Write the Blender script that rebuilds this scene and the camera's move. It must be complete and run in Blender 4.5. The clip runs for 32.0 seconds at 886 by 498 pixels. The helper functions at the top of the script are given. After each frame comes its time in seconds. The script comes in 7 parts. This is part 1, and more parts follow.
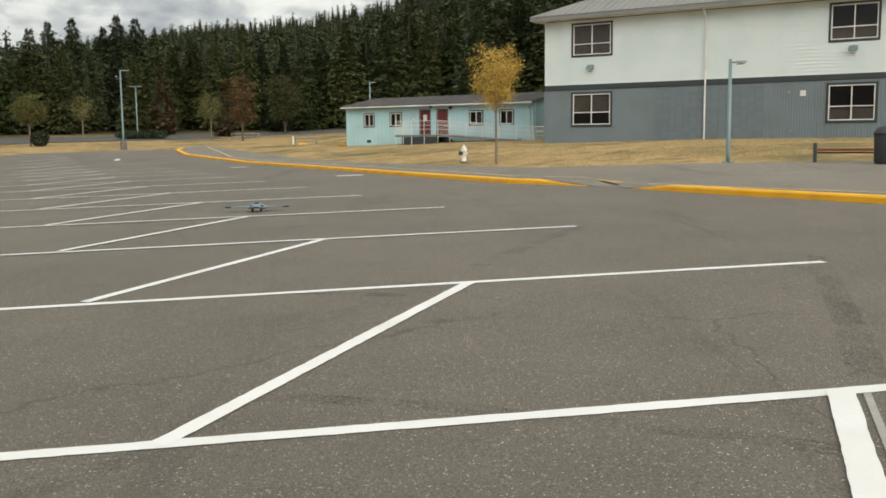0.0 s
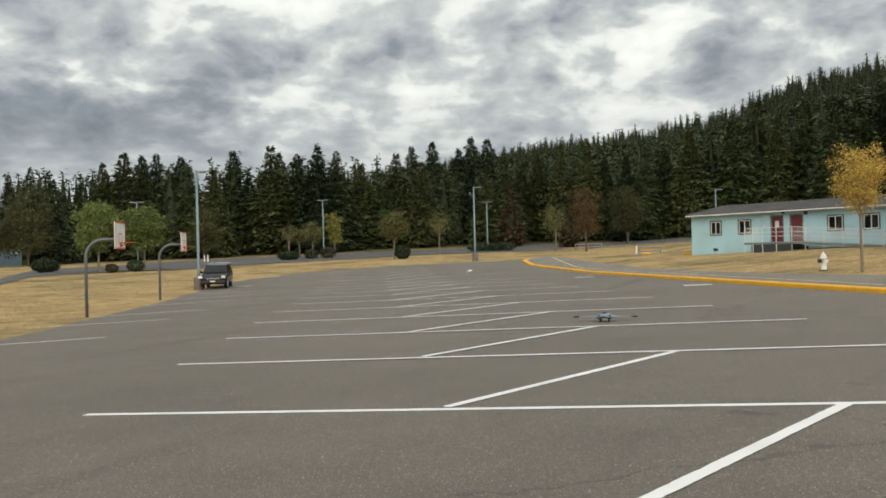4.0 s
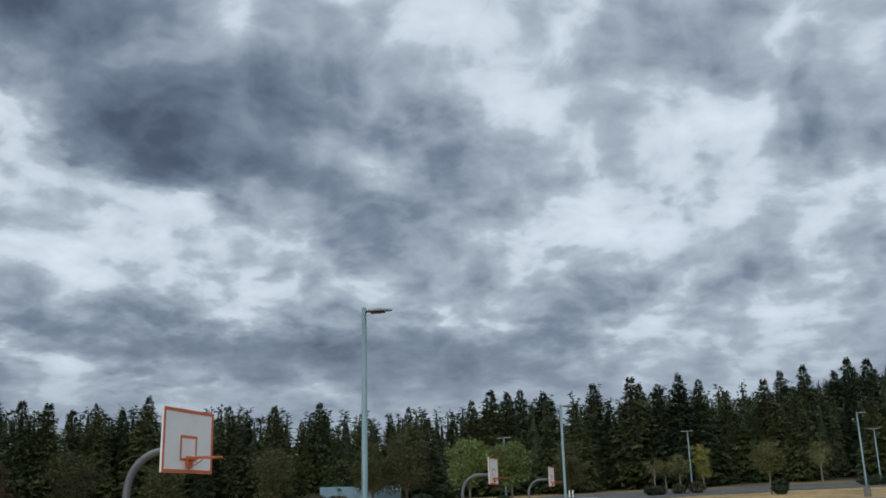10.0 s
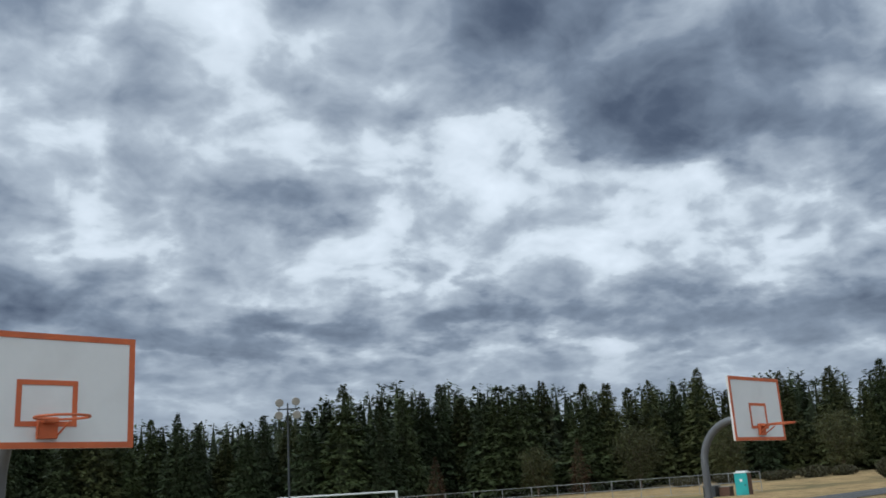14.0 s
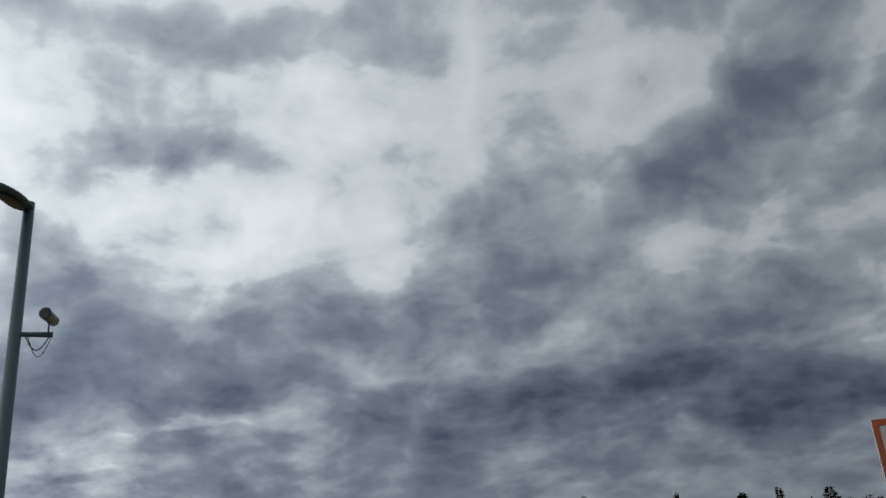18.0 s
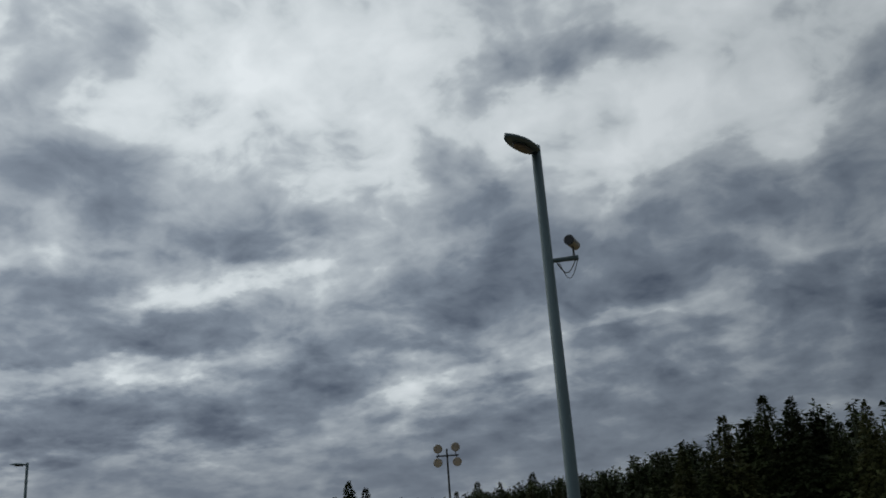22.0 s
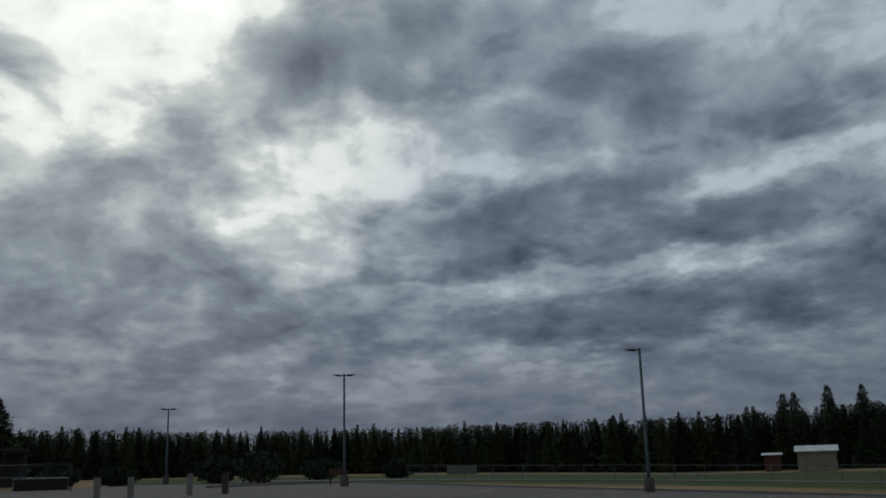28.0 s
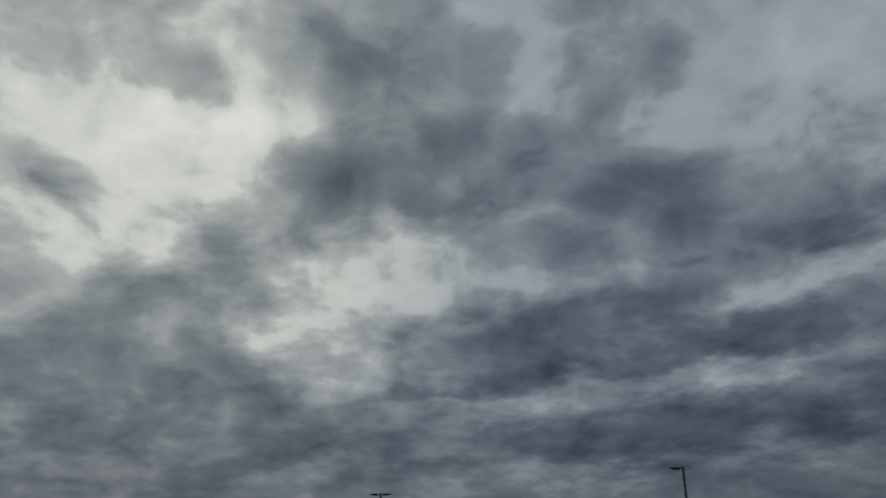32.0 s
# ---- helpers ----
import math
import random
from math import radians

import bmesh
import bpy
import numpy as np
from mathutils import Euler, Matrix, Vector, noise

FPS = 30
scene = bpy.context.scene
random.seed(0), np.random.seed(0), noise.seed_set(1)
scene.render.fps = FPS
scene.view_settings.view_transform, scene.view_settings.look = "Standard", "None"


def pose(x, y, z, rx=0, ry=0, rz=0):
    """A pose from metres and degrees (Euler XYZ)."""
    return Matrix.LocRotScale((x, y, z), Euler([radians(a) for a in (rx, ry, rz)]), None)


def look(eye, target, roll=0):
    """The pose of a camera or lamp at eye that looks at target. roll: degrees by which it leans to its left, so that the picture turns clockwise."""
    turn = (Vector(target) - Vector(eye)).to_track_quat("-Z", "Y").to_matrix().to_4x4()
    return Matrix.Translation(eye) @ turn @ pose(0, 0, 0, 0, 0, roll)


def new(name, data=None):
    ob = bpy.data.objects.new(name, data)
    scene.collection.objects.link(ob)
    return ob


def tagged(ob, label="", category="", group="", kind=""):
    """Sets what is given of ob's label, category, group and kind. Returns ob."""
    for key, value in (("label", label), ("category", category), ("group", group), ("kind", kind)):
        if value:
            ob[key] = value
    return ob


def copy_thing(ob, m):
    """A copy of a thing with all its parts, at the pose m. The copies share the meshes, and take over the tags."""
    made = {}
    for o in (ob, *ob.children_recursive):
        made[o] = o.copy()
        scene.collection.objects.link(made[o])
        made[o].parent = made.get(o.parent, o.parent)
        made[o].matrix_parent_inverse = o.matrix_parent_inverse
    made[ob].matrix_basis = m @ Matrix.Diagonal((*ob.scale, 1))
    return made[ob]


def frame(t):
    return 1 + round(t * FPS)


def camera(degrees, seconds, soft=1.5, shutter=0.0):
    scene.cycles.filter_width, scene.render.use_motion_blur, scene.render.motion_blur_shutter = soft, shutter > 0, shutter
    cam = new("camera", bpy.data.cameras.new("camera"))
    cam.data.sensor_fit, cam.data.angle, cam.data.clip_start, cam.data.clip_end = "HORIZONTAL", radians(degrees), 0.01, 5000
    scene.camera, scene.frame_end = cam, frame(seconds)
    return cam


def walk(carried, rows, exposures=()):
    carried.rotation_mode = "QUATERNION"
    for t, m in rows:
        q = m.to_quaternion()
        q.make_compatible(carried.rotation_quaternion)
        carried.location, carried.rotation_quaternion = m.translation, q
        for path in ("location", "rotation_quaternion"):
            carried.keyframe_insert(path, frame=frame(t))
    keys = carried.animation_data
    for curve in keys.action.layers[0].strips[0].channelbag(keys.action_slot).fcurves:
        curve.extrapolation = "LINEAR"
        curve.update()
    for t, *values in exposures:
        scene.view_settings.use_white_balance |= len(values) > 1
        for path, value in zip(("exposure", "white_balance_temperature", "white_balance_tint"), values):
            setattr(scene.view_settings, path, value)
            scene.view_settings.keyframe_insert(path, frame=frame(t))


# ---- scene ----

# ---- camera: someone turns on the spot with a phone at arm's length ----
cam = camera(50.7, 32.0, 1.7)
EYE = 1.6
PATH = [
    (0, -0.002, -0.002, 0.00, -6.73, 0.53),
    (0.5, -0.014, 0.023, 3.03, -6.04, 0.88),
    (1, -0.035, 0.046, 6.85, -4.94, 1.02),
    (1.5, -0.085, 0.043, 11.69, -3.74, 0.81),
    (2, -0.113, 0.041, 14.58, -3.10, 0.63),
    (2.5, -0.123, 0.079, 15.62, -2.68, 0.46),
    (3, -0.128, 0.119, 16.11, -2.71, 0.55),
    (3.5, -0.135, 0.113, 17.51, -1.93, 0.96),
    (4, -0.160, 0.100, 20.65, 0.33, 1.41),
    (4.5, -0.171, 0.018, 23.47, 2.48, 1.62),
    (6.5, -0.098, -0.122, 28.22, 9.80, 1.33),
    (7, -0.094, -0.147, 30.05, 11.13, 1.31),
    (7.5, -0.071, -0.156, 31.15, 12.08, 1.36),
    (8, -0.044, -0.162, 31.85, 12.96, 1.03),
    (8.5, -0.082, -0.197, 33.86, 13.75, 1.40),
    (9, -0.127, -0.237, 36.74, 14.56, 1.54),
    (9.5, -0.155, -0.259, 39.31, 15.00, 1.30),
    (10, -0.186, -0.285, 42.32, 14.98, 1.49),
    (10.5, -0.234, -0.317, 46.08, 14.82, 1.94),
    (11, -0.283, -0.354, 50.31, 14.19, 2.40),
    (11.5, -0.345, -0.340, 54.29, 13.59, 2.63),
    (12, -0.397, -0.317, 57.00, 13.40, 2.82),
    (12.5, -0.386, -0.330, 59.08, 13.12, 3.01),
    (13, -0.382, -0.356, 62.59, 13.20, 2.96),
    (13.5, -0.321, -0.449, 68.55, 13.57, 2.90),
    (14, -0.256, -0.548, 74.89, 14.61, 3.35),
    (14.5, -0.168, -0.576, 81.48, 18.14, 4.20),
    (15, -0.072, -0.605, 88.03, 21.95, 5.08),
    (15.5, 0.049, -0.690, 94.49, 23.10, 5.63),
    (17.5, 0.168, -0.922, 118.98, 24.22, 4.55),
    (18, 0.159, -0.994, 124.49, 23.20, 4.18),
    (18.5, 0.241, -1.018, 129.28, 22.30, 3.93),
    (19, 0.327, -1.039, 133.98, 21.59, 3.02),
    (19.5, 0.526, -0.967, 137.79, 20.83, 3.00),
    (20, 0.719, -0.886, 140.69, 19.77, 3.83),
    (20.5, 0.997, -0.941, 143.23, 19.62, 4.75),
    (21, 1.269, -0.991, 145.06, 20.21, 4.75),
    (21.5, 1.548, -1.054, 147.63, 19.50, 4.02),
    (22, 1.832, -1.117, 150.60, 18.42, 3.99),
    (22.5, 2.078, -1.200, 152.37, 18.05, 4.03),
    (23, 2.320, -1.280, 153.85, 17.29, 3.77),
    (23.5, 2.555, -1.302, 156.39, 15.86, 3.70),
    (24, 2.795, -1.324, 159.44, 15.53, 3.67),
    (24.5, 3.019, -1.403, 161.64, 15.57, 3.47),
    (25, 3.229, -1.478, 162.51, 15.35, 3.52),
    (25.5, 3.372, -1.466, 165.26, 15.31, 3.59),
    (26, 3.535, -1.457, 169.94, 15.52, 2.99),
    (26.5, 3.533, -1.298, 174.09, 14.83, 2.28),
    (28.5, 3.726, -0.853, 185.27, 12.83, 1.77),
    (29, 3.839, -0.764, 185.20, 12.68, 2.61),
    (29.5, 3.925, -0.657, 186.51, 12.81, 3.05),
    (30, 4.017, -0.548, 188.39, 13.45, 2.30),
    (30.5, 4.028, -0.476, 189.56, 14.33, 1.94),
    (31, 4.029, -0.405, 189.84, 15.57, 1.82),
    (31.5, 4.047, -0.412, 188.78, 17.40, 1.85),
    (32, 4.046, -0.421, 185.90, 20.17, 1.32),
]
EXPOSURES = [(0, -0.03, 7450, 10), (2, -0.42, 7600, 10), (4, -0.15, 7300, 10), (7, -0.35, 6200, 10), (10, -0.58, 6050, 10), (11.5, -0.62, 5950, 10), (13, -0.43, 6000, 10), (14.2, -0.45, 6050, 10), (15, -0.75, 6150, 10), (17.5, -1.4, 6350, 10), (19, -1.62, 6400, 10), (25, -1.82, 6300, 10), (26.5, -1.95, 6250, 10), (29, -2.45, 5850, 10), (31, -2.45, 5900, 10), (32, -2.9, 6050, 10)]
walk(cam, [(t, pose(x, y, EYE, 90 + pitch, roll, yaw)) for t, x, y, yaw, pitch, roll in PATH], EXPOSURES)


def aim(az, el):
    """Unit vector: az degrees to the left of north (+y), el degrees up."""
    a, e = radians(az), radians(el)
    return Vector((-math.sin(a) * math.cos(e), math.cos(a) * math.cos(e), math.sin(e)))


# ---- light: overcast afternoon, sun veiled in the south ----
SUN_AZ, SUN_EL = 204.0, 27.0
sun = new("sun", bpy.data.lights.new("sun", "SUN"))
sun.data.energy, sun.data.angle, sun.data.color = 0.5, radians(35), (1.0, 0.95, 0.86)
sun.matrix_world = look(aim(SUN_AZ, SUN_EL) * 50, (0, 0, 0))

world = bpy.data.worlds.new("world")
scene.world = world
world.use_nodes = True
W = world.node_tree
W.nodes.clear()


def plug(tree, n, values):
    for key, v in values.items():
        if hasattr(v, "is_linked"):
            tree.links.new(v, n.inputs[key])
        else:
            n.inputs[key].default_value = v
    return n


def wn(kind, values=None):
    """A node of the sky with values or links for its inputs."""
    return plug(W, W.nodes.new(kind), values or {})


def wm(op, a, b=0.0, c=0.0):
    n = wn("ShaderNodeMath", {0: a, 1: b, 2: c})
    n.operation = op
    return n.outputs[0]


def wv(op, a, b=(0, 0, 0)):
    n = wn("ShaderNodeVectorMath", {0: a, 1: b})
    n.operation = op
    return n.outputs["Value"] if op in ("LENGTH", "DOT_PRODUCT") else n.outputs[0]


def wnoise(vec, scale, detail, rough, out="Fac"):
    return wn("ShaderNodeTexNoise", {"Vector": vec, "Scale": scale, "Detail": detail, "Roughness": rough}).outputs[out]


def wrange(x, a, b, lo, hi, kind="SMOOTHSTEP"):
    n = wn("ShaderNodeMapRange", {0: x, 1: a, 2: b, 3: lo, 4: hi})
    n.interpolation_type = kind
    return n.outputs[0]


def wmix(fac, a, b, kind="MIX"):
    n = W.nodes.new("ShaderNodeMix")
    n.data_type, n.blend_type = "RGBA", kind
    return plug(W, n, {0: fac, 6: a, 7: b}).outputs[2]


sky = W.nodes.new("ShaderNodeTexSky")
sky.sky_type, sky.sun_disc, sky.sun_elevation, sky.sun_rotation = "NISHITA", False, radians(SUN_EL), radians(-SUN_AZ)
sky.altitude, sky.dust_density = 100.0, 3.0
view = wn("ShaderNodeTexCoord").outputs["Generated"]
X, Y, Z = wn("ShaderNodeSeparateXYZ", {0: view}).outputs
height = wm("MULTIPLY", wm("ARCSINE", Z), 180 / math.pi)
# bearing in degrees, growing to the right (seam in the north-east, out of sight)
bearing = wm("MULTIPLY", wm("ARCTAN2", X, Y), 180 / math.pi)
bearing = wm("FLOORED_MODULO", wm("ADD", bearing, 300.0), 360.0)
# the cloud rolls run from the north-north-west to the south-south-east
ROLLS = radians(25)
ALONG, ACROSS = (-math.sin(ROLLS), math.cos(ROLLS), 0.0), (math.cos(ROLLS), math.sin(ROLLS), 0.0)


def on_deck(direction, lift):
    """Where a direction meets a cloud deck; lift: how much the lumps stand up from it, so that they shrink less towards the horizon."""
    high = wn("ShaderNodeSeparateXYZ", {0: direction}).outputs[2]
    flat = wv("DIVIDE", direction, wn("ShaderNodeCombineXYZ", dict.fromkeys((0, 1, 2), wm("ADD", wm("MAXIMUM", high, 0.0), lift))).outputs[0])
    return wn("ShaderNodeCombineXYZ", {0: wv("DOT_PRODUCT", flat, ALONG), 1: wv("DOT_PRODUCT", flat, ACROSS), 2: 0.0}).outputs[0]


def heaps(p):
    """Rounded heaps with thin creases between them, about zero."""
    n = W.nodes.new("ShaderNodeTexVoronoi")
    n.voronoi_dimensions, n.feature, n.normalize = "2D", "SMOOTH_F1", True
    plug(W, n, {"Vector": p, "Scale": 13.0, "Detail": 1.6, "Roughness": 0.45, "Lacunarity": 2.3, "Smoothness": 0.55, "Randomness": 1.0})
    return wm("SUBTRACT", 0.36, n.outputs["Distance"])


def bent(direction):
    """A direction on the deck, bent out of line at two sizes."""
    p = on_deck(direction, 0.42)
    bend = wv("SUBTRACT", wnoise(p, 6.0, 4.0, 0.55, "Color"), (0.5, 0.5, 0.5))
    return wv("ADD", p, wv("MULTIPLY", bend, (0.13, 0.13, 0.0)))


deck = on_deck(view, 0.2)
warp = wv("SUBTRACT", wnoise(deck, 4.0, 5.0, 0.55, "Color"), (0.5, 0.5, 0.5))
chart = wn("ShaderNodeCombineXYZ", {0: bearing, 1: height, 2: 0.0}).outputs[0]
chart = wv("ADD", chart, wv("MULTIPLY", warp, (13.0, 7.0, 0.0)))
mass = 0.0


def bank(az, el, wide, high, tilt, weight):
    """A cloud bank of that afternoon: bearing and height, half width and half height, lean (all in degrees), weight (+ thick, - thin)."""
    global mass
    spot = W.nodes.new("ShaderNodeMapping")
    spot.vector_type = "TEXTURE"
    plug(W, spot, {"Vector": chart, "Location": (300 - az, el, 0), "Rotation": (0, 0, radians(tilt)), "Scale": (wide * SPREAD / math.cos(radians(el)), high * SPREAD, 1)})
    lobe = wn("ShaderNodeTexGradient", {0: spot.outputs[0]})
    lobe.gradient_type = "SPHERICAL"
    mass = wm("MULTIPLY_ADD", lobe.outputs["Fac"], weight, mass)


SPREAD = 1.9
bank(16, 11.2, 9.9, 2.0, 2, -0.35)
bank(9, 12.4, 4.8, 1.4, -5, -0.5)
bank(2, 12.7, 5.9, 1.2, -6, 0.4)
bank(5, 10.2, 2.8, 0.8, -4, 0.3)
bank(25, 12.4, 8.4, 1.2, -1, 0.2)
bank(44, 21.8, 7.8, 2.0, -20, 0.55)
bank(49, 17.6, 8.8, 1.7, -14, 0.5)
bank(38, 27.6, 3.0, 2.7, -1, -0.55)
bank(32, 18.6, 6.8, 4.1, -4, -0.5)
bank(24, 25.1, 5.9, 2.9, -38, 0.35)
bank(13, 18.6, 4.4, 1.5, -31, 0.35)
bank(13, 16.0, 2.9, 1.2, -25, 0.35)
bank(13, 13.4, 2.6, 0.7, -8, 0.3)
bank(31, 11.9, 8.4, 1.3, -4, 0.35)
bank(43, 9.2, 10.3, 1.4, -1, 0.45)
bank(23, 17.6, 3.9, 1.9, -6, -0.3)
bank(60, 24.7, 10.6, 3.3, -6, 0.85)
bank(59, 23.0, 6.7, 2.4, -6, 0.5)
bank(75, 24.5, 5.6, 2.0, -4, 0.6)
bank(83, 17.0, 3.4, 1.7, 8, 0.5)
bank(74, 16.6, 3.7, 1.2, -0, 0.3)
bank(77, 20.7, 6.6, 1.2, 1, -0.5)
bank(69, 18.3, 6.2, 2.4, -2, -0.5)
bank(59, 15.2, 8.5, 2.7, -5, -0.6)
bank(78, 14.4, 7.3, 1.3, -0, -0.45)
bank(63, 17.1, 2.1, 0.5, 5, 0.45)
bank(53, 14.2, 2.0, 0.5, 10, 0.45)
bank(76, 13.0, 2.0, 0.5, 5, 0.45)
bank(72, 12.1, 1.0, 0.4, -1, 0.4)
bank(60, 11.7, 3.8, 0.6, 6, 0.35)
bank(50, 17.5, 7.1, 1.9, -18, 0.4)
bank(41, 20.2, 5.5, 2.1, -32, 0.35)
bank(45, 23.7, 2.8, 1.6, -11, -0.45)
bank(81, 10.2, 8.1, 1.0, -0, 0.7)
bank(53, 8.3, 10.6, 1.3, -5, 0.75)
bank(39, 8.6, 5.1, 1.0, -7, 0.5)
bank(80, 7.4, 9.8, 0.7, -1, 0.5)
bank(68, 8.6, 4.5, 0.6, -2, -0.5)
bank(62, 6.8, 8.5, 0.5, -4, -0.4)
bank(66, 28.0, 6.6, 4.0, -37, 0.95)
bank(81, 30.1, 5.5, 1.9, 2, 0.6)
bank(95, 32.6, 3.4, 1.9, 19, 0.55)
bank(99, 29.9, 2.4, 1.2, -3, 0.5)
bank(91, 28.4, 5.2, 1.4, 17, -0.2)
bank(76, 32.6, 2.2, 1.4, -16, -0.45)
bank(94, 23.9, 3.8, 1.2, -1, 0.4)
bank(93, 16.9, 3.8, 1.4, -6, -0.45)
bank(89, 13.7, 6.7, 1.0, -3, 0.2)
bank(110, 13.1, 10.8, 1.3, -3, 0.55)
bank(78, 9.7, 9.9, 0.8, -1, 0.45)
bank(103, 27.2, 4.2, 1.8, 13, 0.6)
bank(106, 24.2, 3.6, 1.5, 5, 0.4)
bank(112, 13.4, 10.8, 1.5, -2, 0.65)
bank(98, 10.3, 6.6, 2.0, -9, 0.4)
bank(115, 32.9, 3.1, 1.4, -7, -0.3)
bank(150, 31.2, 4.9, 2.9, 4, -0.6)
bank(129, 31.7, 5.7, 2.5, -7, -0.75)
bank(141, 25.3, 3.8, 2.1, -1, -0.6)
bank(128, 25.1, 7.8, 1.5, 13, -0.45)
bank(146, 28.3, 4.7, 1.3, 7, 0.85)
bank(138, 28.7, 2.7, 1.2, -1, 0.4)
bank(141, 35.8, 7.7, 1.2, -1, 0.4)
bank(130, 35.2, 5.0, 1.5, -7, 0.5)
bank(119, 21.7, 9.6, 2.2, 15, 0.35)
bank(138, 17.6, 10.3, 2.7, -13, 0.5)
bank(125, 17.9, 9.3, 2.0, 3, 0.4)
bank(141, 16.7, 3.8, 1.5, -1, 0.4)
bank(121, 12.8, 5.8, 0.7, -2, -0.6)
bank(141, 12.5, 5.1, 0.6, 13, -0.5)
bank(133, 13.0, 6.1, 1.0, -4, 0.35)
bank(148, 15.0, 3.9, 1.3, 0, 0.4)
bank(159, 26.9, 9.4, 2.4, -6, -0.35)
bank(139, 25.4, 4.5, 2.4, -13, -0.4)
bank(158, 18.9, 4.8, 1.9, -5, 0.5)
bank(142, 16.9, 3.5, 1.7, -9, 0.5)
bank(165, 13.8, 7.9, 1.4, -8, 0.5)
bank(163, 17.2, 4.5, 1.5, 7, -0.65)
bank(151, 13.1, 6.0, 0.7, 4, -0.5)
bank(146, 10.0, 8.9, 0.9, 5, -0.6)
bank(168, 12.2, 3.4, 0.6, -2, -0.5)
bank(136, 13.0, 3.5, 0.6, -1, -0.5)
bank(143, 6.0, 9.1, 1.5, -1, 0.55)
bank(164, 7.2, 6.8, 0.9, -4, -0.3)
bank(201, 25.4, 4.8, 1.8, 3, -0.6)
bank(205, 21.0, 3.4, 2.0, 4, -0.9)
bank(190, 18.1, 5.8, 3.8, -2, -0.65)
bank(180, 22.4, 2.0, 2.0, -5, -0.4)
bank(190, 24.1, 6.8, 2.4, 6, 1.37)
bank(208, 22.3, 1.5, 1.5, 6, 0.78)
bank(200, 16.9, 3.6, 4.2, 1, 0.85)
bank(208, 13.4, 5.8, 4.3, 2, 0.52)
bank(201, 10.3, 7.9, 3.0, -0, 0.45)
bank(173, 21.0, 7.3, 3.5, 12, 0.65)
bank(159, 19.5, 2.5, 1.5, -13, 0.55)
bank(179, 15.5, 7.4, 1.3, 7, 1.1)
bank(175, 12.4, 7.9, 1.2, 2, 0.78)
bank(163, 15.1, 5.0, 1.5, 12, 0.45)
bank(190, 9.8, 9.7, 1.3, 12, 0.5)
bank(176, 8.1, 6.6, 0.9, 4, 0.75)
bank(165, 9.1, 7.6, 1.1, 6, 0.75)
bank(177, 17.5, 6.0, 0.7, 9, -0.4)
bank(181, 10.7, 8.1, 0.6, 4, -0.5)
bank(167, 11.8, 7.0, 0.7, 5, -0.5)
bank(162, 17.4, 3.8, 1.0, 11, -0.4)
bank(174, 6.4, 12.6, 0.8, -2, -0.35)
bank(189, 4.1, 4.4, 0.5, -3, -0.5)
bank(203, 29.3, 1.9, 2.9, 22, 0.91)
bank(190, 31.5, 5.1, 2.7, -0, 0.78)
bank(175, 28.5, 3.6, 1.5, 13, 0.78)
bank(199, 26.8, 3.3, 3.0, 4, -0.4)
bank(210, 25.8, 3.0, 2.4, 9, -0.5)
bank(142, 9.0, 20, 3.5, 3, 0.5)
bank(148, 13.5, 9, 2.0, 8, 0.3)
bank(121, 29.0, 6, 3.5, 20, -0.35)
bank(190, 25.5, 6, 2.2, 5, 0.7)
bank(82, 9.0, 10, 2.5, 0, -0.3)
bank(106, 13.0, 8, 4.0, 0, 0.5)
bank(125, 11.0, 14, 3.5, 3, 0.35)
bank(169, 8.5, 7, 2.5, 3, 0.4)
bank(16, 9.0, 22, 3.0, 0, -0.3)
bank(33, 13.5, 9, 2.5, 0, -0.25)
# thick and thin both level off
mass = wm("DIVIDE", mass, wm("MULTIPLY_ADD", wm("ABSOLUTE", mass), 0.7, 1.0))
mass = wm("ADD", wm("MULTIPLY", wm("MAXIMUM", mass, 0.0), 1.3), wm("MULTIPLY", wm("MINIMUM", mass, 0.0), 0.8))
puffs = bent(view)
here = heaps(puffs)
# what lies above a heap shades it: tops catch the light, bases are dark
lit = wm("SUBTRACT", here, heaps(bent(wv("NORMALIZE", wv("ADD", view, (0.0, 0.0, 0.014))))))
fleece = wm("MULTIPLY", wm("SUBTRACT", wnoise(puffs, 5.5, 8.0, 0.54), 0.5), 2.4)
# level streaks low in the sky
streak = wm("MULTIPLY", wm("SUBTRACT", wnoise(deck, 5.0, 4.0, 0.5), 0.5), wrange(height, 5.0, 18.0, 1.5, 0.0))
body = wm("ADD", wm("MULTIPLY_ADD", here, 1.3, fleece), wm("ADD", mass, streak))
body = wm("ADD", wm("MULTIPLY_ADD", lit, -0.95, body), wrange(height, 6.0, 30.0, 0.08, -0.20))
# a fairly crisp edge where the heaps end
body = wm("MULTIPLY_ADD", body, 0.92, wrange(body, -0.30, 0.02, -0.14, 0.08))
ramp = wn("ShaderNodeValToRGB", {0: wm("MULTIPLY_ADD", body, 0.39, 0.375)})
ramp.color_ramp.interpolation = "LINEAR"
stops = [(0.06, (1.06, 1.14, 1.19)), (0.28, (0.80, 0.88, 0.93)), (0.45, (0.52, 0.588, 0.655)), (0.62, (0.275, 0.332, 0.41)), (0.86, (0.11, 0.142, 0.20)), (1.0, (0.07, 0.095, 0.145))]
while len(ramp.color_ramp.elements) < len(stops):
    ramp.color_ramp.elements.new(0.5)
for e, (at, colour) in zip(ramp.color_ramp.elements, stops):
    e.position, e.color = at, (*colour, 1)
clouds = ramp.outputs[0]
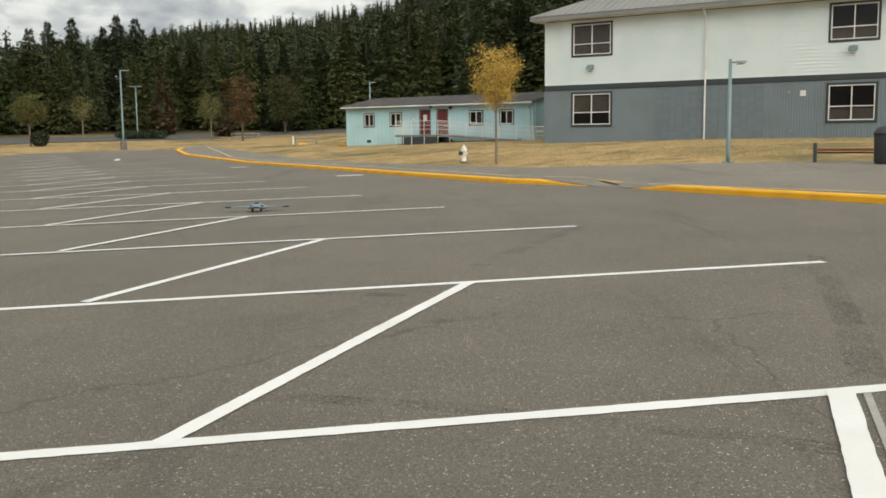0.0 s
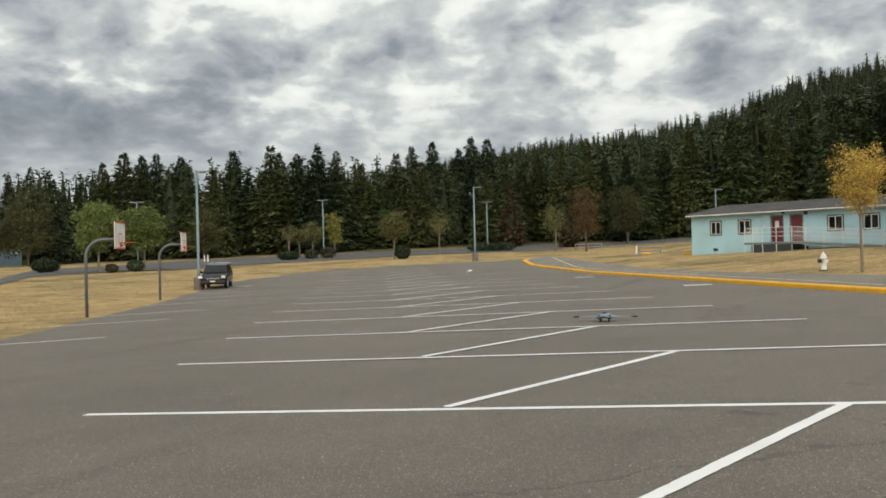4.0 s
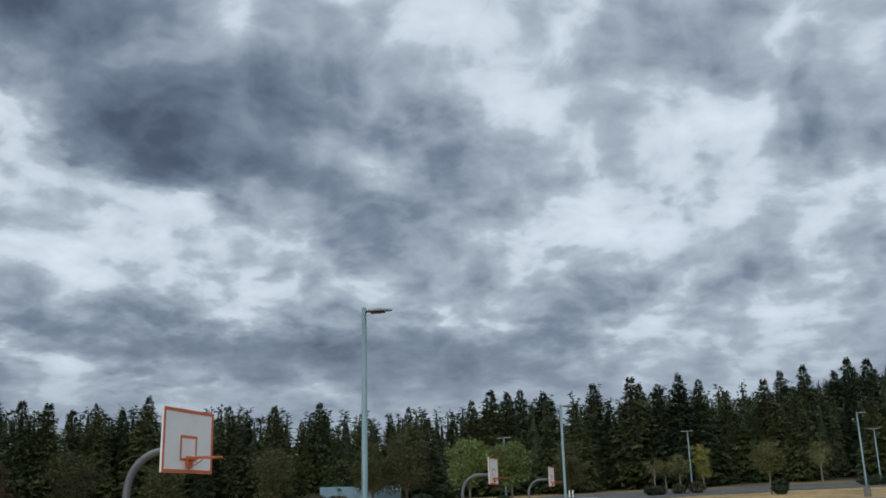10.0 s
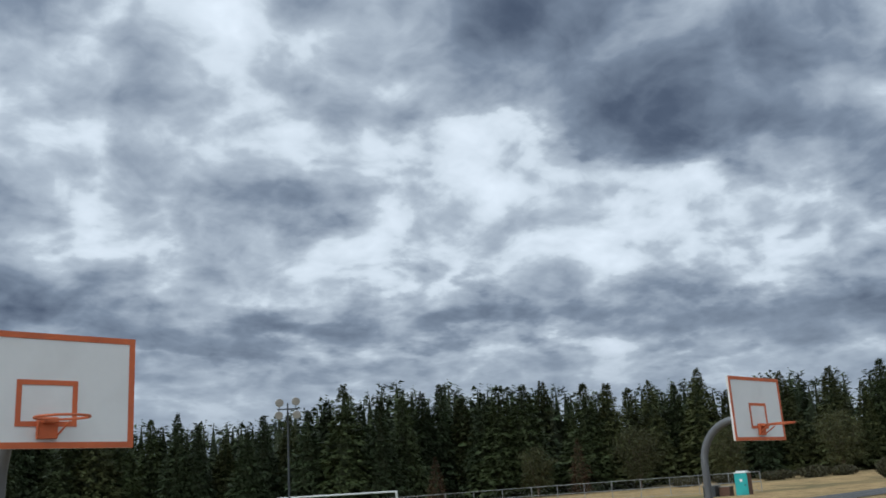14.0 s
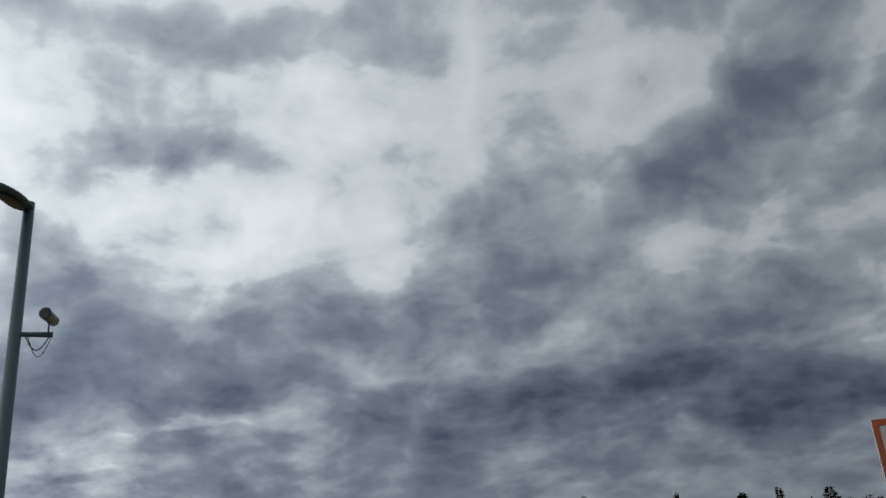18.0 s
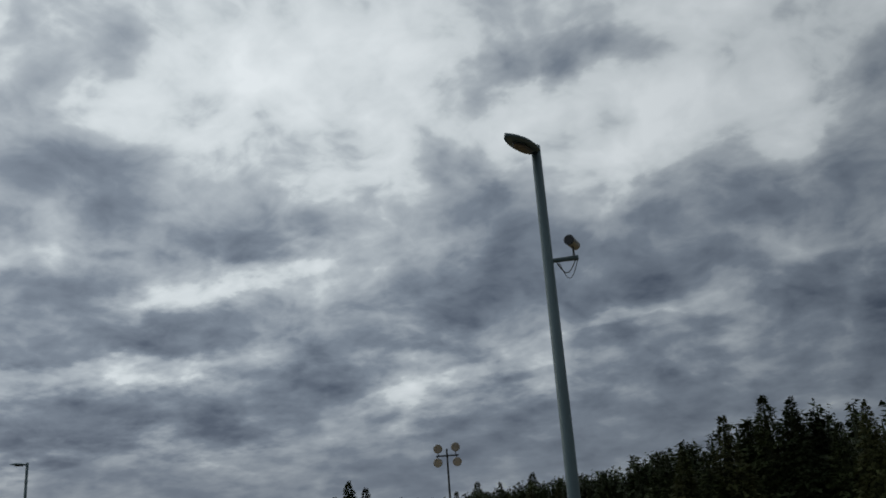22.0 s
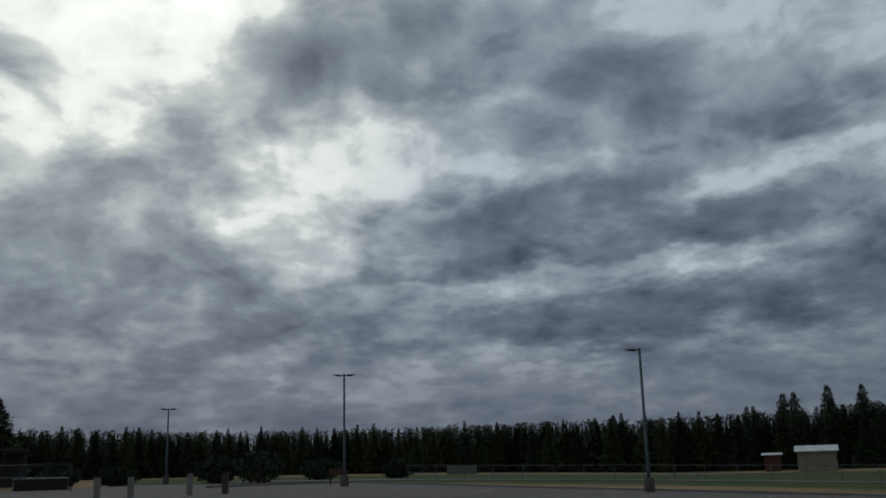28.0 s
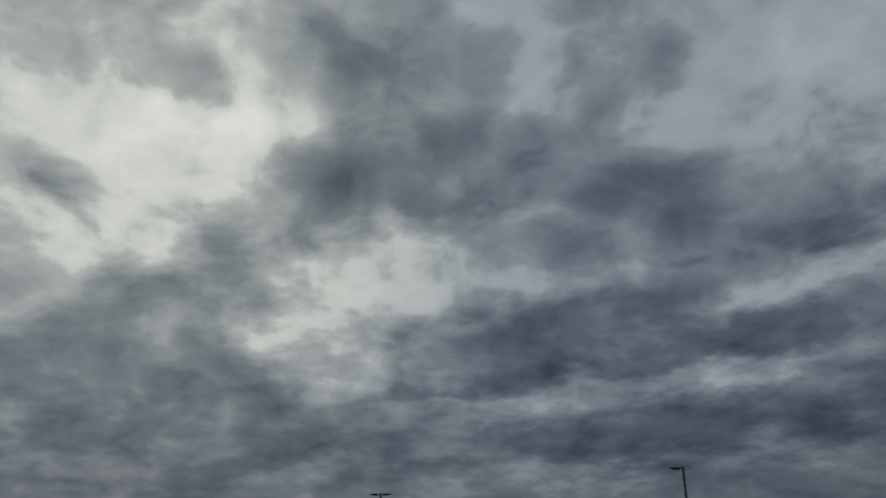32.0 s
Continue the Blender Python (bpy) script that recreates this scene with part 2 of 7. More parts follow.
# veiled sun warms and brightens the cloud round it
glow = wrange(wv("DOT_PRODUCT", view, aim(SUN_AZ, 24.0)), 0.92, 1.0, 0.0, 1.0)
clouds = wmix(1.0, clouds, wmix(glow, (1, 1, 1, 1), (1.92, 1.8, 1.52, 1)), "MULTIPLY")
# hazier and greyer towards the horizon
sunward = wrange(wv("DOT_PRODUCT", view, aim(SUN_AZ, 10)), -0.3, 0.95, 0.0, 1.0)
clouds = wmix(wrange(height, 2.0, 12.0, 0.75, 0.0), clouds, wmix(sunward, (0.42, 0.485, 0.56, 1), (0.165, 0.20, 0.26, 1)))
# the sunward half of the sky is much the brighter one
clouds = wmix(1.0, clouds, wmix(sunward, (1.12, 1.12, 1.12, 1), (2.75, 2.7, 2.62, 1)), "MULTIPLY")
blue = wn("ShaderNodeBackground", {"Color": sky.outputs[0], "Strength": 0.05})
grey = wn("ShaderNodeBackground", {"Color": clouds, "Strength": 1.0})
both = wn("ShaderNodeMixShader", {0: 0.93, 1: blue.outputs[0], 2: grey.outputs[0]})
wn("ShaderNodeOutputWorld", {"Surface": both.outputs[0]})

# ---- materials ----


def stuff_nodes(name):
    m = bpy.data.materials.new(name)
    m.use_nodes = True
    t = m.node_tree
    return m, t, t.nodes["Principled BSDF"]


def material(name, colour, rough=0.7, metal=0.0, spread=0.12, grain=18.0, stain=0.7, bump=0.15, depth=0.01, dark=None, by="Object", random_by="", stretch=(1, 1, 1), tone=0.25):
    """A surface with fine grain, broad stains and relief. spread: how far the grain moves the colour; dark: colour of the stains; random_by: 'object' or 'island' varies each piece."""
    m, t, b = stuff_nodes(name)
    new_node, link = t.nodes.new, t.links.new
    co = new_node("ShaderNodeTexCoord")
    mp = new_node("ShaderNodeMapping")
    mp.inputs["Scale"].default_value = stretch
    link(co.outputs[by], mp.inputs[0])
    n1 = new_node("ShaderNodeTexNoise")
    n1.inputs["Scale"].default_value, n1.inputs["Detail"].default_value, n1.inputs["Roughness"].default_value = grain, 6, 0.65
    n2 = new_node("ShaderNodeTexNoise")
    n2.inputs["Scale"].default_value, n2.inputs["Detail"].default_value = stain, 5
    for n in (n1, n2):
        link(mp.outputs[0], n.inputs["Vector"])
    c = Vector(colour)
    d = Vector(dark) if dark else c * 0.62
    r1 = new_node("ShaderNodeMix")
    r1.data_type = "RGBA"
    r1.inputs[6].default_value = (*(c * (1 - spread)), 1)
    r1.inputs[7].default_value = (*[min(v * (1 + spread), 1) for v in c], 1)
    link(n1.outputs["Fac"], r1.inputs[0])
    k = new_node("ShaderNodeMapRange")
    k.inputs[1].default_value, k.inputs[2].default_value, k.inputs[3].default_value, k.inputs[4].default_value = 0.45, 0.75, 0.0, 0.7
    link(n2.outputs["Fac"], k.inputs[0])
    r2 = new_node("ShaderNodeMix")
    r2.data_type = "RGBA"
    link(k.outputs[0], r2.inputs[0])
    link(r1.outputs[2], r2.inputs[6])
    r2.inputs[7].default_value = (*d, 1)
    out = r2.outputs[2]
    if random_by:
        src = new_node("ShaderNodeObjectInfo").outputs["Random"] if random_by == "object" else new_node("ShaderNodeNewGeometry").outputs["Random Per Island"]
        v = new_node("ShaderNodeMapRange")
        v.inputs[3].default_value, v.inputs[4].default_value = 1 - tone, 1 + tone
        link(src, v.inputs[0])
        hsv = new_node("ShaderNodeHueSaturation")
        link(v.outputs[0], hsv.inputs["Value"])
        hu = new_node("ShaderNodeMapRange")
        hu.inputs[3].default_value, hu.inputs[4].default_value = 0.5 - tone * 0.08, 0.5 + tone * 0.08
        link(src, hu.inputs[0])
        link(hu.outputs[0], hsv.inputs["Hue"])
        link(out, hsv.inputs["Color"])
        out = hsv.outputs[0]
    link(out, b.inputs["Base Color"])
    b.inputs["Roughness"].default_value, b.inputs["Metallic"].default_value = rough, metal
    if bump:
        bp = new_node("ShaderNodeBump")
        bp.inputs["Strength"].default_value, bp.inputs["Distance"].default_value = bump, depth
        link(n1.outputs["Fac"], bp.inputs["Height"])
        link(bp.outputs[0], b.inputs["Normal"])
    return m


def leaf_material(name, colour, tone=0.45):
    m = material(name, colour, 0.65, 0, 0.25, 3.0, 0.35, 0, random_by="island", tone=tone, dark=Vector(colour) * 0.7)
    b = m.node_tree.nodes["Principled BSDF"]
    b.inputs["Specular IOR Level"].default_value = 0.2
    # each tree has its own tone
    t = m.node_tree
    own = t.nodes.new("ShaderNodeMapRange")
    own.inputs[3].default_value, own.inputs[4].default_value = 0.78, 1.28
    t.links.new(t.nodes.new("ShaderNodeObjectInfo").outputs["Random"], own.inputs[0])
    tone_node = t.nodes.new("ShaderNodeHueSaturation")
    t.links.new(own.outputs[0], tone_node.inputs["Value"])
    t.links.new(b.inputs["Base Color"].links[0].from_socket, tone_node.inputs["Color"])
    t.links.new(tone_node.outputs[0], b.inputs["Base Color"])
    return m


def asphalt_material(name, colour, crack=1.0):
    """Worn asphalt: aggregate speckle, broad patches, sealed cracks and tyre streaks."""
    m, t, b = stuff_nodes(name)
    nn, link = t.nodes.new, t.links.new
    co = nn("ShaderNodeTexCoord").outputs["Object"]

    def tex(scale, detail=4, rough=0.6, vec=None):
        n = nn("ShaderNodeTexNoise")
        n.inputs["Scale"].default_value, n.inputs["Detail"].default_value, n.inputs["Roughness"].default_value = scale, detail, rough
        link(vec if vec else co, n.inputs["Vector"])
        return n

    def mul(a, lo, hi, x0=0.0, x1=1.0):
        n = nn("ShaderNodeMapRange")
        n.inputs[1].default_value, n.inputs[2].default_value, n.inputs[3].default_value, n.inputs[4].default_value = x0, x1, lo, hi
        link(a, n.inputs[0])
        return n.outputs[0]

    def times(a, c):
        n = nn("ShaderNodeMath")
        n.operation = "MULTIPLY"
        link(a, n.inputs[0])
        link(c, n.inputs[1])
        return n.outputs[0]

    speck = tex(100, 3, 0.85)
    stone = nn("ShaderNodeTexVoronoi")
    stone.inputs["Scale"].default_value = 105
    link(co, stone.inputs["Vector"])
    patch, patch2 = tex(0.14, 5), tex(0.9, 5)
    mp = nn("ShaderNodeMapping")
    mp.inputs["Scale"].default_value, mp.inputs["Rotation"].default_value = (0.9, 0.09, 1), (0, 0, radians(34))
    link(co, mp.inputs[0])
    streak = tex(1.1, 4, 0.55, mp.outputs[0])
    v = times(mul(speck.outputs["Fac"], 0.36, 1.64, 0.28, 0.72), mul(patch.outputs["Fac"], 0.86, 1.14, 0.3, 0.7))
    v = times(v, mul(patch2.outputs["Fac"], 0.92, 1.08, 0.3, 0.7))
    v = times(v, mul(streak.outputs["Fac"], 0.72, 1.03, 0.26, 0.42))
    v = times(v, mul(stone.outputs["Distance"], 1.18, 0.86, 0.0, 0.6))
    grey = nn("ShaderNodeRGBToBW")
    link(stone.outputs["Color"], grey.inputs[0])
    v = times(v, mul(grey.outputs[0], 0.70, 1.32))
    # a few pale chips
    v = times(v, mul(grey.outputs[0], 1.0, 2.6, 0.84, 0.93))
    if crack:
        wob = tex(0.6, 4)
        ad = nn("ShaderNodeVectorMath")
        ad.operation = "MULTIPLY_ADD"
        link(wob.outputs["Color"], ad.inputs[0])
        ad.inputs[1].default_value = (1.3, 1.3, 0)
        link(co, ad.inputs[2])
        cr = nn("ShaderNodeTexVoronoi")
        cr.feature = "DISTANCE_TO_EDGE"
        cr.inputs["Scale"].default_value = 0.085
        link(ad.outputs[0], cr.inputs["Vector"])
        gap = tex(0.35, 2)
        hide = mul(gap.outputs["Fac"], 0.0, 1.0, 0.5, 0.56)
        edge = mul(cr.outputs["Distance"], 0.66, 1.0, 0.0, 0.0022)
        mx = nn("ShaderNodeMath")
        mx.operation = "MAXIMUM"
        link(edge, mx.inputs[0])
        link(hide, mx.inputs[1])
        v = times(v, mx.outputs[0])
    hsv = nn("ShaderNodeHueSaturation")
    hsv.inputs["Color"].default_value = (*colour, 1)
    link(v, hsv.inputs["Value"])
    link(hsv.outputs[0], b.inputs["Base Color"])
    b.inputs["Roughness"].default_value = 0.88
    bp = nn("ShaderNodeBump")
    bp.inputs["Strength"].default_value, bp.inputs["Distance"].default_value = 0.9, 0.008
    link(speck.outputs["Fac"], bp.inputs["Height"])
    link(bp.outputs[0], b.inputs["Normal"])
    return m


def ground_material():
    """Dry late-summer grass with bare, greener and gravelly patches; forest floor under the trees and on the hill."""
    m, t, b = stuff_nodes("dry_grass")
    nn, link = t.nodes.new, t.links.new
    co = nn("ShaderNodeTexCoord").outputs["Object"]

    def tex(scale, detail=5, rough=0.6):
        n = nn("ShaderNodeTexNoise")
        n.inputs["Scale"].default_value, n.inputs["Detail"].default_value, n.inputs["Roughness"].default_value = scale, detail, rough
        link(co, n.inputs["Vector"])
        return n.outputs["Fac"]

    def mix(fac, a, c, x0=0.0, x1=1.0):
        k = nn("ShaderNodeMapRange")
        k.inputs[1].default_value, k.inputs[2].default_value = x0, x1
        link(fac, k.inputs[0])
        n = nn("ShaderNodeMix")
        n.data_type = "RGBA"
        link(k.outputs[0], n.inputs[0])
        for i, v in ((6, a), (7, c)):
            if hasattr(v, "is_linked"):
                link(v, n.inputs[i])
            else:
                n.inputs[i].default_value = (*v, 1)
        return n.outputs[2]

    fine, midn, wide = tex(3.2, 8, 0.78), tex(0.7, 7, 0.7), tex(0.11, 7, 0.65)
    c = mix(fine, (0.25, 0.165, 0.078), (0.58, 0.415, 0.20), 0.32, 0.68)
    c = mix(midn, c, (0.20, 0.135, 0.07), 0.46, 0.66)
    c = mix(wide, c, (0.155, 0.130, 0.065), 0.48, 0.66)
    att = nn("ShaderNodeAttribute")
    att.attribute_name = "cover"
    sep = nn("ShaderNodeSeparateColor")
    link(att.outputs["Color"], sep.inputs[0])
    green = mix(fine, (0.045, 0.075, 0.028), (0.10, 0.135, 0.05), 0.3, 0.7)
    floor_ = mix(midn, (0.035, 0.03, 0.02), (0.06, 0.055, 0.03), 0.3, 0.7)
    c = mix(sep.outputs[0], c, green)
    c = mix(sep.outputs[1], c, floor_)
    link(c, b.inputs["Base Color"])
    b.inputs["Roughness"].default_value = 0.95
    b.inputs["Specular IOR Level"].default_value = 0.1
    bp = nn("ShaderNodeBump")
    bp.inputs["Strength"].default_value, bp.inputs["Distance"].default_value = 0.8, 0.06
    link(fine, bp.inputs["Height"])
    link(bp.outputs[0], b.inputs["Normal"])
    return m


M = {
    "asphalt": asphalt_material("worn_asphalt", (0.146, 0.127, 0.106)),
    "walk": asphalt_material("walkway_asphalt", (0.19, 0.168, 0.14), 0.0),
    "road": asphalt_material("old_road", (0.085, 0.083, 0.080), 0.0),
    "grass": ground_material(),
    "white_line": material("white_road_paint", (0.74, 0.74, 0.735), 0.8, 0, 0.10, 60, 1.2, 0.3, 0.002, (0.60, 0.595, 0.575)),
    "ghost_line": material("worn_off_paint", (0.34, 0.33, 0.31), 0.85, 0, 0.35, 30, 3, 0.3, 0.002, (0.2, 0.19, 0.17)),
    "yellow": material("yellow_road_paint", (0.82, 0.40, 0.018), 0.7, 0, 0.16, 24, 1.6, 0.3, 0.003, (0.58, 0.27, 0.03)),
    "pale_yellow": material("faded_yellow_paint", (0.74, 0.58, 0.30), 0.8, 0, 0.15, 40, 1.2, 0.3, 0.003, (0.55, 0.42, 0.22)),
    "concrete": material("concrete", (0.30, 0.28, 0.26), 0.9, 0, 0.15, 25, 1.5, 0.4, 0.005, (0.16, 0.15, 0.14)),
    "plinth": material("stained_concrete", (0.17, 0.145, 0.125), 0.9, 0, 0.2, 25, 2.5, 0.4, 0.005, (0.08, 0.07, 0.062)),
    "teal_steel": material("pale_teal_steel", (0.19, 0.262, 0.275), 0.45, 0.2, 0.08, 12, 0.9, 0.05, 0.002, (0.14, 0.21, 0.225)),
    # the teal steel again, with backlight shade put into its colour
    "backlit_teal": material("backlit_teal_steel", (0.085, 0.13, 0.145), 0.5, 0.2, 0.08, 12, 0.9, 0.05, 0.002, (0.06, 0.095, 0.105)),
    "dark_steel": material("dark_steel", (0.05, 0.055, 0.06), 0.5, 0.4, 0.1, 15, 1, 0.05, 0.002),
    "grey_steel": material("galvanised_steel", (0.30, 0.31, 0.31), 0.5, 0.5, 0.15, 14, 1.5, 0.08, 0.002, (0.17, 0.17, 0.17)),
    "post_steel": material("weathered_steel", (0.15, 0.155, 0.16), 0.55, 0.3, 0.15, 14, 1.5, 0.08, 0.002, (0.10, 0.10, 0.10)),
    "board": material("white_backboard", (0.74, 0.73, 0.70), 0.45, 0, 0.04, 10, 1.3, 0.03, 0.002, (0.60, 0.585, 0.55)),
    "orange": material("faded_orange_paint", (0.58, 0.13, 0.04), 0.6, 0, 0.18, 14, 2.0, 0.1, 0.002, (0.33, 0.08, 0.04)),
    "siding": material("pale_green_siding", (0.67, 0.735, 0.755), 0.6, 0, 0.05, 8, 0.4, 0.06, 0.003, (0.54, 0.65, 0.665)),
    "grey_siding": material("slate_grey_siding", (0.165, 0.208, 0.235), 0.65, 0, 0.06, 10, 0.5, 0.06, 0.003, (0.14, 0.16, 0.165)),
    "block": material("painted_block", (0.155, 0.195, 0.22), 0.8, 0, 0.10, 16, 0.8, 0.25, 0.004, (0.125, 0.157, 0.18), random_by="object", tone=0.06),
    "band": material("dark_trim", (0.035, 0.045, 0.05), 0.55, 0, 0.1, 10, 1, 0.05, 0.002),
    "white_trim": material("white_vinyl", (0.72, 0.72, 0.70), 0.4, 0, 0.04, 12, 1, 0.03, 0.001),
    "metal_roof": material("grey_metal_roof", (0.27, 0.265, 0.255), 0.45, 0.4, 0.08, 6, 0.5, 0.05, 0.003),
    "shingle": material("grey_shingle", (0.15, 0.145, 0.145), 0.9, 0, 0.25, 12, 1.0, 0.5, 0.01),
    "portable": material("pale_aqua_siding", (0.43, 0.66, 0.72), 0.65, 0, 0.05, 9, 0.5, 0.08, 0.003, (0.35, 0.50, 0.50)),
    "door": material("dark_red_door", (0.14, 0.022, 0.025), 0.45, 0, 0.1, 8, 1, 0.04, 0.002),
    "blind": material("window_blind", (0.34, 0.29, 0.26), 0.8, 0, 0.12, 4, 0.8, 0.05, 0.003, (0.26, 0.22, 0.20)),
    "bark": material("grey_bark", (0.11, 0.085, 0.06), 0.9, 0, 0.3, 14, 2, 0.6, 0.02, stretch=(1, 1, 0.3)),
    "light_bark": material("pale_bark", (0.20, 0.165, 0.125), 0.9, 0, 0.2, 14, 2, 0.4, 0.01, stretch=(1, 1, 0.3)),
    # crown core: dark colour stands for the shade between the boughs
    "shaded_core": leaf_material("shaded_crown_core", (0.034, 0.042, 0.019), 0.2),
    "needle_a": leaf_material("fir_needles", (0.058, 0.075, 0.028), 0.16),
    "needle_b": leaf_material("hemlock_needles", (0.074, 0.082, 0.030), 0.16),
    "needle_c": leaf_material("dark_fir_needles", (0.042, 0.058, 0.025), 0.16),
    "needle_dry": leaf_material("browned_needles", (0.062, 0.037, 0.020)),
    "leaf_gold": leaf_material("golden_leaves", (0.42, 0.27, 0.07), 0.5),
    "leaf_lime": leaf_material("yellow_green_leaves", (0.27, 0.25, 0.06), 0.4),
    "leaf_green": leaf_material("green_leaves", (0.11, 0.135, 0.040)),
    "leaf_olive": leaf_material("olive_leaves", (0.12, 0.115, 0.04)),
    "leaf_brown": leaf_material("olive_brown_leaves", (0.055, 0.056, 0.022), 0.3),
    "leaf_rust": leaf_material("rusty_leaves", (0.125, 0.068, 0.029)),
    "shrub": leaf_material("dark_shrub_leaves", (0.035, 0.05, 0.025)),
    "scrub": leaf_material("brown_scrub", (0.050, 0.046, 0.024), 0.3),
    "straw": leaf_material("straw_blades", (0.52, 0.40, 0.22), 0.3),
    "black_paint": material("black_car_paint", (0.012, 0.012, 0.014), 0.2, 0.0, 0.05, 5, 0.5, 0),
    "rubber": material("black_rubber", (0.02, 0.02, 0.02), 0.85, 0, 0.2, 20, 2, 0.1, 0.002),
    "flood_glass": material("flood_glass", (0.4, 0.4, 0.4), 0.15, 0.4, 0.1, 10, 1, 0),
    "dark_lens": material("dark_lamp_lens", (0.06, 0.06, 0.06), 0.25, 0, 0.1, 10, 1, 0),
    "silver": material("brushed_silver", (0.55, 0.55, 0.55), 0.3, 0.9, 0.06, 20, 2, 0.03, 0.001),
    "lamp_white": material("frosted_lamp", (0.8, 0.8, 0.78), 0.3, 0, 0.03, 5, 1, 0),
    "container": material("pale_blue_steel", (0.22, 0.33, 0.40), 0.6, 0.1, 0.08, 5, 0.6, 0.1, 0.004, (0.17, 0.22, 0.24)),
    "toilet": material("turquoise_plastic", (0.02, 0.36, 0.36), 0.45, 0, 0.06, 6, 1, 0.05, 0.002),
    "brown": material("brown_boards", (0.11, 0.055, 0.035), 0.8, 0, 0.2, 10, 1.5, 0.3, 0.004),
    "redwood": material("red_stained_plank", (0.20, 0.055, 0.03), 0.7, 0, 0.15, 10, 1.5, 0.2, 0.003, stretch=(0.2, 1, 1)),
    "hydrant": material("white_enamel", (0.75, 0.72, 0.66), 0.4, 0, 0.06, 10, 2, 0.05, 0.002, (0.5, 0.46, 0.4)),
    "foam": material("grey_blue_foam", (0.20, 0.26, 0.32), 0.6, 0, 0.08, 15, 3, 0.05, 0.001),
    "carbon": material("black_plastic", (0.018, 0.018, 0.02), 0.4, 0, 0.1, 15, 3, 0),
    "boulder": material("tan_stone", (0.38, 0.30, 0.20), 0.9, 0, 0.25, 6, 1.5, 0.6, 0.03),
    "tin": material("white_tin_roof", (0.70, 0.71, 0.70), 0.4, 0.1, 0.05, 5, 0.6, 0.05, 0.002),
    "grey_wall": material("grey_boarding", (0.22, 0.21, 0.20), 0.8, 0, 0.12, 7, 0.7, 0.1, 0.004),
    "tan_wall": material("tan_steel", (0.36, 0.32, 0.27), 0.7, 0, 0.1, 7, 0.7, 0.1, 0.004),
}


def scuff_material():
    """Rubber scuffed thinly over the asphalt, worn through in flecks."""
    m, t, b = stuff_nodes("tyre_scuff")
    b.inputs["Base Color"].default_value = (0.07, 0.065, 0.06, 1)
    b.inputs["Roughness"].default_value = 0.9
    co = t.nodes.new("ShaderNodeTexCoord").outputs["Object"]
    acc = None
    for scale, lo, hi in ((38, 0.40, 0.75), (2.2, 0.36, 0.66)):
        n = t.nodes.new("ShaderNodeTexNoise")
        n.inputs["Scale"].default_value, n.inputs["Detail"].default_value = scale, 4
        t.links.new(co, n.inputs["Vector"])
        r = t.nodes.new("ShaderNodeMapRange")
        r.inputs[1].default_value, r.inputs[2].default_value, r.inputs[4].default_value = lo, hi, 0.8
        t.links.new(n.outputs["Fac"], r.inputs[0])
        if acc:
            k = t.nodes.new("ShaderNodeMath")
            k.operation = "MULTIPLY"
            t.links.new(acc, k.inputs[0])
            t.links.new(r.outputs[0], k.inputs[1])
            acc = k.outputs[0]
        else:
            acc = r.outputs[0]
    t.links.new(acc, b.inputs["Alpha"])
    return m


M["tyre_mark"] = scuff_material()


def glass_material(name, colour, rough=0.04):
    m, t, b = stuff_nodes(name)
    n = t.nodes.new("ShaderNodeTexNoise")
    n.inputs["Scale"].default_value = 1.5
    bp = t.nodes.new("ShaderNodeBump")
    bp.inputs["Strength"].default_value, bp.inputs["Distance"].default_value = 0.04, 0.01
    t.links.new(n.outputs["Fac"], bp.inputs["Height"])
    t.links.new(bp.outputs[0], b.inputs["Normal"])
    b.inputs["Base Color"].default_value, b.inputs["Roughness"].default_value = (*colour, 1), rough
    return m


M["glass"] = glass_material("dark_window_glass", (0.02, 0.018, 0.018))
M["glass"].node_tree.nodes["Principled BSDF"].inputs["Alpha"].default_value = 0.42
M["car_glass"] = glass_material("tinted_car_glass", (0.012, 0.013, 0.014), 0.02)

# ---- builders ----


def mesh_of(name, bm, mat, smooth=False):
    me = bpy.data.meshes.new(name)
    bm.to_mesh(me)
    bm.free()
    me.materials.append(mat)
    if smooth:
        me.polygons.foreach_set("use_smooth", [True] * len(me.polygons))
    return me


def part(name, bm, mat, parent, label="", smooth=False):
    """Links a bmesh as one mesh object under a thing or a part."""
    ob = new(name, mesh_of(name, bm, mat, smooth))
    ob.parent = parent
    return tagged(ob, label)


def thing(name, place, turn=0.0, label="", category="", group="", scale=1.0):
    """An Empty at a thing's base."""
    ob = new(name)
    ob.matrix_basis = pose(*place, 0, 0, turn) @ Matrix.Scale(scale, 4)
    return tagged(ob, label, category, group)


def setting(name, bm, mat, label, smooth=False):
    ob = new(name, mesh_of(name, bm, mat, smooth))
    return tagged(ob, label, kind="structure")


def raw(name, verts, faces, mat):
    me = bpy.data.meshes.new(name)
    me.from_pydata(verts, [], faces)
    me.materials.append(mat)
    return me


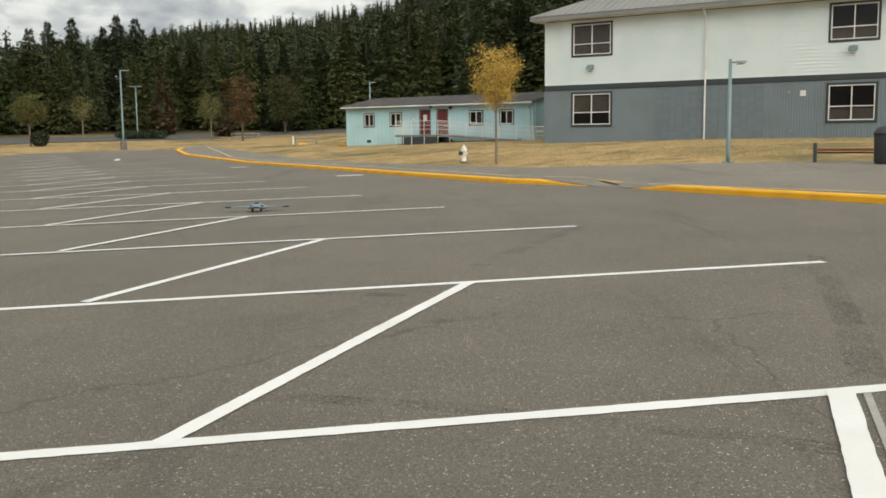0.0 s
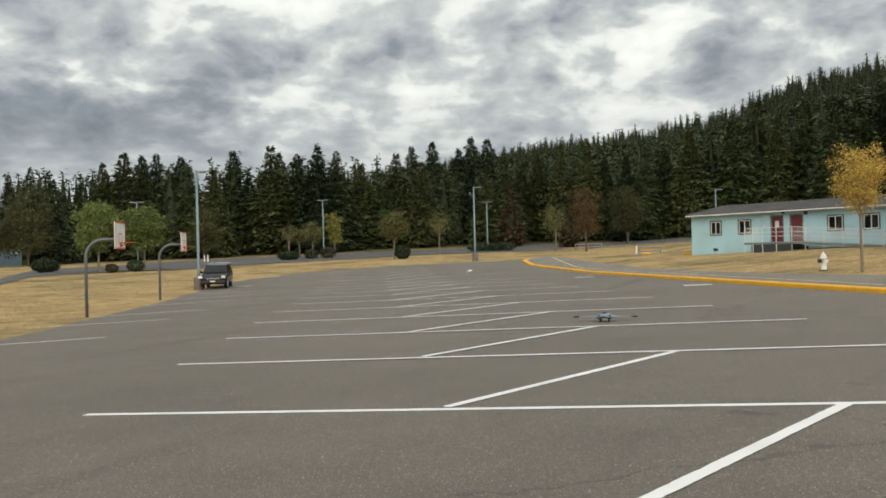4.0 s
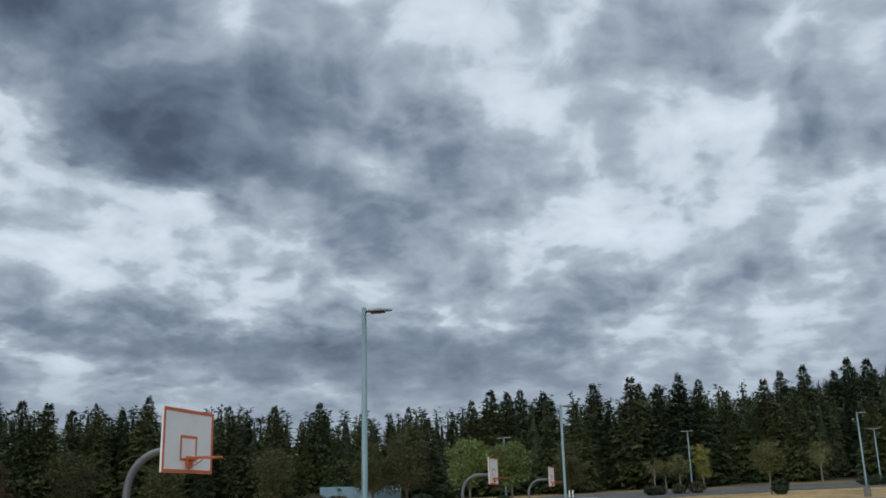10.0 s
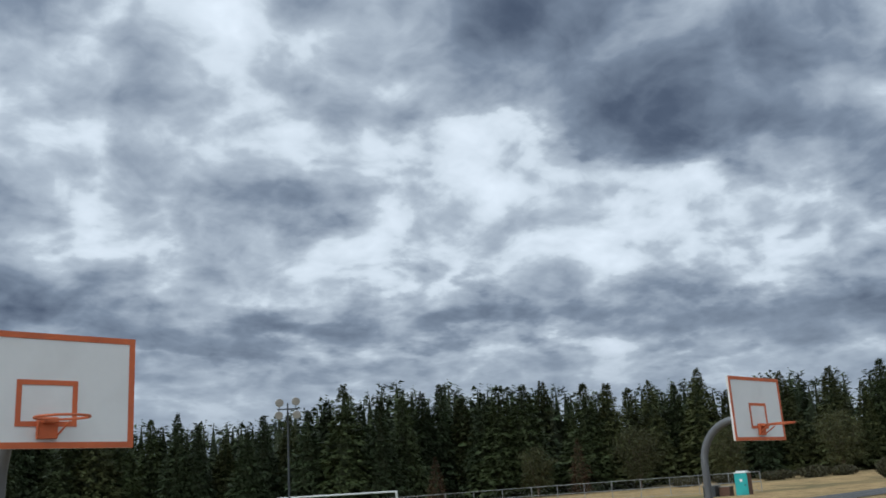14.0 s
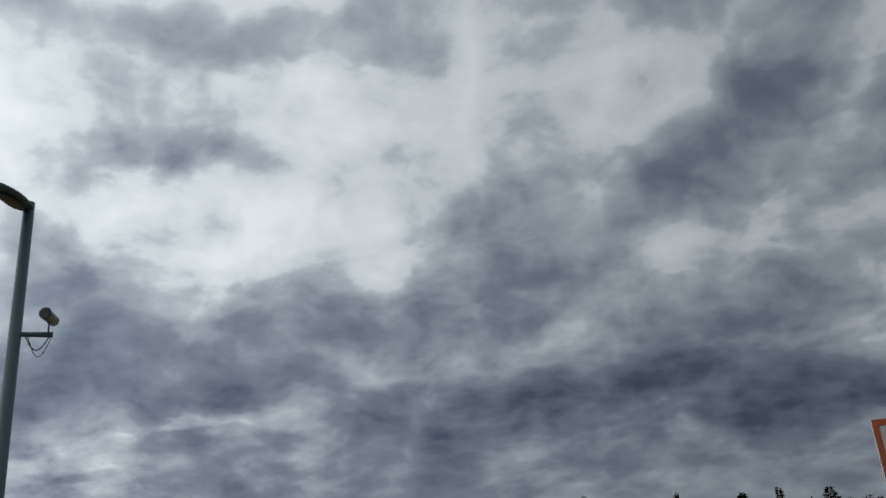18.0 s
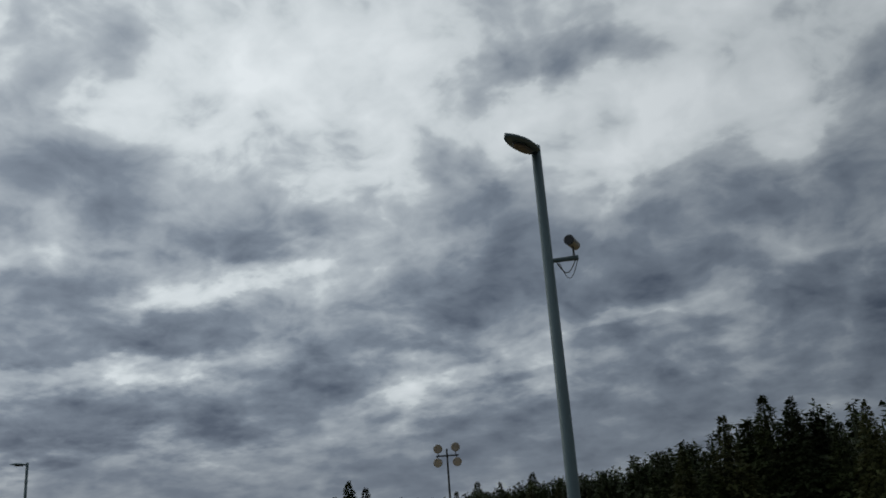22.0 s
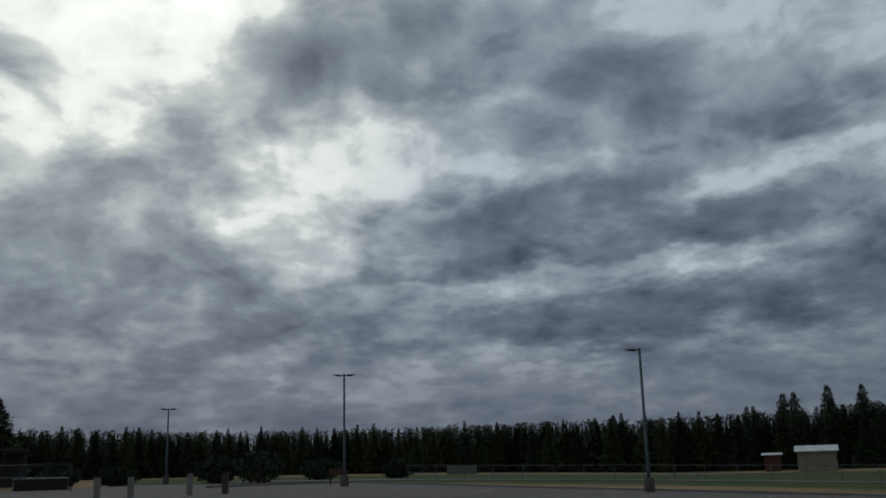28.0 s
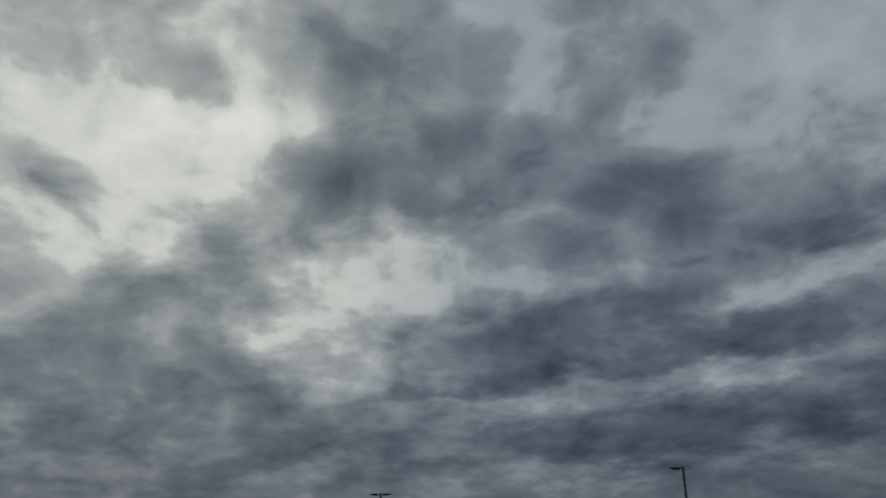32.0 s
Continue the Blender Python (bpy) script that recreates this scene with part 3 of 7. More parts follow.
def box(bm, lo, hi, bevel=0.0, turn=None):
    """A box between two corners, its edges bevelled."""
    r = bmesh.ops.create_cube(bm, size=1.0)
    size = [hi[i] - lo[i] for i in range(3)]
    mid = [(hi[i] + lo[i]) / 2 for i in range(3)]
    bmesh.ops.scale(bm, vec=size, verts=r["verts"])
    if bevel:
        edges = list({e for v in r["verts"] for e in v.link_edges})
        made = bmesh.ops.bevel(bm, geom=edges, offset=bevel, segments=1, affect="EDGES")
        verts = list({v for f in made["faces"] for v in f.verts} | {v for v in r["verts"] if v.is_valid})
    else:
        verts = r["verts"]
    if turn:
        bmesh.ops.transform(bm, matrix=turn, verts=verts)
    bmesh.ops.translate(bm, vec=mid, verts=verts)
    return bm


def boxes(*items, bevel=0.0):
    bm = bmesh.new()
    for lo, hi in items:
        box(bm, lo, hi, bevel)
    return bm


def tube(bm, path, radii, sides=10, cap=True):
    """A round bar along a path; radii: one number or one for each point."""
    pts = [Vector(p) for p in path]
    radii = radii if isinstance(radii, (list, tuple)) else [radii] * len(pts)
    rings, side = [], None
    for i, p in enumerate(pts):
        d = (pts[min(i + 1, len(pts) - 1)] - pts[max(i - 1, 0)]).normalized()
        if side is None:
            side = d.cross(Vector((0, 0, 1)) if abs(d.z) < 0.9 else Vector((1, 0, 0))).normalized()
        side = (side - d * side.dot(d)).normalized()
        other = d.cross(side)
        rings.append([bm.verts.new(p + radii[i] * (side * math.cos(a) + other * math.sin(a))) for a in (2 * math.pi * k / sides for k in range(sides))])
    for a, b in zip(rings, rings[1:]):
        for k in range(sides):
            bm.faces.new((a[k], a[(k + 1) % sides], b[(k + 1) % sides], b[k]))
    if cap:
        bm.faces.new(rings[0][::-1])
        bm.faces.new(rings[-1])
    return bm


def bar(path, radii, sides=10):
    return tube(bmesh.new(), path, radii, sides)


def lathe(profile, sides=16):
    """A turned shape from (radius, height) pairs."""
    return tube(bmesh.new(), [(0, 0, z) for _, z in profile], [max(r, 0.001) for r, _ in profile], sides)


def prism(bm, outline, depth, axis=1):
    """A flat outline (pairs) thickened along an axis (0, 1 or 2) from 0 to depth."""
    def at(p, d):
        q = list(p)
        q.insert(axis, d)
        return bm.verts.new(q)
    a, b = [at(p, 0) for p in outline], [at(p, depth) for p in outline]
    n = len(a)
    bm.faces.new(a)
    bm.faces.new(b[::-1])
    for i in range(n):
        bm.faces.new((a[i], b[i], b[(i + 1) % n], a[(i + 1) % n]))
    return bm


def smoothstep(x, a, b):
    k = min(max((x - a) / (b - a), 0.0), 1.0)
    return k * k * (3 - 2 * k)


# ---- terrain ----


def lay(x, y):
    """Height of the land: a lot that falls to the west, rising ground in the north, a wooded hill in the north-east."""
    r = math.hypot(x, y)
    z = 0.0258 * max(x, -30.0) if x < 15 else 0.387 + 0.012 * (min(x, 60) - 15)
    z += 0.0088 * min(max(y, 0.0), 150.0)
    if y > 0 and r > 60:
        z += 0.02 * (min(r, 170) - 60) * min(1.1 * y / r, 1.0)
    az = math.degrees(math.atan2(-x, y))
    if r > 135 and -80 < az < 40:
        crest = float(np.interp(az, [-80, -45, -5, 0, 4, 10, 14, 20, 26, 38], [0, 90, 96, 88, 72, 62, 59, 48, 34, 0]))
        z += crest * (min(r, 700) - 135) ** 1.3 / 505 ** 1.3
    # the school stands on a low bank
    if 0 < y and x > -12:
        z += (0.22 + 0.33 * smoothstep(x, -9, 4)) * smoothstep(x + 0.62 * (y - 36), 2, 16) * smoothstep(y, 20, 40)
    return z


LEFT_EDGE = [(40, -92), (18, -88), (4, -69), (-15.4, -48), (-9.5, -28), (-6.6, -13), (-8.4, -2), (-12.5, 6), (-18.3, 16.4), (-22.4, 24.5), (-29.4, 38), (-35.4, 50), (-39.3, 60), (-40.5, 72), (-36.5, 85), (-30, 91.5), (-25.2, 90.5)]
KERB_ONE = [(-25.2, 90.5), (-24.4, 86.0), (-20.3, 74.0), (-13.5, 60.8), (-8.75, 50.6), (-1.85, 35.3), (1.9, 27.3), (3.05, 25.9), (3.85, 24.7)]
KERB_TWO = [(4.75, 23.2), (5.25, 22.05), (6.25, 20.1), (7.0, 18.8), (8.0, 16.9), (10.4, 12.0), (13.0, 5.0)]
VERGE = [(-25.0, 97.0), (-21.4, 89.7), (-7.5, 55.5), (-1.65, 43.2), (2.15, 36.9), (3.3, 34.9), (6.45, 33.1), (8.3, 32.2), (10.06, 30.7), (11.3, 30.1), (13.4, 28.5), (26, 19), (26, 5)]


def between(p, q, k):
    return p[0] + (q[0] - p[0]) * k, p[1] + (q[1] - p[1]) * k


def resample(line, step):
    out = []
    for p, q in zip(line, line[1:]):
        n = max(1, round(math.dist(p, q) / step))
        out += [between(p, q, i / n) for i in range(n)]
    return out + [line[-1]]


def inside(poly, x, y):
    hit = False
    for (x0, y0), (x1, y1) in zip(poly, poly[1:] + poly[:1]):
        if (y0 > y) != (y1 > y) and x < (x1 - x0) * (y - y0) / (y1 - y0) + x0:
            hit = not hit
    return hit


def sheet(outline, up, step, thick=0.12):
    """A paved sheet over an outline that follows the land."""
    bm = bmesh.new()
    edge = [bm.verts.new((x, y, 0)) for x, y in resample(outline + outline[:1], step)[:-1]]
    face = bm.faces.new(edge)
    bmesh.ops.triangulate(bm, faces=[face])
    for lo, hi, axis in ((-95, 100, 1), (-60, 62, 0)):
        for c in np.arange(lo, hi, step * 2):
            no = [0, 0, 0]
            co = [0, 0, 0]
            no[axis], co[axis] = 1, float(c)
            bmesh.ops.bisect_plane(bm, geom=bm.verts[:] + bm.edges[:] + bm.faces[:], plane_co=co, plane_no=no)
    for v in bm.verts:
        v.co.z = lay(v.co.x, v.co.y) + up * ramp_dip(v.co.x, v.co.y)
    bmesh.ops.recalc_face_normals(bm, faces=bm.faces[:])
    if bm.faces[0].normal.z < 0:
        bmesh.ops.reverse_faces(bm, faces=bm.faces[:])
    rim = [e for e in bm.edges if e.is_boundary]
    made = bmesh.ops.extrude_edge_only(bm, edges=rim)["geom"]
    for v in made:
        if isinstance(v, bmesh.types.BMVert):
            v.co.z -= thick
    return bm


LOT = LEFT_EDGE + KERB_ONE[1:] + KERB_TWO + [(14.5, -5), (40, -20)]
WALKWAY = KERB_ONE + KERB_TWO + VERGE[::-1]


def even(line, count):
    """count points spread evenly along a line."""
    run = [0.0]
    for p, q in zip(line, line[1:]):
        run.append(run[-1] + math.dist(p, q))
    want = np.linspace(0, run[-1], count)
    return list(zip(np.interp(want, run, [p[0] for p in line]), np.interp(want, run, [p[1] for p in line])))


def ramp_dip(x, y):
    """1 on the raised walkway, down to nothing where the kerb ramp meets the lot."""
    return 0.05 + 0.95 * smoothstep(math.dist((x, y), (4.3, 24.0)), 0.4, 2.2)


def strip(near, far, up, count=90, across=10, thick=0.15):
    """Paving between two lines that follows the land."""
    bm = bmesh.new()
    rows = [[bm.verts.new((*between(p, q, k / across), 0)) for k in range(across + 1)] for p, q in zip(even(near, count), even(far, count))]
    for a, b in zip(rows, rows[1:]):
        for k in range(across):
            bm.faces.new((a[k], b[k], b[k + 1], a[k + 1]))
    for v in bm.verts:
        v.co.z = lay(v.co.x, v.co.y) + up * ramp_dip(v.co.x, v.co.y)
    bmesh.ops.recalc_face_normals(bm, faces=bm.faces[:])
    if sum(f.normal.z for f in bm.faces) < 0:
        bmesh.ops.reverse_faces(bm, faces=bm.faces[:])
    for v in bmesh.ops.extrude_edge_only(bm, edges=[e for e in bm.edges if e.is_boundary])["geom"]:
        if isinstance(v, bmesh.types.BMVert):
            v.co.z -= thick
    return bm


def land():
    """One sheet of ground, out to the horizon."""
    radii = [0.0] + [float(v) for v in np.concatenate([np.arange(4, 60, 2.5), np.geomspace(62, 4200, 62)])]
    turns = 240
    verts, cover, faces = [], [], []
    for r in radii:
        for k in range(turns):
            a = 2 * math.pi * k / turns
            x, y = -r * math.sin(a), r * math.cos(a)
            z = lay(x, y)
            if inside(LOT, x, y) or inside(WALKWAY, x, y):
                z -= 0.12
            verts.append((x, y, z + 0.03 * noise.noise((x * 0.4, y * 0.4, 0)) * (1 - smoothstep(r, 90, 140))))
            az = math.degrees(a)
            az = az - 360 if az > 300 else az
            wood = smoothstep(r, 138, 150) if -60 < az < 62 else smoothstep(r, 128, 142) if az < 140 else smoothstep(r, 185, 205)
            edge = 44 if az < 100 else 40 + 4 * smoothstep(az, 100, 140) + 34 * smoothstep(az, 140, 186) + 14 * smoothstep(az, 180, 200)
            pitch = (smoothstep(az, 58, 65) if az < 205 else 0.0) * smoothstep(r, edge, edge + 7) * (1 - smoothstep(r, 90 + 70 * smoothstep(az, 120, 150), 98 + 75 * smoothstep(az, 120, 150)))
            cover.append((0.95 * pitch, wood, 0, 1))
    for i in range(len(radii) - 1):
        for k in range(turns):
            a, b = i * turns + k, i * turns + (k + 1) % turns
            faces.append((a, b, b + turns, a + turns))
    me = raw("ground", verts, faces, M["grass"])
    layer = me.color_attributes.new("cover", "FLOAT_COLOR", "POINT")
    layer.data.foreach_set("color", np.array(cover, dtype=np.float32).ravel())
    me.polygons.foreach_set("use_smooth", [True] * len(me.polygons))
    ob = new("ground", me)
    bmx = bmesh.new()
    bmx.from_mesh(me)
    bmesh.ops.remove_doubles(bmx, verts=bmx.verts[:], dist=0.0005)
    bmesh.ops.recalc_face_normals(bmx, faces=bmx.faces[:])
    if sum(f.normal.z for f in bmx.faces) < 0:
        bmesh.ops.reverse_faces(bmx, faces=bmx.faces[:])
    bmx.to_mesh(me)
    bmx.free()
    return tagged(ob, "dry straw-coloured grass with bare patches, woods beyond", kind="structure")


land()
setting("parking_lot", sheet(LOT, 0.0, 3.0), M["asphalt"], "worn grey asphalt parking lot with tyre marks")
setting("pavement", strip(KERB_ONE + KERB_TWO, VERGE, 0.11, 150), M["walk"], "raised asphalt walkway along the school lawn")


def ribbon(bm, line, half, up, step=1.0, ends=None):
    """A painted line on the paving."""
    pts = resample(line, step)
    prev = None
    for i, p in enumerate(pts):
        a, b = pts[max(i - 1, 0)], pts[min(i + 1, len(pts) - 1)]
        d = Vector((b[0] - a[0], b[1] - a[1])).normalized()
        rough = 0.10 if step < 0.1 else 0.0
        wob = [half * (1 + 0.06 * noise.noise((p[0] * 3, p[1] * 3, 1)) + rough * noise.noise((p[0] * 23, p[1] * 23, 5 * s)) + rough * noise.noise((p[0] * 9, p[1] * 9, 7 * s))) for s in (1, -1)]
        row = [bm.verts.new((p[0] + s * d.y * w, p[1] - s * d.x * w, lay(p[0], p[1]) + up)) for s, w in zip((1, -1), wob)]
        if prev:
            bm.faces.new((prev[0], row[0], row[1], prev[1]))
        prev = row
    return bm


def kerb(line, name, label, flare=0):
    """A cast kerb: upright face, rounded nose and flat top along a line; flare: how many metres at the ends slope down."""
    pts = resample(line, 0.8)
    bm = bmesh.new()
    prev = None
    run = 0.0
    total = sum(math.dist(a, b) for a, b in zip(pts, pts[1:]))
    for i, p in enumerate(pts):
        if i:
            run += math.dist(pts[i - 1], p)
        a, b = pts[max(i - 1, 0)], pts[min(i + 1, len(pts) - 1)]
        d = Vector((b[0] - a[0], b[1] - a[1])).normalized()
        n = Vector((-d.y, d.x))
        high = 0.14
        if flare > 0:
            high *= smoothstep(total - run, 0.0, flare) * 0.9 + 0.1
        if flare < 0:
            high *= smoothstep(run, 0.0, -flare) * 0.9 + 0.1
        z = lay(*p)
        row = []
        for off, up in ((-0.09, -0.08), (-0.08, high * 0.75), (-0.045, high), (0.27, high), (0.27, -0.08)):
            row.append(bm.verts.new((p[0] + n.x * off, p[1] + n.y * off, z + up)))
        if prev:
            for k in range(4):
                bm.faces.new((prev[k], row[k], row[k + 1], prev[k + 1]))
        prev = row
    bmesh.ops.recalc_face_normals(bm, faces=bm.faces[:])
    return setting(name, bm, M["yellow"], label)


# kerb lines run with the walkway on their left
kerb(KERB_ONE, "kerb_one", "yellow painted kerb, paint worn at the nose", 2.4)
kerb(KERB_TWO, "kerb_two", "yellow painted kerb, paint worn at the nose", -1.5)


def stripes():
    """Bus bays: long stripes, each joined to the next by a slanting line."""
    group = "bay lines of the parking lot"
    start, step, across = Vector((-7.75, 8.6)), Vector((-2.107, 4.554)), Vector((11.97, 1.70))
    for n in range(-1, 17):
        p = start + step * n + Vector((0, 0.16 if n < 0 else 0))
        bm = bmesh.new()
        q0, q1 = p, p + across
        ribbon(bm, [tuple(q0), tuple(q1)], 0.068, 0.006 + 0.006 * max(n, 0), 0.06 if n < 2 else 1.0)
        tagged(setting("bay_line", bm, M["white_line"], "long white bay line, paint a little worn"), group=group)
        if n < 15:
            a2 = Vector((-3.68, 9.19)) + step * n
            b2 = Vector((0.25, 9.68)) + step * (n + 1)
            a2 += (b2 - a2).normalized() * 0.13
            bm = bmesh.new()
            ribbon(bm, [tuple(a2), tuple(b2)], 0.062, 0.010 + 0.006 * max(n, 0), 0.06 if n < 2 else 1.0)
            tagged(setting("slant_line", bm, M["white_line"], "slanting white line between two bay lines"), group=group)
    # broad stop line beside the first bay
    bm = bmesh.new()
    ribbon(bm, [(2.30, 5.30), (1.78, 3.75), (1.0, 1.4)], 0.078, 0.012, 0.06)
    tagged(setting("stop_line", bm, M["white_line"], "broad white line, ghost of an older one beside it"), group=group)
    bm = bmesh.new()
    ribbon(bm, [(2.44, 5.28), (2.0, 3.95), (1.3, 1.8)], 0.022, 0.008)
    tagged(setting("ghost_line", bm, M["ghost_line"], "faded ghost of an older line"), group=group)
    # short bays along the western edge
    for n, (x, y) in enumerate([(-16.2, 18.8), (-19.1, 25.2), (-21.2, 30.2), (-24.85, 37.8), (-27.6, 43.4), (-30.3, 49.0)]):
        bm = bmesh.new()
        ribbon(bm, [(x, y), (x - 3.6 + 0.12 * n, y - 2.5)], 0.05, 0.006)
        tagged(setting("edge_line", bm, M["white_line"], "white line of a short bay at the lot's edge"), group=group)
    for x, y, dx, dy in [(-4.1, 36, 1.0, 0.2), (-11.5, 50.6, 1.0, 0.1), (-10.8, 57.8, 1.1, 0.2), (-7.9, 63, 1.0, 0.2), (-35.4, 54, 1.0, 0.5), (-40.2, 66, 0.9, 0.4), (-38, 82, 1.4, 0.2), (-32.2, 77.3, 1.4, 0.2)]:
        bm = bmesh.new()
        ribbon(bm, [(x, y), (x + dx, y + dy)], 0.28, 0.006, 0.5)
        tagged(setting("arrow_mark", bm, M["white_line"], "worn white traffic mark"), group=group)
    bm = bmesh.new()
    ribbon(bm, [(-23.8, 68.3), (-24.6, 71.2)], 0.16, 0.006)
    tagged(setting("arrow_mark", bm, M["white_line"], "worn white traffic mark"), group=group)
    # southern bays
    for (x0, y0), (x1, y1) in [((5.7, -57.5), (4.8, -62.3)), ((-1.9, -59.2), (-3.3, -63.7)), ((-6.6, -55.0), (-10.4, -61.6)), ((-8.9, -49.0), (-12.5, -54.2)), ((-6.8, -39.5), (-13.0, -44.5))]:
        bm = bmesh.new()
        ribbon(bm, [(x0, y0), (x1, y1)], 0.06, 0.006)
        tagged(setting("edge_line", bm, M["white_line"], "white line of a short bay at the lot's edge"), group=group)


stripes()
for line, half in (([(-1.3, 5.66), (-0.79, 5.55), (-0.02, 5.3), (0.66, 4.98), (1.35, 4.68), (2.2, 4.2)], 0.10), ([(-2.4, 3.6), (-1.74, 4.36), (-1.5, 4.75)], 0.09), ([(-1.9, 9.6), (-0.84, 9.25), (-0.1, 8.9)], 0.12),
                   ([(4.4, 11.0), (4.09, 10.04), (3.24, 7.44), (2.6, 5.6)], 0.12), ([(0.4, 10.9), (1.3, 12.98), (2.2, 14.9)], 0.13)):
    bm = bmesh.new()
    ribbon(bm, line, half, 0.004, 0.25)
    tagged(setting("tyre_mark", bm, M["tyre_mark"], "dark scuffed tyre mark on the asphalt"), group="tyre marks")
bm = bmesh.new()
ribbon(bm, [(-22.9, 91.5), (-14.9, 66.0), (-5.2, 45.5), (0.35, 33.4), (2.1, 29.2), (4.1, 26.6)], 0.055, 0.128)
setting("walkway_line", bm, M["pale_yellow"], "thin pale line along the walkway")
bm = bmesh.new()
ribbon(bm, [(4.2, 26.4), (4.35, 25.4), (4.6, 24.3)], 0.07, 0.10)
setting("ramp_line", bm, M["yellow"], "yellow edge of the kerb ramp")
bm = bmesh.new()
ribbon(bm, [(5.05, 23.0), (6.85, 20.1), (8.45, 17.9), (11.5, 12.0)], 0.055, 0.128)
setting("walkway_line", bm, M["pale_yellow"], "thin pale line along the walkway")

# the service road beyond the lot
ROAD = [(57, 65, 66.5), (53, 66, 75), (50.6, 71, 81), (46.2, 80, 92), (44.3, 97, 118), (39.7, 101, 126), (36, 101, 136), (33, 108, 139), (24.8, 119, 142), (22.4, 125, 143), (14.6, 132, 146), (5, 134, 147), (-6, 136, 148)]
bm = bmesh.new()
prev = None
for (a0, n0, f0), (a1, n1, f1) in zip(ROAD, ROAD[1:]):
    for k in range(8):
        t = k / 8
        az, rn, rf = a0 + (a1 - a0) * t, n0 + (n1 - n0) * t, f0 + (f1 - f0) * t
        row = []
        for j in range(7):
            r = rn + (rf - rn) * j / 6
            d = aim(az, 0)
            row.append(bm.verts.new((d.x * r, d.y * r, lay(d.x * r, d.y * r) + 0.06)))
        if prev:
            for j in range(6):
                bm.faces.new((prev[j], row[j], row[j + 1], prev[j + 1]))
        prev = row
bmesh.ops.recalc_face_normals(bm, faces=bm.faces[:])
if sum(f.normal.z for f in bm.faces) < 0:
    bmesh.ops.reverse_faces(bm, faces=bm.faces[:])
setting("road", bm, M["road"], "grey service road beyond the dry grass")

# ---- trees ----


def conifer_crown(seed, high, wide, tiers, per_tier, bits, bare=0.06, ragged=0.3, taper=0.75, blade=0.50, gaps=0.0, fat=0.55):
    """Boughs in whorls round a dark core, each bough a spray of small needle tufts that droop from it. bits: tufts on a bough; blade: their length in metres."""
    rg = np.random.default_rng(seed)
    roots, ways, sizes = [], [], []
    lean = rg.uniform(0.85, 1.12, 8)
    for i in range(tiers):
        k = min(max((i + rg.uniform(-0.4, 0.4)) / tiers, 0), 0.99)
        if rg.uniform() < gaps:
            continue
        n = max(5, int(per_tier * (1 - 0.70 * k)))
        a = rg.uniform(0, 6.283) + 6.283 * (np.arange(n) + rg.uniform(-0.4, 0.4, n)) / n
        side = lean[(a / 6.283 * 8).astype(int) % 8]
        reach = wide * ((1 - k) ** taper * side * (1 + ragged * rg.uniform(-1, 0.7, n)) + 0.022)
        reach *= 0.75 + 0.25 * min(1.0, k / 0.1)
        zz = high * (bare + (1 - bare) * k) + rg.uniform(-0.6, 0.6, n) * high / tiers
        rise = rg.uniform(-0.32, 0.0, n) + 0.3 * k * k
        out = np.stack([np.cos(a), np.sin(a)], 1)
        f = 1 - 0.62 * rg.uniform(0, 1, (n, bits)) ** 1.3
        spread = rg.uniform(-0.20, 0.20, (n, bits)) * reach[:, None]
        x = out[:, None, 0] * (reach[:, None] * f) - out[:, None, 1] * spread
        y = out[:, None, 1] * (reach[:, None] * f) + out[:, None, 0] * spread
        z = zz[:, None] + reach[:, None] * (rise[:, None] * f - 0.14 * f * f) + rg.uniform(-0.5, 0.35, (n, bits)) * blade
        roots.append(np.stack([x, y, z], 2).reshape(-1, 3))
        turn = a[:, None] + rg.uniform(-0.9, 0.9, (n, bits))
        drop = rg.uniform(-0.85, 0.05, (n, bits)) + 0.45 * k * k
        ways.append(np.stack([np.cos(turn), np.sin(turn), drop], 2).reshape(-1, 3))
        sizes.append(np.repeat(blade * (1 - 0.55 * k) * rg.uniform(0.8, 1.2, n), bits))
    root, way, size = np.concatenate(roots), np.concatenate(ways), np.concatenate(sizes)
    size = size * rg.uniform(0.6, 1.4, len(size))
    across = np.stack([-way[:, 1], way[:, 0], rg.uniform(-0.9, 0.9, len(way))], 1)
    w = (size * rg.uniform(0.20, 0.36, len(size)))[:, None]
    tri = np.stack([root + across * w, root - across * w, root + way * size[:, None]], 1)
    verts = tri.reshape(-1, 3)
    faces = np.arange(len(verts)).reshape(-1, 3)
    # solid core, darkened for the shade inside the crown, and the leader
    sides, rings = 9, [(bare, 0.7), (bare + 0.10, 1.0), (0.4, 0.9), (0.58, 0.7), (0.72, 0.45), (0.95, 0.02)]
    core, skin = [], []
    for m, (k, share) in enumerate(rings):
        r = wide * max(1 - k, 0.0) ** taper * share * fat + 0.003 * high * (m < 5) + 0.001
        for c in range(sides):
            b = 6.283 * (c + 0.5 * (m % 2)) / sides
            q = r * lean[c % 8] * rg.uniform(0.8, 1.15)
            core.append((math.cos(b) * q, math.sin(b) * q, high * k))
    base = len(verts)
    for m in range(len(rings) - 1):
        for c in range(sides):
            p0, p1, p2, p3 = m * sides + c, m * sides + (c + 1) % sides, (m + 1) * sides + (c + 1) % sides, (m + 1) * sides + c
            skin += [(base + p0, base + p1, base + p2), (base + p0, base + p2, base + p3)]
    return np.concatenate([verts, np.array(core)]), np.concatenate([faces, np.array(skin)])


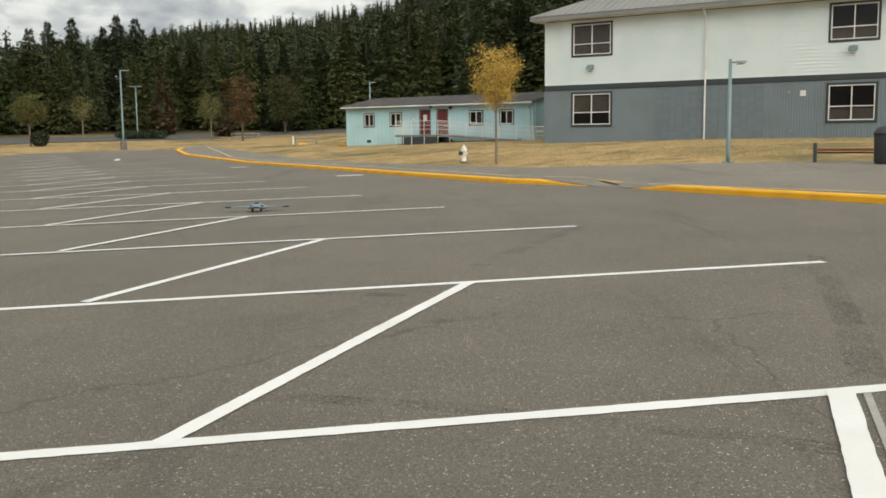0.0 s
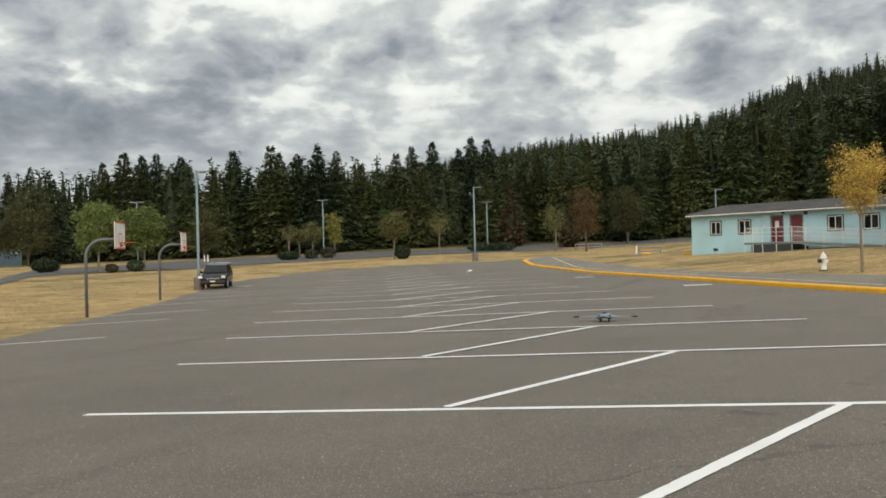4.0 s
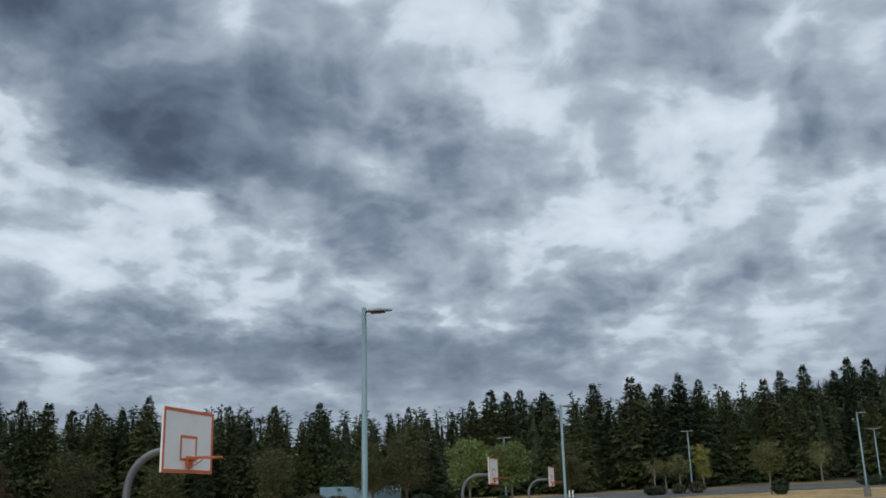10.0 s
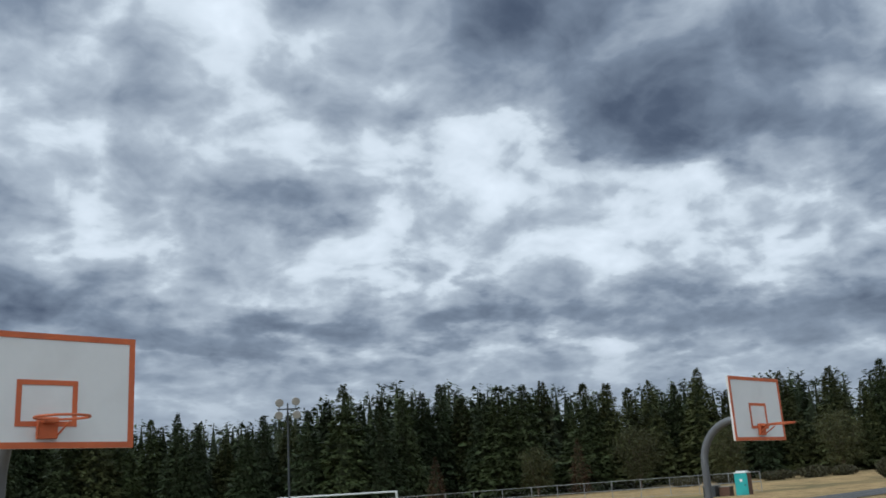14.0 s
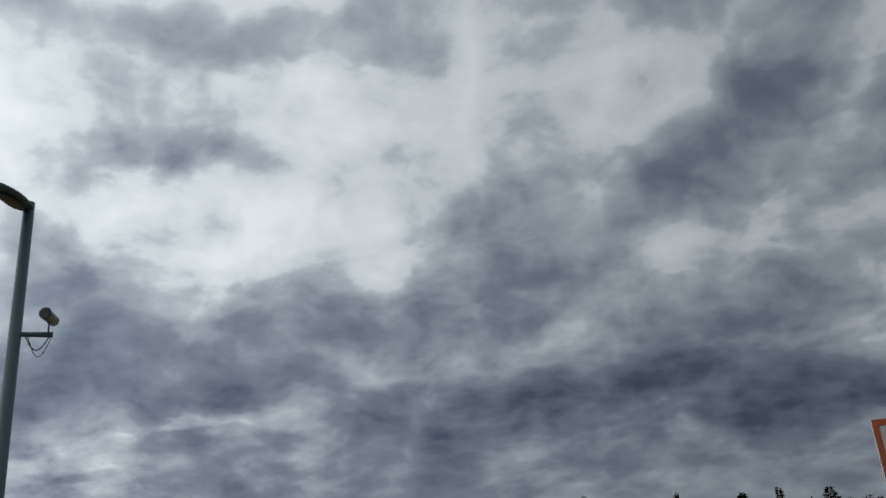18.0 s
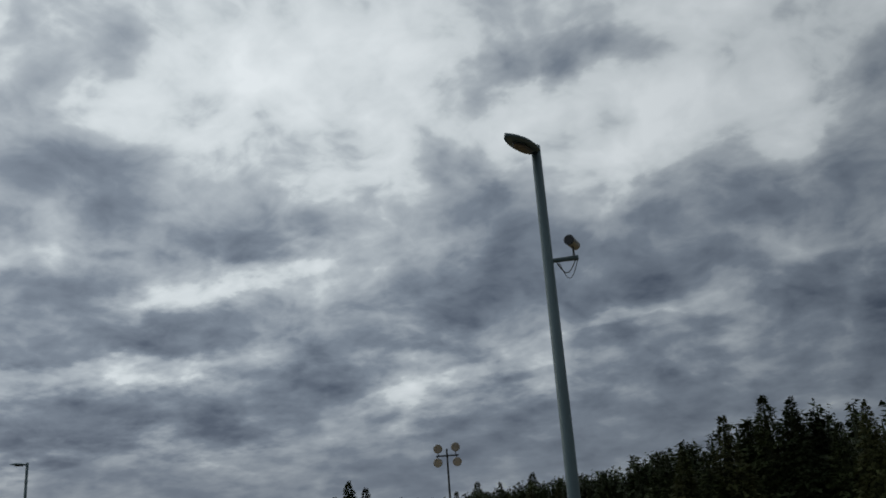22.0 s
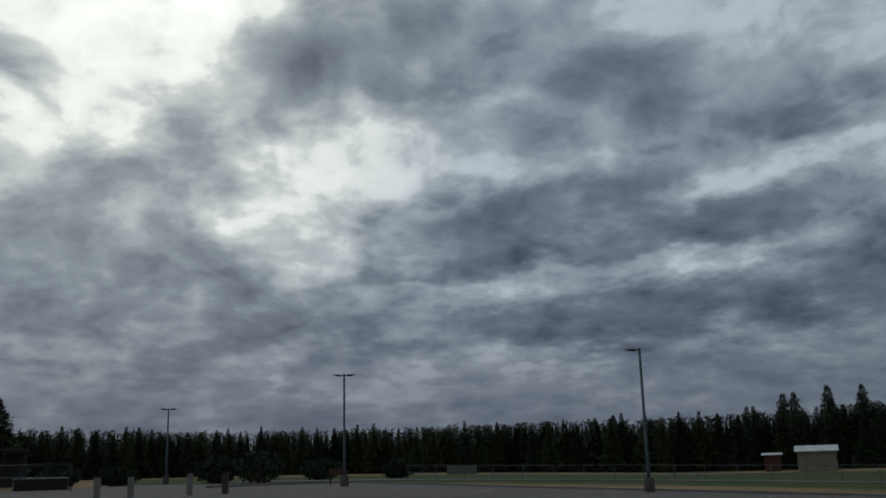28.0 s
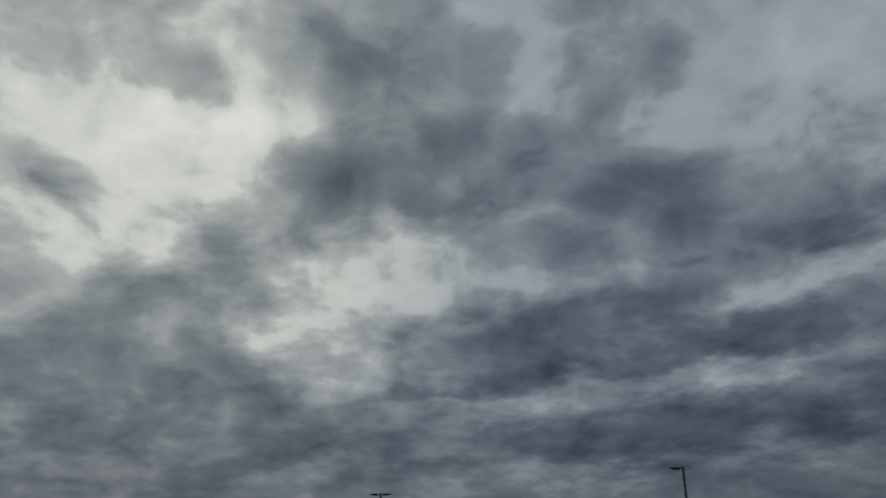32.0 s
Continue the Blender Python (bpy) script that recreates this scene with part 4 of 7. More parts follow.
def conifer(name, seed, high, wide, tiers, per_tier, bits, mat, label, **shape):
    ob = thing(name, (0, 0, -900), 0, label, "tree", "conifers at the edge of the woods")
    part("trunk", bar([(0, 0, -0.3), (0, 0, high * 0.5), (0, 0, high * 0.95)], [high * 0.014, high * 0.009, 0.02], 7), M["bark"], ob)
    v, f = conifer_crown(seed, high, wide, tiers, per_tier, bits, **shape)
    me = raw("crown", v.tolist(), f.tolist(), mat)
    me.materials.append(M["shaded_core"])
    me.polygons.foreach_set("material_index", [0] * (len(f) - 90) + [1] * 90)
    crown = new("crown", me)
    crown.parent = ob
    return ob


KINDS = [
    conifer("fir_tree", 1, 15.0, 3.8, 46, 19, 18, M["needle_a"], "dark green fir with dense drooping boughs", taper=0.95),
    conifer("fir_tree", 2, 15.0, 3.3, 46, 18, 18, M["needle_c"], "slender dark fir with a pointed top", ragged=0.35, taper=1.0),
    conifer("hemlock_tree", 3, 15.0, 3.6, 44, 18, 18, M["needle_b"], "broad olive-green hemlock with thin tips", ragged=0.35, taper=0.9),
    conifer("fir_tree", 4, 15.0, 3.2, 46, 18, 18, M["needle_b"], "young mid-green fir with full boughs", ragged=0.25, taper=0.88),
    conifer("fir_tree", 5, 15.0, 3.5, 46, 18, 18, M["needle_c"], "dense fir of a blackish green", ragged=0.35, bare=0.03, taper=0.92),
    conifer("hemlock_tree", 6, 15.0, 3.0, 42, 17, 18, M["needle_a"], "thin green hemlock with gaps between boughs", ragged=0.5, taper=0.95, gaps=0.08),
]
TALL = conifer("old_fir_tree", 7, 24.0, 4.6, 56, 18, 18, M["needle_c"], "tall old fir standing above the woods", ragged=0.5, bare=0.2, taper=0.72, blade=0.8, gaps=0.10)
DRY = conifer("browned_fir_tree", 8, 11.0, 2.2, 34, 12, 14, M["needle_dry"], "young fir with browned needles", ragged=0.6, taper=0.7)

# skyline of the woods: bearing and height in degrees, as seen from the lot
SKYLINE = [(-12, 8.65), (-5, 8.75), (0, 7.75), (5, 6.75), (10, 6.15), (14, 5.75), (18, 5.15), (20.4, 4.95), (23, 5.3), (26, 5.75), (33, 5.85), (40, 5.35), (46, 4.95), (52, 5.15), (58, 5.35), (65, 5.15), (72, 5.75), (78, 6.25), (82, 5.45), (87, 4.35),
           (92, 4.55), (100, 5.55), (110, 6.25), (116, 6.35), (124, 6.45), (132, 6.55), (136, 5.25), (140, 4.6), (146, 4.1), (150, 3.6), (157, 3.3), (163, 2.8), (170, 2.6), (178, 2.6), (186, 2.5), (195, 2.4), (203, 2.6), (214, 2.8)]


def skyline(az):
    for (a0, e0), (a1, e1) in zip(SKYLINE, SKYLINE[1:]):
        if az <= a1:
            return e0 + (e1 - e0) * max(az - a0, 0) / (a1 - a0)
    return SKYLINE[-1][1]


def wood_edge(az):
    if az < 60:
        return 152.0
    if az < 135:
        return 152 - 10 * smoothstep(az, 60, 80)
    return 142 + 70 * smoothstep(az, 135, 160)


rng = random.Random(5)
az = -11.0
while az < 214:
    r = wood_edge(az) + rng.uniform(-5, 9)
    d = aim(az, 0)
    x, y = d.x * r, d.y * r
    top = EYE + r * math.tan(radians(skyline(az))) - lay(x, y)
    top *= rng.uniform(0.90, 1.20) if az < 140 else rng.uniform(0.86, 1.09)
    kind = rng.choice(KINDS)
    copy_thing(kind, pose(x, y, lay(x, y), 0, 0, rng.uniform(0, 360)) @ Matrix.Diagonal((top / 15 * (rng.uniform(1.0, 1.5) if az < 140 else rng.uniform(0.9, 1.25)),) * 2 + (top / 15, 1)))
    az += rng.uniform(0.9, 1.6) * (1.0 if az < 140 else 0.72)

# single tall firs on the skyline: bearing, height in degrees, distance
for az, el, r in [(18.83, 7.15, 185), (17.82, 7.0, 188), (19.58, 6.45, 186), (21.2, 6.9, 182), (22.45, 6.65, 186), (37.6, 6.3, 170), (38.4, 6.2, 172), (36.2, 6.15, 172), (33.2, 6.5, 170), (30.5, 6.4, 172),
                  (156.4, 4.85, 250), (155.4, 4.4, 252), (157.2, 4.0, 255), (160.8, 3.9, 255), (162.6, 3.95, 250), (164.4, 3.65, 250), (165.0, 3.6, 252), (167.0, 2.95, 260), (174.6, 2.75, 255), (175.7, 2.6, 250), (148.8, 4.3, 235), (145.5, 4.6, 230)]:
    d = aim(az, 0)
    x, y = d.x * r, d.y * r
    high = EYE + r * math.tan(radians(el)) - lay(x, y)
    copy_thing(TALL, pose(x, y, lay(x, y), 0, 0, rng.uniform(0, 360)) @ Matrix.Diagonal((high / 24, high / 24, high / 24, 1)))
for az, r, high in [(16.5, 146, 10), (13.0, 140, 7.5), (67.0, 136, 7.5), (75.5, 132, 6.5), (43.5, 146, 8.0)]:
    d = aim(az, 0)
    copy_thing(DRY, pose(d.x * r, d.y * r, lay(d.x * r, d.y * r), 0, 0, rng.uniform(0, 360)) @ Matrix.Scale(high / 11, 4))
for ob in KINDS + [TALL, DRY]:
    for o in [ob, *ob.children_recursive]:
        bpy.data.objects.remove(o)


def far_woods(name, count, choose, seed, mats, label, tiers=11, per_tier=6, bits=3):
    """Many firs as one mesh: woods that nobody could count."""
    rg = np.random.default_rng(seed)
    kinds = [conifer_crown(100 + k, 1.0, 0.21 + 0.025 * k, tiers, per_tier, bits, bare=0.03, ragged=0.3, taper=0.92, blade=0.075) for k in range(4)]
    vs, fs, tint, base = [], [], [], 0
    for _ in range(count):
        x, y, high = choose(rg)
        v, f = kinds[rg.integers(4)]
        a = rg.uniform(0, 6.28)
        c, s = math.cos(a), math.sin(a)
        w = v.copy()
        fat = high * rg.uniform(0.85, 1.3)
        w[:, 0], w[:, 1], w[:, 2] = (v[:, 0] * c - v[:, 1] * s) * fat + x, (v[:, 0] * s + v[:, 1] * c) * fat + y, v[:, 2] * high + lay(x, y) - 0.5
        vs.append(w)
        fs.append(f + base)
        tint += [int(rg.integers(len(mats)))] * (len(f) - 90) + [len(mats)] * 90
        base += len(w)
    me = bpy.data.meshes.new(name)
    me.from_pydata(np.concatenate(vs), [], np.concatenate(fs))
    for m in [*mats, M["shaded_core"]]:
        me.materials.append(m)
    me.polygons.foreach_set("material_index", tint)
    return tagged(new(name, me), label, kind="stuff")


def second_row(rg):
    az = rg.uniform(-14, 214) if rg.uniform() < 0.55 else rg.uniform(135, 214)
    r = wood_edge(az) + 6 + 42 * rg.uniform() ** 1.6
    d = aim(az, 0)
    x, y = d.x * r, d.y * r
    return x, y, max(6.0, (EYE + r * math.tan(radians(skyline(az))) - lay(x, y)) * (rg.uniform(0.92, 1.14) if az < 140 else rg.uniform(0.90, 1.05)))


def on_hill(rg):
    az = rg.uniform(-26, 32)
    r = 185 + 520 * rg.uniform(0, 1) ** 0.8
    d = aim(az, 0)
    return d.x * r, d.y * r, rg.uniform(12, 19)


far_woods("far_woods", 2000, second_row, 11, [M["needle_c"], M["needle_a"], M["needle_c"]], "deep dark conifer woods behind the edge trees", 15, 8, 4)
far_woods("hill_woods", 3100, on_hill, 12, [M["needle_c"], M["needle_a"], M["needle_b"]], "conifer woods covering the hill to its crest", 13, 7, 4)


def crown_leaves(seed, count, shape, size, mat, parent, name="crown"):
    """A crown of many small leaves; shape(rng) gives a point in it."""
    rg = np.random.default_rng(seed)
    verts, faces = [], []
    for _ in range(count):
        p = np.array(shape(rg))
        a, b = rg.normal(size=3), rg.normal(size=3)
        a /= np.linalg.norm(a)
        b -= a * a.dot(b)
        b /= np.linalg.norm(b)
        s = size * rg.uniform(0.6, 1.4)
        base = len(verts)
        verts += [tuple(p - a * s), tuple(p + b * s * 0.45), tuple(p + a * s), tuple(p - b * s * 0.45)]
        faces.append((base, base + 1, base + 2, base + 3))
    crown = new(name, raw(name, verts, faces, mat))
    crown.parent = parent
    return crown


def limbs(seed, fork, top, spread, count, thick, wander=0.12):
    """Limbs that fork from the trunk: a list of paths and radii."""
    rg = np.random.default_rng(seed)
    out = []
    for i in range(count):
        a = 6.283 * (i + rg.uniform(-0.3, 0.3)) / count
        reach, rise = spread * rg.uniform(0.55, 1.0), top * rg.uniform(0.72, 1.0)
        start = fork * rg.uniform(0.85, 1.25)
        pts = []
        for k in (0, 0.3, 0.65, 1.0):
            w = wander * k
            pts.append((math.cos(a) * reach * k ** 1.25 + rg.uniform(-w, w), math.sin(a) * reach * k ** 1.25 + rg.uniform(-w, w), start + (rise - start) * k))
        out.append((pts, [thick * 0.55, thick * 0.4, thick * 0.25, thick * 0.1]))
        for _ in range(2):
            q = Vector(pts[2]) if rg.uniform() < 0.5 else Vector(pts[1])
            e = q + Vector((rg.uniform(-1, 1), rg.uniform(-1, 1), rg.uniform(0.2, 1.0))) * spread * 0.45
            out.append(([tuple(q), tuple((q + e) / 2 + Vector((0, 0, 0.05))), tuple(e)], [thick * 0.25, thick * 0.15, thick * 0.05]))
    return out


def young_tree(place, seed, high, wide, fork, mat, label, leaves, bark="light_bark", shape="vase", size=0.11, thick=0.09, group="young trees round the lots"):
    """A small planted tree: trunk, limbs and a loose crown in clumps."""
    ob = thing("young_tree", place, seed * 37 % 360, label, "tree", group)
    part("trunk", bar([(0, 0, -0.15), (0.02, 0, fork * 0.5), (0, 0.02, fork), (0.03, 0, high * 0.75)], [thick * 1.2, thick, thick * 0.85, thick * 0.2], 8), M[bark], ob)
    arms = limbs(seed, fork, high * 0.95, wide * 0.5, 7, thick)
    for k in range(0, len(arms), 3):
        bm = bmesh.new()
        for pts, rad in arms[k:k + 3]:
            tube(bm, pts, rad, 5)
        part("limb", bm, M[bark], ob)
    rg0 = np.random.default_rng(seed + 900)
    knots = []
    for pts, _ in arms:
        for k in (1, 2, 3):
            if k < len(pts):
                knots.append(pts[k])
    for _ in range(40):
        k = rg0.uniform(0.12, 1.0)
        if shape == "cone":
            rr = wide * 0.5 * (1 - k) ** 0.8
        elif shape == "round":
            rr = wide * 0.5 * math.sqrt(max(0.05, 1 - (2 * k - 1) ** 2))
        else:
            rr = wide * 0.5 * (0.45 + 0.75 * k) * (1 if k < 0.85 else 0.7)
        a = rg0.uniform(0, 6.283)
        rr *= rg0.uniform(0.5, 1.0)
        knots.append((math.cos(a) * rr, math.sin(a) * rr, fork + (high - fork) * k))
    knots = [p for p in knots if p[2] > fork * 0.95]
    lump = wide * 0.085

    def pick(rg):
        p = knots[rg.integers(len(knots))]
        q = rg.normal(size=3) * lump
        return p[0] + q[0], p[1] + q[1], p[2] + q[2] * 0.75

    crown_leaves(seed, leaves, pick, size, M[mat], ob)
    return ob


def south(az, r):
    """A place seen from the end of the walk."""
    d = aim(az, 0)
    x, y = 4.0 + d.x * r, -0.6 + d.y * r
    return x, y, lay(x, y)


def at(az, r, up=0.0):
    d = aim(az, 0)
    return d.x * r, d.y * r, lay(d.x * r, d.y * r) + up


young_tree((2.3, 40.6, lay(2.3, 40.6)), 3, 4.95, 2.15, 2.15, "leaf_gold", "young tree turning gold, thin trunk and vase-shaped crown", 15000, size=0.034, thick=0.055)
young_tree(at(27.28, 128), 11, 6.0, 2.5, 1.4, "leaf_lime", "small upright tree with yellow-green leaves", 5060, shape="cone", size=0.112)
young_tree(at(28.6, 126), 12, 4.6, 2.6, 2.0, "leaf_olive", "thin olive-leaved young tree", 2530, shape="round", size=0.106)
young_tree(at(29.4, 128), 13, 4.3, 2.4, 2.0, "leaf_olive", "thin olive-leaved young tree", 1839, shape="round", size=0.106)
young_tree(at(30.03, 126), 14, 4.6, 2.4, 2.2, "leaf_olive", "nearly bare young tree with pale trunk", 575, shape="round", size=0.092)
young_tree(at(23.67, 112), 15, 5.6, 3.2, 2.2, "leaf_olive", "round-headed young tree with olive leaves", 5979, shape="round", size=0.106)
young_tree(at(20.9, 128), 16, 5.6, 3.0, 2.4, "leaf_olive", "thin young tree losing its leaves", 1150, shape="round", size=0.099)
young_tree(at(13.8, 126), 17, 5.8, 3.2, 2.2, "leaf_olive", "thin young tree losing its leaves", 1380, shape="round", size=0.099)
young_tree(at(12.0, 118), 18, 7.6, 3.8, 1.5, "leaf_rust", "young tree with rust-brown leaves", 6000, bark="bark", shape="cone", size=0.10, thick=0.14)
young_tree(at(40.9, 102), 19, 6.9, 4.9, 1.9, "leaf_green", "broad green tree at the edge of the road", 8740, shape="round", size=0.132, thick=0.12)
young_tree(at(38.4, 103), 20, 6.6, 4.4, 1.9, "leaf_green", "broad green tree at the edge of the road", 7589, shape="round", size=0.132, thick=0.12)


for n, (a, r, h, w) in enumerate(((44.6, 141, 10.5, 7.5), (46.6, 140, 8.0, 6.5), (52.4, 142, 8.0, 6.0), (58.5, 138, 7.0, 6.0), (63.5, 137, 8.0, 6.5), (69.5, 134, 6.5, 5.0), (35.0, 143, 7.0, 5.0), (9.5, 143, 8.0, 5.5))):
    young_tree(at(a, r), 40 + n, h, w, 0.7, "leaf_brown", "olive-brown broadleaf tree in front of the firs", 7000, bark="bark", shape="cone" if n % 2 else "round", size=0.15, thick=0.16, group="broadleaf trees at the edge of the woods")


def shrub(place, seed, wide, high, mat, label, leaves, size=0.10, name="shrub"):
    """A clipped or wild shrub: short stems and a mass of small leaves."""
    ob = thing(name, place, seed * 53 % 360, label, "shrub", "shrubs beside the road")
    rg0 = np.random.default_rng(seed)
    for _ in range(6):
        bm = bmesh.new()
        a = rg0.uniform(0, 6.283)
        tube(bm, [(0, 0, -0.1), (math.cos(a) * wide * 0.15, math.sin(a) * wide * 0.15, high * 0.4), (math.cos(a) * wide * 0.32, math.sin(a) * wide * 0.3, high * 0.85)], [0.04, 0.03, 0.01], 5)
        part("stem", bm, M["bark"], ob)

    def pick(rg):
        v = rg.normal(size=3)
        v = v / np.linalg.norm(v) * rg.uniform(0.55, 1.0) ** 0.5 * (1 + 0.15 * math.sin(7 * v[0] + seed) * math.cos(6 * v[1]))
        return v[0] * wide * 0.5, v[1] * wide * 0.42, max(0.02, high * 0.5 + v[2] * high * 0.5)

    crown_leaves(seed, leaves, pick, size, M[mat], ob, "foliage")
    return ob


shrub(at(30.05, 122), 1, 2.8, 1.1, "shrub", "clipped dark green shrub beside the road", 1500, 0.14)
shrub(at(28.7, 124), 2, 2.2, 1.3, "scrub", "brownish low shrub among planted trees", 700, 0.13)
shrub(at(27.7, 124), 3, 2.4, 1.5, "scrub", "brownish low shrub among planted trees", 700, 0.13)
shrub(at(23.18, 111), 4, 1.9, 1.6, "shrub", "round dark shrub beside a young tree", 1100, 0.13)
shrub(at(43.7, 108), 5, 3.0, 1.5, "shrub", "clipped dark green hedge block", 2000, 0.14)
shrub(at(50.1, 104), 6, 3.4, 2.0, "scrub", "wild dark scrub in front of the container", 3600, 0.13)
shrub(at(48.7, 105), 7, 3.4, 1.7, "scrub", "wild dark scrub in front of the container", 3200, 0.13)
for n, (a, w, h) in enumerate(((52.5, 4.0, 1.2), (54.0, 5.0, 1.4), (56.0, 5.0, 1.2), (58.6, 4.5, 1.3), (61.0, 5.0, 1.2))):
    shrub(at(a, 128), 70 + n, w, h, "scrub", "low brown brush at the foot of the woods", 1500, 0.16)
shrub(at(38.9, 101), 8, 1.8, 1.2, "shrub", "low dark shrub under the road trees", 700, 0.12)
shrub(at(40.2, 100), 9, 1.5, 0.9, "scrub", "low brown shrub under the road trees", 500, 0.12)
for n, a in enumerate((18.6, 18.0, 17.4, 16.8)):
    shrub(at(a, 136), 20 + n, 3.0, 1.2, "shrub", "low dark hedge round the lamp bed", 700, 0.15)

# ---- school ----


def window(parent, lo, hi, cross=(0.5, 0.42), out=0.0, sash=0.06, trim=0.12):
    """A window in a wall along local x, facing -y: dark trim, white frame, bars and panes with blinds behind."""
    (x0, z0), (x1, z1) = lo, hi
    w = part("window", boxes(((x0 - trim, out - 0.04, z0 - trim), (x0, out + 0.02, z1 + trim)), ((x1, out - 0.04, z0 - trim), (x1 + trim, out + 0.02, z1 + trim)),
                             ((x0, out - 0.04, z1), (x1, out + 0.02, z1 + trim)), ((x0, out - 0.06, z0 - trim), (x1, out + 0.02, z0)), bevel=0.008), M["band"], parent, "dark trim round a white window")
    xm, zm = x0 + (x1 - x0) * cross[0], z0 + (z1 - z0) * cross[1]
    b = []
    for a0, c0, a1, c1 in ((x0, z0, x0 + sash, z1), (x1 - sash, z0, x1, z1), (x0 + sash, z0, x1 - sash, z0 + sash), (x0 + sash, z1 - sash, x1 - sash, z1), (xm - sash / 2, z0 + sash, xm + sash / 2, z1 - sash)):
        b.append(((a0, out - 0.03, c0), (a1, out + 0.05, c1)))
    if cross[1] > 0:
        b.append(((x0 + sash, out - 0.026, zm - sash / 2), (xm - sash / 2, out + 0.045, zm + sash / 2)))
        b.append(((xm + sash / 2, out - 0.026, zm - sash / 2), (x1 - sash, out + 0.045, zm + sash / 2)))
    part("frame", boxes(*b, bevel=0.006), M["white_trim"], w, "white vinyl frame")
    rows = ((z0, zm), (zm, z1)) if cross[1] > 0 else ((z0, z1),)
    for c0, c1 in rows:
        for a0, a1 in ((x0, xm), (xm, x1)):
            part("pane", boxes(((a0 + 0.02, out + 0.02, c0 + 0.02), (a1 - 0.02, out + 0.03, c1 - 0.02))), M["glass"], w).visible_shadow = False
    return w


def lap_siding(x0, x1, z0, z1, course, out=0.0, lip=0.03):
    """Horizontal boards, each one proud of the one above at its foot."""
    bm = bmesh.new()
    n = max(1, round((z1 - z0) / course))
    step = (z1 - z0) / n
    for i in range(n):
        a, b = z0 + i * step, z0 + (i + 1) * step
        q = [bm.verts.new(p) for p in ((x0, out - lip, a), (x1, out - lip, a), (x1, out - 0.002, b), (x0, out - 0.002, b), (x0, out + 0.0, a), (x1, out + 0.0, a))]
        bm.faces.new((q[0], q[1], q[2], q[3]))
        bm.faces.new((q[4], q[5], q[1], q[0]))
    return bm


def rib_siding(x0, x1, z0, z1, pitch, deep, out=0.0):
    """Upright ribbed sheet."""
    bm = bmesh.new()
    prev = None
    n = round((x1 - x0) / pitch)
    for i in range(n + 1):
        for k, d in ((0.0, 0.0), (0.18, -deep), (0.5, -deep), (0.68, 0.0)):
            x = min(x0 + (i + k) * pitch, x1)
            row = [bm.verts.new((x, out + d, z)) for z in (z0, z1)]
            if prev and x > prev[0].co.x:
                bm.faces.new((prev[0], row[0], row[1], prev[1]))
            prev = row
    return bm


def wall_with_holes(x0, x1, z0, z1, holes, thick):
    """A wall slab along x with rectangular openings through it."""
    xs = sorted({x0, x1, *[h[0] for h in holes], *[h[2] for h in holes]})
    zs = sorted({z0, z1, *[h[1] for h in holes], *[h[3] for h in holes]})
    bm = bmesh.new()
    for a, b in zip(xs, xs[1:]):
        for c, d in zip(zs, zs[1:]):
            mx, mz = (a + b) / 2, (c + d) / 2
            if not any(h[0] < mx < h[2] and h[1] < mz < h[3] for h in holes):
                box(bm, (a, 0, c), (b, thick, d))
    bmesh.ops.remove_doubles(bm, verts=bm.verts[:], dist=0.001)
    return bm


